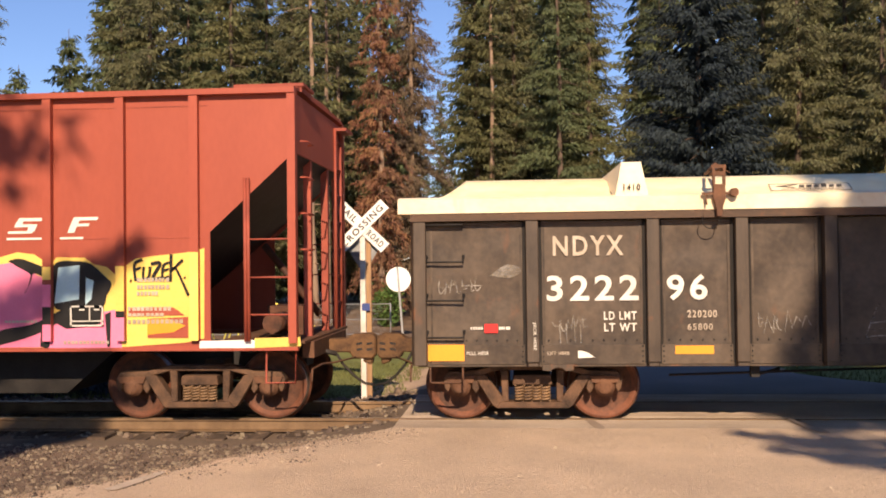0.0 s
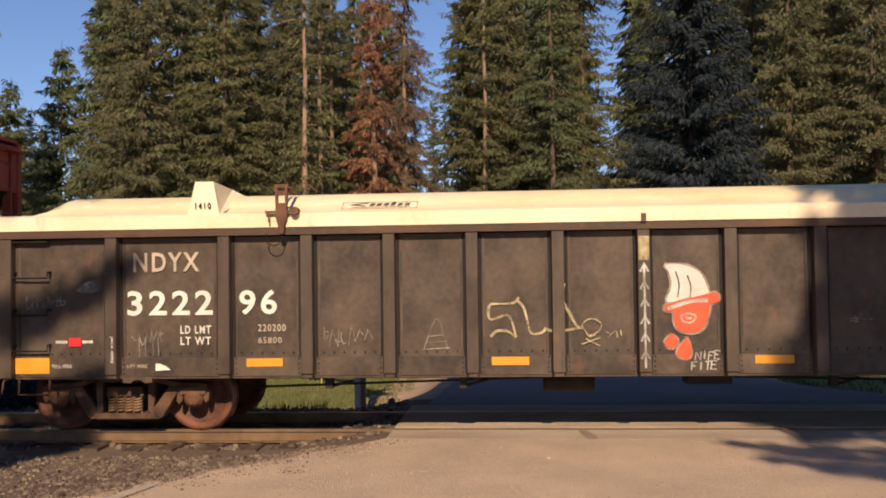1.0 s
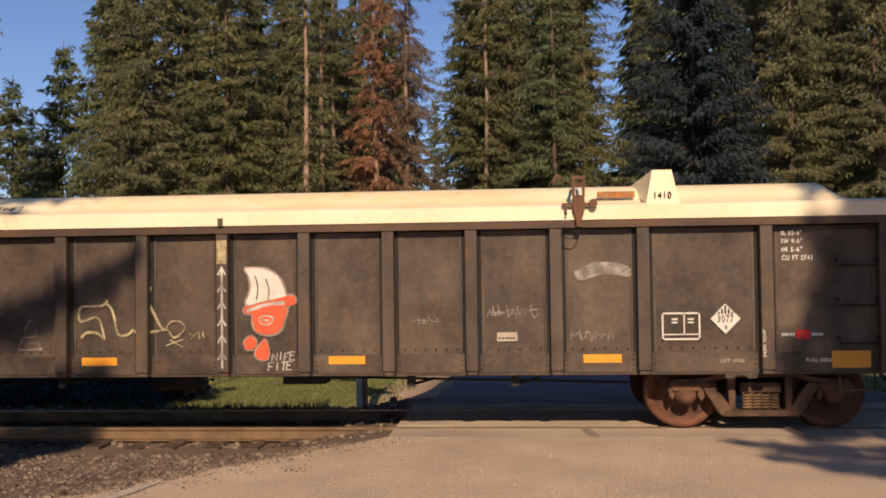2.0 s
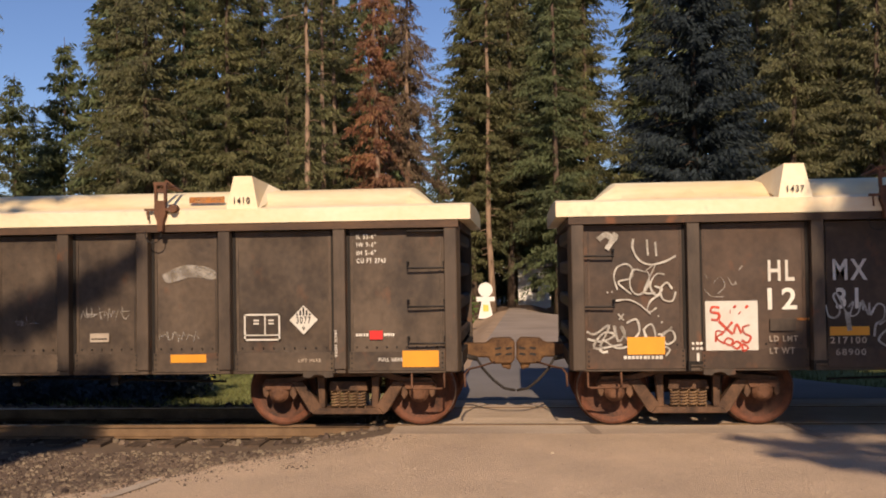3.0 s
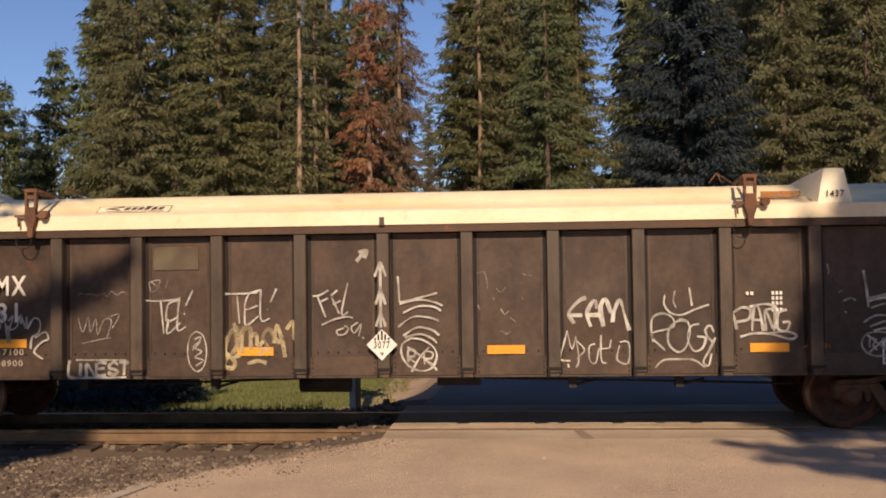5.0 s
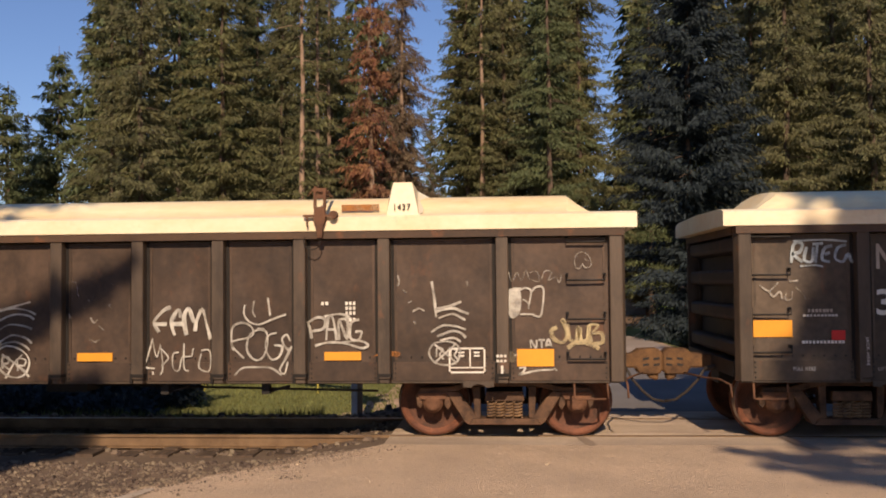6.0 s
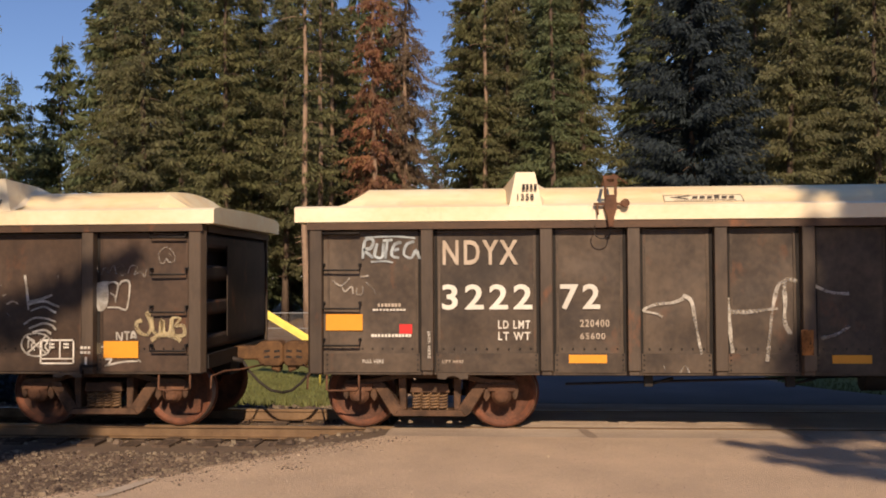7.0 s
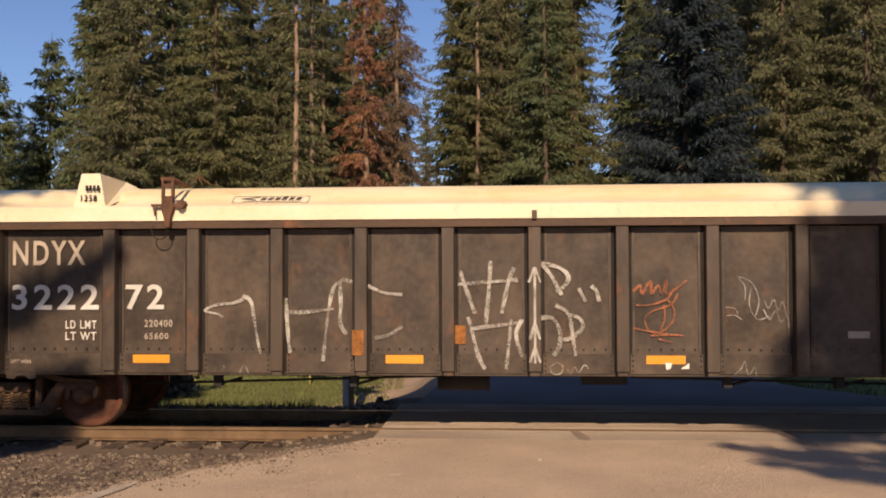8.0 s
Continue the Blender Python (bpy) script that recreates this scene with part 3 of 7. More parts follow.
def side_frame_mesh(s):
    """Cast truck side: arched top, diagonals down to the spring seat, pedestals over the bearings."""
    bm = bmesh.new()
    y0, y1 = s * 0.95, s * 1.10
    prism(bm, [(-1.12, 0.55), (-1.06, 0.64), (-0.70, 0.655), (-0.42, 0.73), (0.42, 0.73), (0.70, 0.655), (1.06, 0.64), (1.12, 0.55), (0.72, 0.55), (0.62, 0.60), (0.40, 0.655), (-0.40, 0.655), (-0.62, 0.60), (-0.72, 0.55)], y0, y1)
    for k in (-1, 1):
        prism(bm, [(k * a, b) for a, b in ((0.74, 0.60), (0.58, 0.60), (0.34, 0.27), (0.30, 0.185), (0.46, 0.185), (0.50, 0.215))], y0, y1 + s * 0.012)
        prism(bm, [(k * a, b) for a, b in ((0.30, 0.26), (0.375, 0.26), (0.40, 0.66), (0.30, 0.66))], y0, y1 + s * 0.006)
        prism(bm, [(k * a, b) for a, b in ((0.70, 0.58), (0.75, 0.58), (0.76, 0.43), (0.71, 0.36), (0.67, 0.42))], y0, y1)
        prism(bm, [(k * a, b) for a, b in ((1.03, 0.58), (1.12, 0.56), (1.10, 0.42), (1.06, 0.38), (1.03, 0.44))], y0, y1)
    prism(bm, [(-0.46, 0.185), (0.46, 0.185), (0.40, 0.262), (-0.40, 0.262)], s * 0.90, s * 1.15)
    return finish(bm, "side_frame", M["frame"], 0.010)


def spring_mesh(s):
    bm = bmesh.new()
    for c in (-0.165, -0.055, 0.055, 0.165):
        pts = [(c + 0.050 * math.cos(k * 0.7), s * 1.095 + 0.05 * math.sin(k * 0.7), 0.272 + 0.20 * k / 50) for k in range(51)]
        tube(bm, pts, 0.015, 5)
    return finish(bm, "spring", M["coil"])


def bearing_mesh(s):
    bm = bmesh.new()
    lathe(bm, [(s * 0.93, 0.125), (s * 1.10, 0.125), (s * 1.105, 0.10), (s * 1.145, 0.095), (s * 1.15, 0.05)], (0, 0, 0.45), 20)
    prism(bm, [(-0.155, 0.50), (0.155, 0.50), (0.19, 0.585), (-0.19, 0.585)], s * 0.92, s * 1.13)
    for k in range(3):
        a = k * math.tau / 3 + 0.5
        x, z = 0.06 * math.cos(a), 0.45 + 0.06 * math.sin(a)
        box(bm, x - 0.014, x + 0.014, s * 1.14, s * 1.163, z - 0.014, z + 0.014)
    bmesh.ops.recalc_face_normals(bm, faces=bm.faces[:])
    return finish(bm, "bearing", M["rust"])


def bolster_mesh():
    bm = bmesh.new()
    prism(bm, [(-0.25, 0.475), (0.25, 0.475), (0.23, 0.60), (-0.23, 0.60)], -1.13, 1.13)
    box(bm, -0.14, 0.14, -0.5, 0.5, 0.60, 0.74)
    for s in (-1, 1):
        box(bm, -0.88, -0.80 + 0.0, s * 0.60, s * 0.70, 0.36, 0.50)
    return finish(bm, "bolster", M["frame"], 0.01)


SHARED = dict(wheelset=wheelset_mesh(), bolster=bolster_mesh())
for s in (-1, 1):
    SHARED["frame", s], SHARED["spring", s], SHARED["bearing", s] = side_frame_mesh(s), spring_mesh(s), bearing_mesh(s)
WHEELS, TRAIN = [], []


def truck(car, x):
    t = put("truck", SHARED["bolster"], car, "rust-brown cast steel truck", pose(x, 0, 0))
    for s in (-1, 1):
        put("side_frame", SHARED["frame", s], t)
        put("spring_nest", SHARED["spring", s], t)
        for w in (-0.90, 0.90):
            put("bearing", SHARED["bearing", s], t, at=pose(w, 0, 0))
    for w in (-0.90, 0.90):
        WHEELS.append((put("wheelset", SHARED["wheelset"], car, "pair of rusty steel wheels on an axle", pose(x + w, 0, 0.45)), x + w))


def coupler(car, x, d):
    """Knuckle coupler at the car's end that looks along d, with its hose and cut lever."""
    bm = bmesh.new()
    prism(bm, [(x - d * 0.3, 0.79), (x + d * 0.28, 0.80), (x + d * 0.33, 0.71), (x + d * 0.60, 0.71), (x + d * 0.645, 0.78), (x + d * 0.645, 1.00), (x + d * 0.58, 1.06), (x + d * 0.33, 1.05), (x + d * 0.24, 0.985), (x - d * 0.3, 0.985)], -0.15, 0.13)
    prism(bm, [(x + d * 0.46, 0.66), (x + d * 0.58, 0.62), (x + d * 0.60, 0.72), (x + d * 0.46, 0.72)], -0.10, 0.08)
    c = part("coupler", bm, M["coupler"], car, "ochre rusty knuckle coupler", bevel=0.02)
    for dz in (-0.05, 0.03):
        for dx in (0.38, 0.52):
            bm = bmesh.new()
            prism(bm, [(x + d * dx, 0.87 + dz), (x + d * (dx + 0.08), 0.87 + dz + 0.012), (x + d * (dx + 0.08), 0.90 + dz + 0.012), (x + d * dx, 0.90 + dz)], -0.156, -0.150)
            part("slot", bm, M["black"], c)
    bm = bmesh.new()
    pts = [(x + d * 0.14, -0.34, 0.80), (x + d * 0.22, -0.32, 0.66), (x + d * 0.36, -0.28, 0.50), (x + d * 0.50, -0.24, 0.39), (x + d * 0.64, -0.20, 0.36)]
    tube(bm, pts, 0.019, 7)
    tube(bm, [(x - d * 0.10, -0.38, 0.86), (x + d * 0.14, -0.34, 0.80)], 0.035, 7)
    part("air_hose", bm, M["rubber"], car, "dangling dusty black air hose")
    bm = bmesh.new()
    tube(bm, [(x + d * 0.40, -0.10, 0.74), (x + d * 0.16, -0.45, 0.70), (x + d * 0.06, -0.9, 0.72), (x + d * 0.03, -1.35, 0.70), (x + d * 0.03, -1.40, 0.55)], 0.014, 5)
    part("cut_lever", bm, M["rust"], car)


RIBS = (-6.589, -5.148, -4.107, -3.084, -2.067, -1.025, 0.0, 1.025, 2.067, 3.084, 4.107, 5.148, 6.589)
HALF, SIDE, FACE = 8.06, 1.46, 1.58
GMESH = {}


def dented_sheet(bm, x0, x1, s, seed):
    """The outer sheet of a panel, knocked in and out a little by years of loads."""
    nx, nz = max(6, int((x1 - x0) / 0.11)), 16
    rows = []
    for j in range(nz + 1):
        v = j / nz
        z, row = 0.765 + 1.735 * v, []
        for i in range(nx + 1):
            u = i / nx
            x = x0 + (x1 - x0) * u
            hold = min(1, 5 * u, 5 - 5 * u) * min(1, 6 * v, 6 - 6 * v)
            dent = 0.017 * noise.noise((x * 1.9 + seed * 9.1, s * 3.0, z * 1.6)) + 0.008 * noise.noise((x * 4.5, s * 5.0 + seed, z * 4.0))
            row.append(bm.verts.new((x, s * (SIDE + hold * min(dent - 0.012, 0.004)), z)))
        rows.append(row)
    for a, b in zip(rows, rows[1:]):
        for i in range(nx):
            quad = (a[i], a[i + 1], b[i + 1], b[i])
            bm.faces.new(quad if s < 0 else quad[::-1]).smooth = True


def gondola_meshes(paint):
    """The meshes that gondolas of one paint share."""
    out = {}
    edges = (-7.96, *RIBS, 7.96)
    for i, (a, b) in enumerate(zip(edges, edges[1:])):
        for s in (-1, 1):
            bm = bmesh.new()
            la, lb = a + 0.05, b - 0.05
            box(bm, la, lb, s * 1.395, s * 1.415, 0.765, 2.50)
            dented_sheet(bm, la, lb, s, i)
            # lower doubler plate and the pressed edges of the sheet
            out["panel", i, s] = finish(bm, "side_panel", paint)
            bm = bmesh.new()
            box(bm, la + 0.05, lb - 0.05, s * SIDE, s * (SIDE + 0.008), 0.768, 1.00)
            out["lower", i, s] = finish(bm, "lower_plate", paint)
            for k, x in enumerate((la + 0.09, lb - 0.09)):
                bm = bmesh.new()
                box(bm, x - 0.012, x + 0.012, s * SIDE, s * (SIDE + 0.006), 1.02, 2.46)
                out["edge", i, s, k] = finish(bm, "pressed_edge", paint)
            bm = bmesh.new()
            n = max(4, int((lb - la) / 0.14))
            for k in range(n):
                x = la + 0.14 + (lb - la - 0.28) * k / (n - 1)
                lathe(bm, [(s * SIDE, 0.012), (s * (SIDE + 0.012), 0.008)], (x, 0, 1.055), 6)
            for x in (la + 0.075, lb - 0.075):
                for z in (0.80, 0.86, 0.92, 0.98):
                    lathe(bm, [(s * (SIDE + 0.004), 0.014), (s * (SIDE + 0.018), 0.009)], (x, 0, z), 6)
            bmesh.ops.recalc_face_normals(bm, faces=bm.faces[:])
            out["rivets", i, s] = finish(bm, "rivets", M["black"])
    for s in (-1, 1):
        bm = bmesh.new()
        prism(bm, [(-0.080, s * SIDE), (-0.073, s * FACE), (0.073, s * FACE), (0.080, s * SIDE)], 0.80, 2.52, 0, "z")
        prism(bm, [(-0.080, s * SIDE), (-0.060, s * (FACE - 0.03)), (0.060, s * (FACE - 0.03)), (0.080, s * SIDE)], 0.745, 0.80, 0, "z")
        for dx in (-0.1, 0.1):
            box(bm, dx - 0.018, dx + 0.018, s * SIDE, s * (SIDE + 0.007), 0.78, 2.51, 1)
        out["rib", s] = finish(bm, "rib", [M["rib"], M["seam"]], 0.006)
        bm = bmesh.new()
        prism(bm, [(-0.09, s * 1.44), (-0.09, s * FACE), (0.06, s * FACE), (0.10, s * (SIDE + 0.02)), (0.10, s * 1.44)], 0.76, 2.52, 0, "z")
        out["corner", s] = finish(bm, "corner_post", M["rib"], 0.008)
        bm = bmesh.new()
        box(bm, -HALF, HALF, s * 1.40, s * 1.60, 2.515, 2.605)
        out["chord", s] = finish(bm, "top_chord", M["chord"], 0.012)
        bm = bmesh.new()
        box(bm, -8.0, 8.0, s * 1.34, s * 1.452, 0.735, 0.765)
        for x in (-6.29, 6.29):
            prism(bm, [(x - 0.19, 0.765), (x - 0.19, 0.69), (x - 0.09, 0.68), (x - 0.06, 0.71), (x, 0.725), (x + 0.06, 0.71), (x + 0.09, 0.68), (x + 0.19, 0.69), (x + 0.19, 0.765)], s * 1.40, s * 1.47)
        out["sill", s] = finish(bm, "side_sill", M["rib"], 0.005)
    for d in (-1, 1):
        bm = bmesh.new()
        box(bm, d * 7.84, d * 7.88, -1.44, 1.44, 0.95, 2.50)
        out["end", d] = finish(bm, "end_wall", M["endpaint"])
        for k, z in enumerate((1.14, 1.58, 2.02, 2.42)):
            bm = bmesh.new()
            prism(bm, [(d * 7.88, z - 0.14), (d * 8.02, z - 0.10), (d * 8.04, z - 0.06), (d * 8.04, z + 0.04), (d * 8.02, z + 0.07), (d * 7.88, z + 0.08)], -1.40, 1.40)
            out["corrugation", d, k] = finish(bm, "corrugation", M["endpaint"], 0.008)
        bm = bmesh.new()
        box(bm, d * 7.9, d * 8.08, -1.40, 1.40, 0.80, 0.98)
        out["endsill", d] = finish(bm, "end_sill", M["black"], 0.008)
        bm = bmesh.new()
        box(bm, d * 7.95, d * 8.07, -1.39, 1.39, 2.51, 2.60)
        out["endchord", d] = finish(bm, "end_chord", M["chord"], 0.008)
    bm = bmesh.new()
    box(bm, -7.97, 7.97, -1.43, 1.43, 0.90, 0.95)
    box(bm, -8.0, 8.0, -0.22, 0.22, 0.60, 0.90)
    for x in RIBS:
        prism(bm, [(-1.42, 0.77), (-0.2, 0.62), (0.2, 0.62), (1.42, 0.77), (1.42, 0.90), (-1.42, 0.90)], x - 0.06, x + 0.06, 0, "x")
    out["floor"] = finish(bm, "underframe", M["black"])
    bm = bmesh.new()
    tube(bm, [(-1.2, -0.75, 0.62), (-0.55, -0.75, 0.62)], 0.14, 12)
    box(bm, 0.6, 1.15, -0.95, -0.55, 0.58, 0.82)
    tube(bm, [(-4.9, -1.0, 0.58), (-1.2, -0.75, 0.66)], 0.017, 6)
    tube(bm, [(1.2, -0.8, 0.66), (5.0, -1.05, 0.60)], 0.017, 6)
    for x in (-3.9, -2.2, 2.3, 3.6):
        box(bm, x - 0.05, x + 0.05, -1.25, -1.15, 0.58, 0.78)
        tube(bm, [(x, -1.2, 0.60), (x + 0.3, -1.2, 0.68)], 0.02, 6)
    out["brake"] = finish(bm, "brake_gear", M["black"])
    # cover
    prof = ((1.615, 2.608), (1.615, 2.775), (1.56, 2.800), (1.34, 2.822), (1.18, 2.92), (1.00, 3.02), (0.74, 3.075), (0.35, 3.10), (0.0, 3.107))
    ring = [(-y, z) for y, z in prof] + [(y, z) for y, z in prof[-2::-1]]
    lip = [(-y, z) for y, z in prof[:4]] + [(-0.7, 2.84), (0.0, 2.845), (0.7, 2.84)] + [(y, z) for y, z in prof[3::-1]]
    bm = bmesh.new()
    stations = [(-8.21, 0), (-7.72, 0), (-7.42, 1), (-7.39, 1), (-3.0, 1), (0.0, 1), (3.0, 1), (7.39, 1), (7.42, 1), (7.72, 0), (8.21, 0)]
    rows = []
    for x, full in stations:
        src = ring if full else [(y, min(z, 2.822 + 0.023 * (1 - abs(y) / 1.34)) if abs(y) < 1.34 else z) for y, z in ring]
        rows.append([bm.verts.new((x, y, z)) for y, z in src])
    for k, (a, b) in enumerate(zip(rows, rows[1:])):
        for i in range(len(a) - 1):
            f = bm.faces.new((a[i], a[i + 1], b[i + 1], b[i]))
            f.material_index = 1 if i < 3 or i > len(a) - 5 or k in (0, 9) else 0
            f.smooth = not (i < 3 or i > len(a) - 5) and 2 < k < 7
    for r in (rows[0], rows[-1]):
        bm.faces.new(r)
    bm.faces.new([r[0] for r in rows] + [r[-1] for r in rows[::-1]])
    bmesh.ops.recalc_face_normals(bm, faces=bm.faces[:])
    out["cover"] = finish(bm, "cover", [M["lid"], M["lidlip"]])
    bm = bmesh.new()
    lo = [(-0.20, -1.585, 2.78), (0.20, -1.585, 2.78), (0.30, -0.62, 3.06), (-0.30, -0.62, 3.06)]
    hi = [(-0.115, -1.545, 3.195), (0.115, -1.545, 3.195), (0.10, -0.70, 3.17), (-0.10, -0.70, 3.17)]
    lo = [bm.verts.new(p) for p in lo]
    hi = [bm.verts.new(p) for p in hi]
    bm.faces.new(hi), bm.faces.new(lo[::-1])
    for i in range(4):
        bm.faces.new((lo[i], lo[(i + 1) % 4], hi[(i + 1) % 4], hi[i]))
    out["tab"] = finish(bm, "lifting_block", M["lidlip"], 0.02)
    # hold-down clamp
    bm = bmesh.new()
    prism(bm, [(-0.04, 2.64), (-0.03, 2.52), (0.03, 2.52), (0.04, 2.64), (0.075, 2.74), (0.065, 2.90), (-0.065, 2.90), (-0.075, 2.74)], -1.70, -1.62)
    for x in (-0.075, 0.045):
        box(bm, x, x + 0.03, -1.68, -1.63, 2.88, 3.10)
    box(bm, -0.07, 0.07, -1.67, -1.64, 3.0, 3.05)
    box(bm, -0.085, 0.085, -1.675, -1.635, 3.09, 3.13)
    box(bm, -0.20, 0.22, -1.69, -1.66, 2.775, 2.805)
    tube(bm, [(0.17, -1.72, 2.80), (0.17, -1.60, 2.80)], 0.05, 10)
    tube(bm, [(-0.06, -1.66, 3.11), (-0.03, -1.0, 3.08)], 0.02, 6)
    tube(bm, [(0.06, -1.66, 3.11), (0.03, -1.0, 3.08)], 0.02, 6)
    tube(bm, [(-0.16, -1.68, 2.80), (-0.15, -1.68, 2.66)], 0.012, 5)
    out["clamp"] = finish(bm, "hold_down", M["rust"], 0.006)
    bm = bmesh.new()
    tube(bm, [(-0.10 + 0.10 * math.sin(a), -1.66, 2.52 - 0.10 * math.cos(a) - 0.04) for a in np.linspace(-2.2, 2.2, 14)], 0.007, 5)
    out["chain"] = finish(bm, "chain", M["black"])
    for bent in (0, 1):
        bm = bmesh.new()
        z = -0.075 if not bent else 0.075
        tube(bm, [(-0.225, -SIDE, -z * 0.9), (-0.225, -SIDE - 0.075, -z), (-0.225, -SIDE - 0.085, 0), (0.225, -SIDE - 0.085, 0), (0.225, -SIDE - 0.075, -z), (0.225, -SIDE, -z * 0.9)], 0.0135, 6)
        for x in (-0.225, 0.225):
            box(bm, x - 0.018, x + 0.018, -SIDE - 0.010, -SIDE, -z * 0.9 - 0.02, -z * 0.9 + 0.02)
        out["rung", bent] = finish(bm, "handhold", M["black"])
    bm = bmesh.new()
    tube(bm, [(-0.20, -1.42, 0.76), (-0.20, -1.44, 0.55), (-0.17, -1.45, 0.54), (0.17, -1.45, 0.54), (0.20, -1.44, 0.55), (0.20, -1.42, 0.76)], 0.014, 6)
    out["step"] = finish(bm, "sill_step", M["rust"])
    bm = bmesh.new()
    for a, b in (((0, 0), (0.10, 0.13)), ((0.10, 0.13), (0.28, 0)), ((0.10, 0.13), (0.16, 0.0))):
        tube(bm, [(a[0], -0.9, 3.10 + a[1]), (b[0], -0.9, 3.10 + b[1])], 0.008, 5)
    out["sling"] = finish(bm, "lifting_sling", M["rust"])
    return out


def gondola(x, label, paint, number, rungs):
    """A gondola with a hard cover, its middle x metres along the track at the start."""
    if paint.name not in GMESH:
        GMESH[paint.name] = gondola_meshes(paint)
    g = GMESH[paint.name]
    car = thing("gondola_car", label, "freight car", "cars of the train")
    for i in range(14):
        for s in (-1, 1):
            p = put("side_panel", g["panel", i, s], car)
            tagged(put("rivets", g["rivets", i, s], p), kind="stuff")
            put("lower_plate", g["lower", i, s], p)
            for k in (0, 1):
                put("pressed_edge", g["edge", i, s, k], p)
    for r in RIBS:
        for s in (-1, 1):
            put("rib", g["rib", s], car, at=pose(r, 0, 0))
    for s in (-1, 1):
        put("top_chord", g["chord", s], car, "rust-streaked brown top chord")
        put("side_sill", g["sill", s], car)
        for d in (-1, 1):
            put("corner_post", g["corner", s], car, at=pose(d * 7.97, 0, 0) @ Matrix.Diagonal((d, 1, 1, 1)))
    for d in (-1, 1):
        wall = put("end_wall", g["end", d], car)
        for k in range(4):
            put("corrugation", g["corrugation", d, k], wall)
        put("end_sill", g["endsill", d], car)
        put("end_chord", g["endchord", d], car)
        coupler(car, d * 8.07, d)
        truck(car, d * 6.60)
    put("underframe", g["floor"], car, "grimy black steel underframe")
    put("brake_gear", g["brake"], car)
    cover = put("cover", g["cover"], car, "cream fibreglass cover with a white rim, rust stained")
    for d in (-1, 1):
        put("lifting_block", g["tab"], cover, "white moulded lifting block", pose(d * 5.39, 0, 0))
        lettering(number, d * 5.39 - 0.10, 2.85, d * 5.39 + 0.10, 2.93, -1.600, M["ink"], cover)
        c = put("hold_down", g["clamp"], car, "rusty cover hold-down clamp", pose(d * 4.385, 0, 0))
        put("chain", g["chain"], c)
        put("lifting_sling", g["sling"], cover, at=pose(d * 4.47 + (0.1 if d < 0 else -0.4), 0, 0))
    on_slope = pose(0, -1.345, 2.826, -59, 0, 0)      # lies on the sloping side of the cover
    bm = bmesh.new()
    box(bm, -3.70, -2.75, -0.006, 0.004, 0, 0.18)
    part("logo_plate", bm, M["lidlip"], cover, "pale logo plate", on_slope)
    bm = bmesh.new()
    prism(bm, [(-3.62, 0.115), (-3.40, 0.165), (-3.36, 0.15), (-3.52, 0.115), (-3.40, 0.08), (-3.42, 0.062)], -0.011, -0.007)
    for k in range(6):
        a, top = -3.36 + k * 0.088, 0.145 + (0.03 if k == 3 else 0)
        prism(bm, [(a, 0.075), (a + 0.062, 0.075), (a + 0.082, top), (a + 0.020, top)], -0.011, -0.007)
    box(bm, -3.58, -2.84, -0.011, -0.007, 0.035, 0.045)
    for a, b, c, e in ((-3.70, -2.75, 0.0, 0.006), (-3.70, -2.75, 0.174, 0.18), (-3.70, -3.694, 0, 0.18), (-2.756, -2.75, 0, 0.18)):
        box(bm, a, b, -0.011, -0.007, c, e)
    part("logo_shape", bm, M["logo"], cover, "dark plain logo shape on the cover", on_slope)
    bm = bmesh.new()
    box(bm, -0.03, 0.03, -1.64, -1.61, 2.60, 2.70)
    part("centre_mark", bm, M["rib"], car)
    for x0, z in rungs:
        bent = 0
        put("handhold", g["rung", bent], car, "black bent-rod handhold", pose(x0, 0, z))
    for d in (-1, 1):
        put("sill_step", g["step"], car, at=pose(d * 7.65, 0, 0))
    TRAIN.append((car, x))
    return car


STD_RUNGS = [(d * 7.65, z) for d in (-1, 1) for z in (2.47, 2.02, 1.55, 1.10)]
YP = -SIDE - 0.010


def reflectors(car, spots, z0, z1):
    for x in spots:
        plate("reflector", x, z0, x + 0.46, z1, YP, M["orange"], car, "orange reflector strip")


def marks(car, digits, last, load, light, y=YP):
    lettering(digits, -6.48, 1.53, -5.38, 1.84, y, M["white"], car, "white stencilled car number")
    lettering(last, -5.03, 1.53, -4.55, 1.84, y, M["white"], car)
    lettering("LD LMT", -5.79, 1.30, -5.40, 1.40, y, M["white"], car)
    lettering("LT WT", -5.79, 1.16, -5.40, 1.26, y, M["white"], car)
    lettering(load, -4.79, 1.32, -4.44, 1.41, y, M["dull"], car)
    lettering(light, -4.79, 1.17, -4.49, 1.25, y, M["dull"], car)


def small_marks(car, d, y=YP - 0.009):
    lettering("PULL HERE", -7.47 if d < 0 else 7.12, 0.88, -7.21 if d < 0 else 7.42, 0.925, y, M["white"], car)
    lettering("LIFT HERE", -6.48 if d < 0 else 6.11, 0.88, -6.22 if d < 0 else 6.39, 0.92, y, M["dull"], car)
    j = put("lettering", text_mesh("JACK HERE", 0.33, 0.045, M["white"]), car, at=pose(-6.66 if d < 0 else 6.58, -FACE - 0.004, 1.28) @ pose(0, 0, 0, 0, 90, 0))


# first gondola
ca = gondola(6.80, "dark brown gondola with a cream fibreglass cover, number 322296", M["paint"], "1410", STD_RUNGS)
lettering("NDYX", -6.40, 2.08, -5.55, 2.32, YP, M["dull"], ca, "faded pale lettering")
marks(ca, "3222", "96", "220200", "65800")
reflectors(ca, (-4.94, -1.86, 1.32, 4.47), 0.885, 0.985)
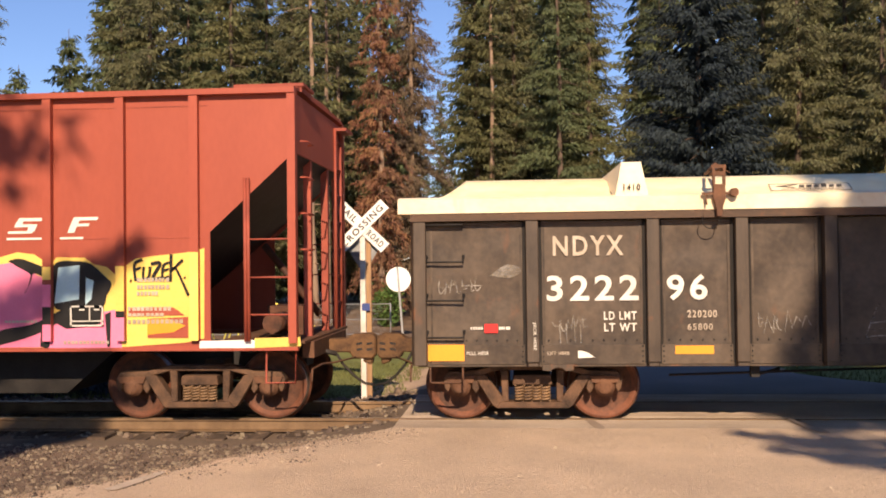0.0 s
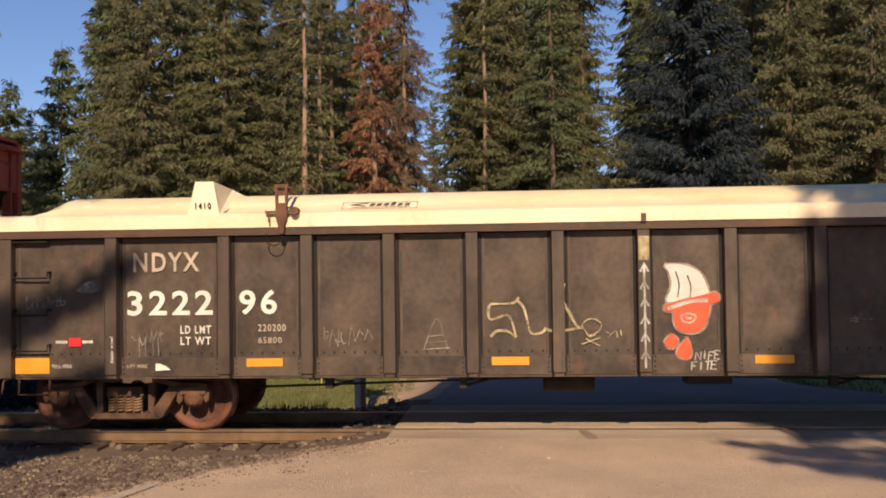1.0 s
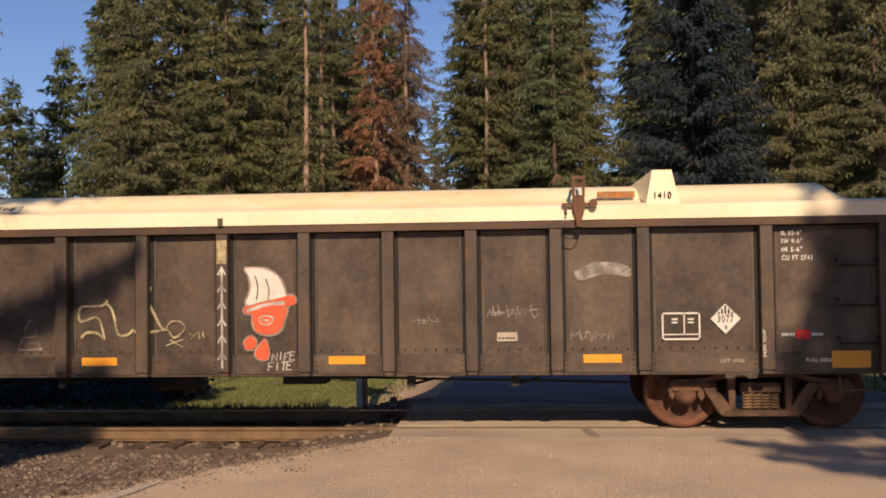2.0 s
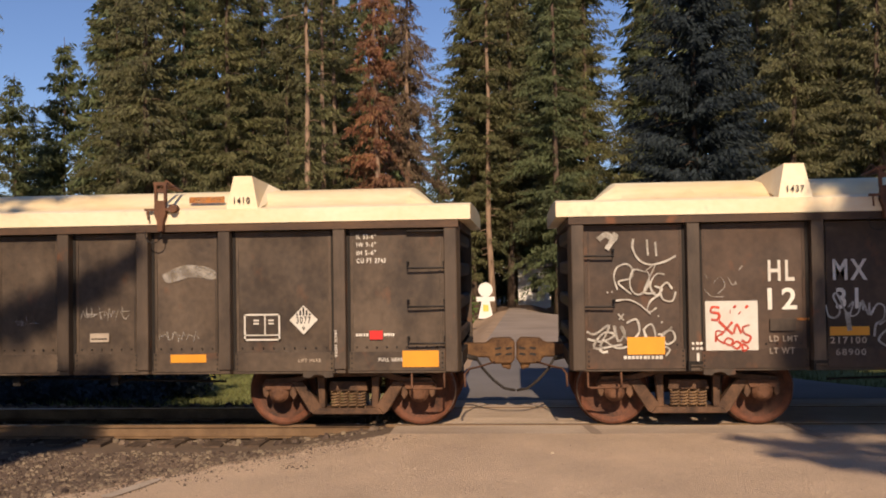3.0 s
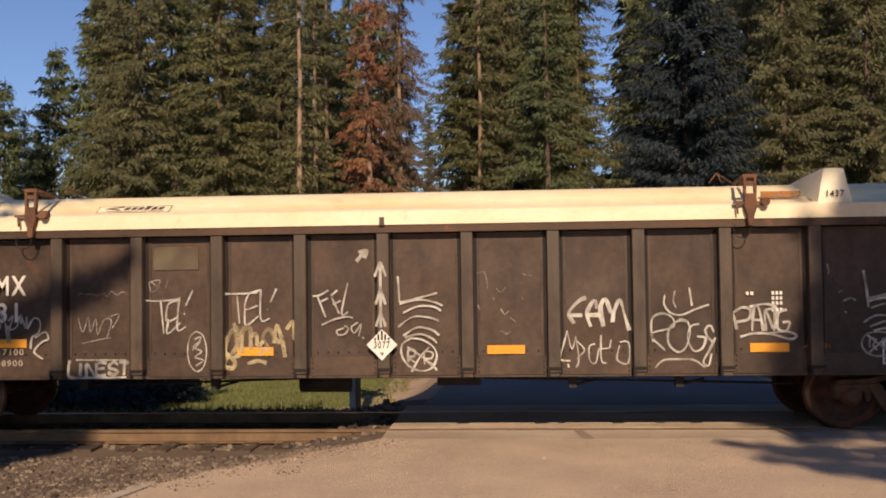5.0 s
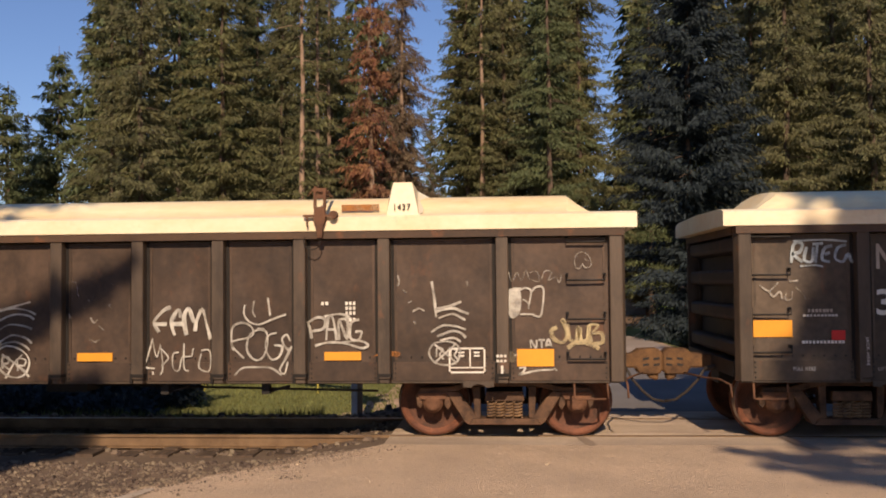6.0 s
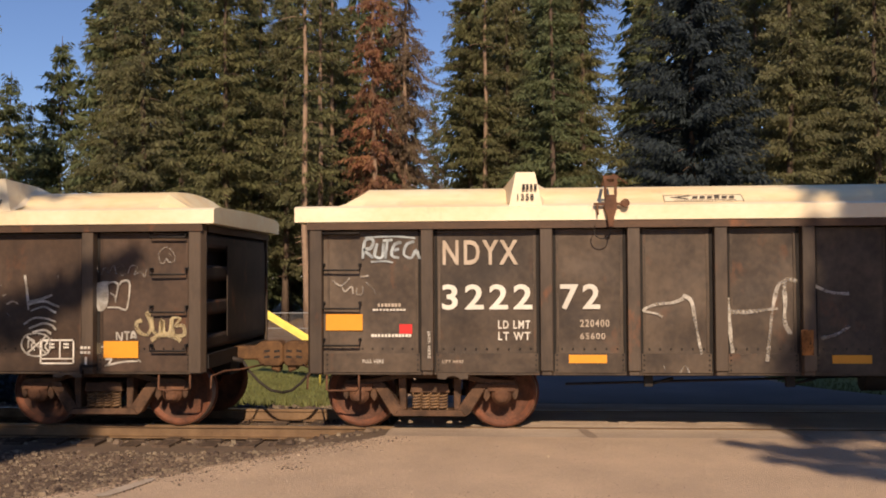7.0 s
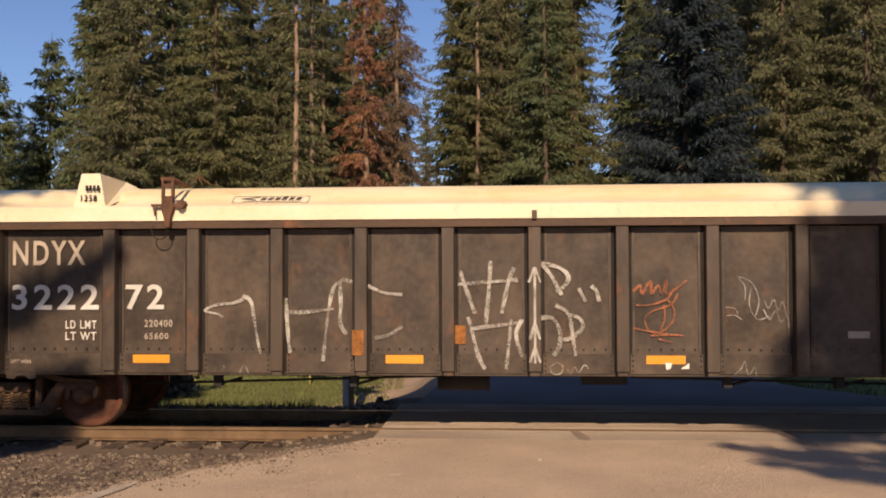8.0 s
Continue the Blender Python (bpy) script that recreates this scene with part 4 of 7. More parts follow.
for x in (-7.95, 7.42):
    plate("reflector", x, 0.81, x + 0.45, 1.01, YP - 0.008, M["orange"], ca, "large orange reflector sheet")
for x in (-7.25, 7.01):
    plate("red_patch", x, 1.15, x + 0.165, 1.26, YP, M["redpatch"], ca)
    bars(x - 0.17, 1.19, x - 0.01, 1.225, 5, YP, M["white"], ca)
    bars(x + 0.18, 1.19, x + 0.32, 1.225, 5, YP, M["white"], ca)
for d in (-1, 1):
    small_marks(ca, d)
for i, (words, z) in enumerate((("IL 52-6\"", 2.42), ("IW 9-6\"", 2.32), ("IH 5-6\"", 2.22))):
    lettering(words, 6.86, z - 0.03, 7.10, z + 0.03, YP, M["white"], ca)
lettering("CU FT 2743", 6.86, 2.09, 7.22, 2.15, YP, M["white"], ca)


def data_box(car, x0, z0, x1, z1, mat):
    bm = bmesh.new()
    y0, y1, w = YP - 0.003, YP, 0.020
    for a, b, c, e in ((x0, x1, z0, z0 + w), (x0, x1, z1 - w, z1), (x0, x0 + w, z0, z1), (x1 - w, x1, z0, z1), (x0, x1, z0 + 0.06, z0 + 0.06 + w * 0.7), ((x0 + x1) / 2 + 0.03, (x0 + x1) / 2 + 0.045, z0 + 0.06, z1)):
        box(bm, a, b, y0, y1, c, e)
    for a, z in ((0.12, 0.24), (0.12, 0.20), (0.31, 0.24), (0.31, 0.2)):
        box(bm, x0 + a, x0 + a + 0.07, y0, y1, z0 + z, z0 + z + 0.02)
    part("data_box", bm, mat, car, "white stencilled inspection box")


def placard(car, x, z, s, y):
    p = thing_part = bmesh.new()
    prism(p, [(x - s, z), (x, z - s), (x + s, z), (x, z + s)], y - 0.004, y)
    pl = part("placard", p, M["white"], car, "white diamond placard with black stripes")
    bm = bmesh.new()
    for k in (-3, -2, -1, 0, 1, 2, 3):
        cx = x + k * s * 0.22
        top = z + s - abs(cx - x) - 0.02
        if top > z + 0.05:
            box(bm, cx - s * 0.065, cx + s * 0.065, y - 0.006, y - 0.004, z + 0.055, top)
    part("stripe", bm, M["ink"], pl)
    lettering("3077", x - s * 0.52, z - 0.045, x + s * 0.52, z + 0.045, y - 0.007, M["ink"], pl)
    lettering("9", x - 0.02, z - s * 0.72, x + 0.02, z - s * 0.45, y - 0.007, M["ink"], pl)


data_box(ca, 5.42, 1.15, 5.88, 1.48, M["white"])
placard(ca, 6.18, 1.40, 0.18, YP)
plate("notice", 3.42, 1.15, 3.67, 1.26, YP, M["dull"], ca, "small pale notice plate")
bars(3.44, 1.18, 3.65, 1.20, 5, YP - 0.005, M["ink"], ca)
plate("stain", 4.68, 2.885, 5.14, 2.965, -1.33, M["rustorange"], ca, "orange stain on the cover")


def seat_marks(car):
    """The stencils and plates close up towards the car's middle by one part in a hundred."""
    for ob in car.children:
        if ob.name.split(".")[0] in ("lettering", "reflector", "red_patch", "stencil_mark", "data_box", "placard", "notice", "graffiti", "card_holder", "paper_patch", "stain"):
            ob.matrix_basis = Matrix.Translation((ob.location.x * -0.01, 0, 0)) @ ob.matrix_basis if ob.location.x else Matrix.Diagonal((0.99, 1, 1, 1)) @ ob.matrix_basis


def graffiti(car, mat, label, draw):
    draw((car, mat, label))


@painted
def arrows(bm, x, z0, z1, y):
    stroke(bm, [(x, z0), (x, z1)], 0.028, y, False)
    for k in range(6):
        z = z0 + (z1 - z0) * (k + 1) / 6
        stroke(bm, [(x - 0.05, z - 0.10), (x, z), (x + 0.05, z - 0.10)], 0.027, y, False)


graffiti(ca, M["spray"], "white painted arrow column on the middle rib", lambda bm: arrows(bm, 0.0, 0.85, 2.10, -FACE - 0.004))
plate("paint_patch", -0.062, 2.14, 0.062, 2.43, -FACE - 0.001, M["cream"], ca, "pale yellow painted patch on the rib")


def hat(bm):
    blob(bm, [(0.26, 2.08), (0.46, 2.08), (0.66, 2.00), (0.75, 1.85), (0.78, 1.68), (0.58, 1.69), (0.34, 1.63), (0.28, 1.66), (0.34, 1.82), (0.32, 1.96)], YP - 0.004)


def face_red(bm):
    blob(bm, [(0.26, 1.60), (0.58, 1.68), (0.85, 1.74), (0.91, 1.69), (0.88, 1.62), (0.66, 1.59), (0.39, 1.52), (0.26, 1.53)], YP - 0.008)
    blob(bm, [(0.36, 1.54), (0.77, 1.60), (0.76, 1.43), (0.69, 1.30), (0.56, 1.26), (0.42, 1.29), (0.36, 1.40)], YP - 0.008)
    blob(bm, [(0.33, 1.25), (0.40, 1.19), (0.40, 1.11), (0.32, 1.07), (0.26, 1.10), (0.25, 1.17)], YP - 0.008)
    blob(bm, [(0.51, 1.21), (0.56, 1.10), (0.56, 0.98), (0.49, 0.94), (0.40, 0.98), (0.40, 1.06)], YP - 0.008)


def hat_edges(bm):
    for line in ([(0.26, 2.08), (0.46, 2.08), (0.66, 2.00), (0.75, 1.85), (0.78, 1.68), (0.58, 1.69), (0.34, 1.63), (0.28, 1.66), (0.34, 1.82), (0.32, 1.96)], [(0.26, 1.60), (0.58, 1.68), (0.85, 1.74), (0.91, 1.69), (0.88, 1.62), (0.66, 1.59), (0.39, 1.52), (0.26, 1.53)], [(0.36, 1.54), (0.77, 1.60), (0.76, 1.43), (0.69, 1.30), (0.56, 1.26), (0.42, 1.29), (0.36, 1.40)]):
        stroke(bm, [*line, line[0]], 0.055, YP)
    for line in ([(0.33, 1.25), (0.40, 1.19), (0.40, 1.11), (0.32, 1.07), (0.26, 1.10), (0.25, 1.17)], [(0.51, 1.21), (0.56, 1.10), (0.56, 0.98), (0.49, 0.94), (0.40, 0.98), (0.40, 1.06)]):
        stroke(bm, [*line, line[0]], 0.035, YP)


@painted
def hat_lines(bm):
    stroke(bm, [(0.29, 1.55), (0.54, 1.63), (0.77, 1.65)], 0.05, YP - 0.013)
    tag_word(bm, "NIFE", 0.60, 0.94, 0.90, 1.04, 0.018, YP - 0.016, curved=False)
    tag_word(bm, "FITE", 0.55, 0.82, 0.86, 0.92, 0.018, YP - 0.016, curved=False)
    stroke(bm, [(0.44, 1.46), (0.53, 1.49), (0.62, 1.46), (0.58, 1.39), (0.48, 1.39), (0.44, 1.46)], 0.02, YP - 0.013)
    stroke(bm, [(0.50, 1.44), (0.57, 1.43)], 0.03, YP - 0.013)


@painted
def hat_folds(bm):
    stroke(bm, [(0.39, 2.00), (0.43, 1.85), (0.41, 1.69)], 0.016, YP - 0.009)
    stroke(bm, [(0.53, 1.95), (0.57, 1.82), (0.56, 1.69)], 0.016, YP - 0.009)


graffiti(ca, M["halo"], "pale sprayed edge round the painted hat", hat_edges)
graffiti(ca, M["white"], "white graffiti hat", hat)
graffiti(ca, M["redorange"], "orange-red graffiti shapes under a white hat", face_red)
graffiti(ca, M["spray"], "white graffiti outlines", hat_lines)
graffiti(ca, M["logo"], "dark folds of the painted hat", hat_folds)


def tags_a(bm):
    y = YP - 0.006
    # boxy outline word
    for pts in (
        [(-1.5, 1.71), (-1.57, 1.64), (-1.76, 1.63), (-1.85, 1.62), (-1.88, 1.52), (-1.84, 1.44), (-1.67, 1.49), (-1.6, 1.44), (-1.54, 1.22)],
        [(-1.85, 1.23), (-1.77, 1.3), (-1.63, 1.29), (-1.54, 1.2)],
        [(-1.52, 1.67), (-1.45, 1.59), (-1.41, 1.46), (-1.38, 1.31), (-1.33, 1.26), (-1.22, 1.28), (-1.18, 1.34)],
    ):
        stroke(bm, pts, 0.032, y)
    # long joined stroke
    for pts in (
        [(-1.18, 1.32), (-1.06, 1.29), (-0.88, 1.31), (-0.74, 1.33)],
        [(-0.95, 1.87), (-0.97, 1.68), (-0.9, 1.53), (-0.81, 1.36), (-0.74, 1.33)],
    ):
        stroke(bm, pts, 0.036, y)
    # skull and bones
    for pts in (
        [(-0.7, 1.29), (-0.74, 1.36), (-0.67, 1.43), (-0.58, 1.43), (-0.51, 1.37), (-0.54, 1.29), (-0.59, 1.26), (-0.65, 1.22), (-0.7, 1.29)],
        [(-0.66, 1.33), (-0.65, 1.33)],
        [(-0.58, 1.33), (-0.57, 1.33)],
        [(-0.75, 1.13), (-0.53, 1.21)],
        [(-0.7, 1.2), (-0.53, 1.11)],
        [(-0.66, 1.24), (-0.58, 1.24)],
        [(-0.46, 1.28), (-0.4, 1.25), (-0.43, 1.21), (-0.34, 1.29), (-0.32, 1.21)],
        [(-0.28, 1.3), (-0.27, 1.23)],
    ):
        stroke(bm, pts, 0.018, y)


def faint_a(bm):
    y = YP
    scrawl(bm, -3.95, 1.12, -3.42, 1.40, 0.014, y, 4, 1)
    for z, w in ((1.08, 0.34), (1.16, 0.28), (1.24, 0.20)):
        stroke(bm, [(-2.55 - w / 2, z), (-2.55 + w / 2, z + 0.02)], 0.016, y)
    stroke(bm, [(-2.70, 1.08), (-2.57, 1.42), (-2.50, 1.42), (-2.40, 1.08)], 0.014, y)
    scrawl(bm, -6.42, 1.15, -6.0, 1.36, 0.014, y, 4, 2)
    for x in (-6.33, -6.25, -6.15, -6.08):
        stroke(bm, [(x, 1.25), (x + 0.01, 1.02)], 0.012, y, False)
    scrawl(bm, 4.32, 1.13, 4.82, 1.30, 0.014, y, 5, 3)
    scrawl(bm, -7.8, 1.62, -7.30, 1.85, 0.012, y, 4, 4)
    scrawl(bm, 2.4, 1.35, 2.7, 1.5, 0.012, y, 3, 8)
    scrawl(bm, 3.3, 1.42, 3.9, 1.62, 0.012, y, 5, 9)


graffiti(ca, M["faint"], "faint chalk scribbles", faint_a)
graffiti(ca, M["white"], "white paint splash", lambda bm: blob(bm, [(-6.11, 0.84), (-5.91, 0.85), (-5.98, 0.90), (-6.06, 0.93), (-6.11, 0.93)], YP - 0.010, False))

seat_marks(ca)
graffiti(ca, M["cream"], "cream spray tag lines", tags_a)

# second gondola
cb = gondola(24.247, "brown gondola covered in white spray tags, cream cover, number 1231", M["brownpaint"], "1437", [(-7.75, 2.13), (-7.75, 1.52), *[(7.60, z) for z in (2.44, 1.98, 1.51, 1.03)]])
for words, x0, z0, x1, z1 in (("HL", -5.76, 1.80, -5.45, 2.05), ("12", -5.77, 1.46, -5.43, 1.72), ("MX", -5.0, 1.80, -4.6, 2.05), ("31", -4.97, 1.46, -4.71, 1.71)):
    lettering(words, x0, z0, x1, z1, YP, M["white"], cb)
for words, x0, z0, x1, z1 in (("LD LMT", -5.76, 1.08, -5.43, 1.15), ("LT WT", -5.76, 0.935, -5.47, 1.01), ("217100", -5.05, 1.05, -4.63, 1.13), ("68900", -4.99, 0.91, -4.64, 0.99)):
    lettering(words, x0, z0, x1, z1, YP - 0.010, M["dull"], cb)
reflectors(cb, (-5.05,), 1.145, 1.25)
reflectors(cb, (-1.86, 1.27, 4.44), 1.02, 1.125)
for x in (-7.45, 6.83):
    plate("reflector", x, 0.94, x + 0.45, 1.15, YP - 0.010, M["orange"], cb, "large orange reflector sheet")
plate("paper_patch", -6.51, 0.98, -5.89, 1.57, YP, M["white"], cb, "white painted square with red scribbles")
data_box(cb, 5.99, 0.86, 6.44, 1.17, M["white"])
placard(cb, -0.02, 1.15, 0.19, -FACE - 0.004)
plate("stain", 4.64, 2.87, 5.12, 2.95, -1.33, M["rustorange"], cb, "orange stain on the cover")
plate("card_holder", -5.75, 1.21, -5.45, 1.35, YP, M["rib"], cb, "steel card holder", 0.02)
graffiti(cb, M["rustorange"], "orange drip", lambda bm: (blob(bm, [(-5.44, 1.36), (-5.1, 1.36), (-5.1, 1.32), (-5.42, 1.33)], YP - 0.004, False), blob(bm, [(5.03, 1.06), (5.2, 1.13), (5.38, 1.12), (5.36, 1.06), (5.2, 1.09)], YP)))


def tags_b(bm):
    y = YP - 0.006
    # broad mark
    for pts in (
        [(-7.7, 2.33), (-7.61, 2.39), (-7.53, 2.35), (-7.48, 2.4)],
        [(-7.49, 2.36), (-7.54, 2.3), (-7.6, 2.21)],
    ):
        stroke(bm, pts, 0.075, y)
    # bowl with two bars
    for pts in (
        [(-7.28, 2.33), (-7.29, 2.22), (-7.22, 2.08), (-7.09, 2.02), (-6.92, 2.05), (-6.78, 2.12)],
        [(-7.12, 2.32), (-7.11, 2.13)],
        [(-7.02, 2.29), (-7.01, 2.12)],
    ):
        stroke(bm, pts, 0.024, y)
    # round letters
    for pts in (
        [(-7.48, 1.72), (-7.52, 1.87), (-7.48, 1.99), (-7.37, 2.03), (-7.3, 1.97), (-7.32, 1.86), (-7.47, 1.81), (-7.32, 1.67)],
        [(-7.14, 1.93), (-7.28, 1.96), (-7.33, 1.84), (-7.31, 1.71), (-7.22, 1.66), (-7.12, 1.75), (-7.1, 1.89), (-7.14, 1.96)],
        [(-7.12, 1.96), (-7.03, 2.01), (-7.16, 1.7), (-7.03, 1.68)],
        [(-6.92, 1.9), (-7.02, 1.9), (-7.09, 1.77), (-7.03, 1.65), (-6.95, 1.72), (-7.04, 1.76)],
        [(-6.83, 1.72), (-6.89, 1.8), (-6.97, 1.72), (-6.94, 1.6), (-6.83, 1.58), (-6.79, 1.69)],
    ):
        stroke(bm, pts, 0.022, y)
    # curl below
    for pts in (
        [(-7.5, 1.59), (-7.35, 1.6), (-7.22, 1.54), (-7.11, 1.45), (-7.02, 1.5)],
        [(-6.95, 1.67), (-7.08, 1.59), (-7.13, 1.48), (-7.09, 1.42)],
    ):
        stroke(bm, pts, 0.022, y)
    # thick overlapping tag
    for pts in (
        [(-7.86, 1.22), (-7.76, 1.19), (-7.59, 1.29), (-7.7, 1.04)],
        [(-7.85, 1.13), (-7.67, 1.1), (-7.52, 1.18), (-7.66, 1.2), (-7.77, 1.02), (-7.44, 1.06)],
        [(-7.53, 1.29), (-7.48, 1.1), (-7.4, 1.2), (-7.45, 1.28), (-7.36, 1.1), (-7.24, 1.13)],
        [(-7.38, 1.32), (-7.26, 1.36), (-7.23, 1.21), (-7.31, 1.1), (-7.17, 1.11), (-7.18, 1.25)],
        [(-7.13, 1.11), (-7.17, 1.24), (-7.08, 1.3), (-7.04, 1.15), (-7.11, 1.09), (-6.96, 1.12)],
        [(-6.97, 1.15), (-6.84, 1.27), (-6.93, 1.19), (-7.01, 1.18)],
        [(-6.93, 1.08), (-6.94, 1.19), (-6.84, 1.22), (-6.81, 1.12), (-6.89, 1.06), (-6.95, 1.1)],
        [(-7.71, 1.01), (-7.67, 0.97), (-7.61, 0.98)],
        [(-7.67, 1.13), (-7.5, 1.02), (-7.32, 1.05)],
    ):
        stroke(bm, pts, 0.027, y)
    # loose marks
    for pts in (
        [(-7.48, 1.43), (-7.41, 1.35)],
        [(-7.41, 1.43), (-7.47, 1.36)],
        [(-6.93, 1.03), (-6.87, 1.0), (-6.92, 0.92)],
        [(-7.61, 1.69), (-7.59, 1.69)],
        [(-7.55, 1.69), (-7.54, 1.7)],
        [(-7.01, 1.4), (-6.99, 1.4)],
        [(-6.97, 1.33), (-6.95, 1.32)],
        [(-6.77, 1.11), (-6.77, 1.11)],
        [(-6.77, 1.04), (-6.77, 1.04)],
    ):
        stroke(bm, pts, 0.02, y)
    # curly tag over the number
    for pts in (
        [(-5.04, 1.51), (-5.01, 1.38), (-4.93, 1.36), (-4.88, 1.44), (-4.95, 1.6), (-4.91, 1.64), (-4.84, 1.48), (-4.78, 1.37)],
        [(-4.78, 1.48), (-4.72, 1.54), (-4.76, 1.38), (-4.67, 1.41), (-4.64, 1.54)],
        [(-4.61, 1.44), (-4.62, 1.56), (-4.55, 1.39), (-4.54, 1.53)],
        [(-4.53, 1.38), (-4.45, 1.51), (-4.37, 1.48), (-4.38, 1.34), (-4.47, 1.27), (-4.49, 1.13)],
        [(-4.43, 1.27), (-4.3, 1.34), (-4.26, 1.25), (-4.33, 1.22), (-4.41, 1.15), (-4.44, 1.08), (-4.33, 1.0)],
    ):
        stroke(bm, pts, 0.024, y)
    # drip
    for pts in (
        [(-4.8, 1.42), (-4.77, 1.2)],
    ):
        stroke(bm, pts, 0.07, y)
    # first angular word
    for pts in (
        [(-3.0, 1.72), (-2.84, 1.71), (-2.57, 1.73)],
        [(-2.81, 1.71), (-2.77, 1.3)],
        [(-2.56, 1.72), (-2.71, 1.67), (-2.73, 1.46), (-2.59, 1.51)],
        [(-2.71, 1.48), (-2.73, 1.3), (-2.56, 1.44)],
        [(-2.57, 1.76), (-2.6, 1.36), (-2.49, 1.39)],
        [(-2.4, 1.84), (-2.49, 1.65)],
        [(-2.52, 1.56), (-2.5, 1.54)],
    ):
        stroke(bm, pts, 0.024, y)
    # angular word
    for pts in (
        [(-2.01, 1.79), (-1.76, 1.79), (-1.58, 1.8)],
        [(-1.84, 1.79), (-1.81, 1.42)],
        [(-1.55, 1.83), (-1.69, 1.78), (-1.74, 1.6), (-1.58, 1.64)],
        [(-1.74, 1.6), (-1.73, 1.4), (-1.57, 1.51)],
        [(-1.54, 1.84), (-1.54, 1.47), (-1.43, 1.48)],
        [(-1.34, 1.85), (-1.42, 1.68)],
        [(-1.46, 1.59), (-1.45, 1.59)],
    ):
        stroke(bm, pts, 0.024, y)
    # ring with scribble
    for pts in (
        [(-2.36, 1.33), (-2.44, 1.25), (-2.47, 1.07), (-2.43, 0.9), (-2.34, 0.83), (-2.26, 0.91), (-2.23, 1.09), (-2.27, 1.27), (-2.36, 1.33)],
        [(-2.41, 1.09), (-2.31, 1.2), (-2.4, 1.13), (-2.29, 1.08), (-2.38, 1.01), (-2.27, 0.97), (-2.37, 0.9)],
        [(-2.38, 1.23), (-2.3, 1.26), (-2.33, 1.18)],
    ):
        stroke(bm, pts, 0.015, y)
    # slanted letters and digits
    for pts in (
        [(-0.89, 1.75), (-0.8, 1.76), (-0.69, 1.82)],
        [(-0.83, 1.75), (-0.73, 1.49)],
        [(-0.79, 1.68), (-0.7, 1.72)],
        [(-0.66, 1.75), (-0.58, 1.82)],
        [(-0.65, 1.73), (-0.56, 1.53)],
        [(-0.64, 1.64), (-0.54, 1.69)],
        [(-0.45, 1.91), (-0.53, 1.53), (-0.45, 1.55)],
        [(-0.78, 1.39), (-0.62, 1.46), (-0.46, 1.49), (-0.39, 1.47)],
        [(-0.5, 1.35), (-0.59, 1.32), (-0.57, 1.27), (-0.49, 1.28), (-0.45, 1.35), (-0.5, 1.38)],
        [(-0.33, 1.42), (-0.41, 1.36), (-0.37, 1.29), (-0.29, 1.4), (-0.32, 1.25)],
        [(-0.27, 1.24), (-0.26, 1.22)],
    ):
        stroke(bm, pts, 0.022, y)
    # arrow
    for pts in (
        [(-0.34, 2.17), (-0.24, 2.28)],
        [(-0.31, 2.28), (-0.21, 2.3), (-0.24, 2.21)],
    ):
        stroke(bm, pts, 0.05, y)
    # stack of bows
    for pts in (
        [(0.17, 1.98), (0.18, 1.83), (0.19, 1.66)],
        [(0.19, 1.66), (0.42, 1.71), (0.65, 1.77)],
        [(0.19, 1.64), (0.42, 1.69), (0.61, 1.66), (0.72, 1.61)],
        [(0.23, 1.53), (0.42, 1.61), (0.61, 1.6), (0.7, 1.55)],
        [(0.17, 1.36), (0.35, 1.48), (0.55, 1.47), (0.67, 1.43)],
        [(0.23, 1.25), (0.4, 1.35), (0.58, 1.32), (0.67, 1.25)],
        [(0.25, 1.23), (0.44, 1.27), (0.59, 1.21), (0.64, 1.16)],
    ):
        stroke(bm, pts, 0.027, y)
    # crossed oval
    for pts in (
        [(0.33, 1.22), (0.22, 1.15), (0.21, 1.01), (0.3, 0.88), (0.45, 0.82), (0.58, 0.86), (0.64, 1.0), (0.59, 1.12), (0.46, 1.2), (0.33, 1.22)],
        [(0.28, 1.11), (0.45, 1.0), (0.64, 0.83)],
        [(0.55, 1.11), (0.44, 1.0), (0.33, 0.81)],
        [(0.29, 0.93), (0.29, 1.07), (0.37, 1.07), (0.36, 1.0), (0.29, 0.99), (0.38, 0.92)],
        [(0.49, 0.9), (0.49, 1.05), (0.59, 1.04), (0.57, 0.97), (0.49, 0.97), (0.6, 0.89)],
    ):
        stroke(bm, pts, 0.024, y)
    # ghosted block letters
    for pts in (
        [(2.31, 1.38), (2.25, 1.51), (2.37, 1.65), (2.46, 1.69)],
        [(2.23, 1.48), (2.41, 1.48)],
        [(2.51, 1.34), (2.47, 1.51), (2.56, 1.66), (2.59, 1.56)],
        [(2.47, 1.48), (2.63, 1.48)],
        [(2.66, 1.34), (2.63, 1.56), (2.69, 1.67), (2.77, 1.5), (2.86, 1.66), (2.92, 1.46), (2.97, 1.29)],
        [(2.79, 1.53), (2.77, 1.39)],
    ):
        stroke(bm, pts, 0.05, y)
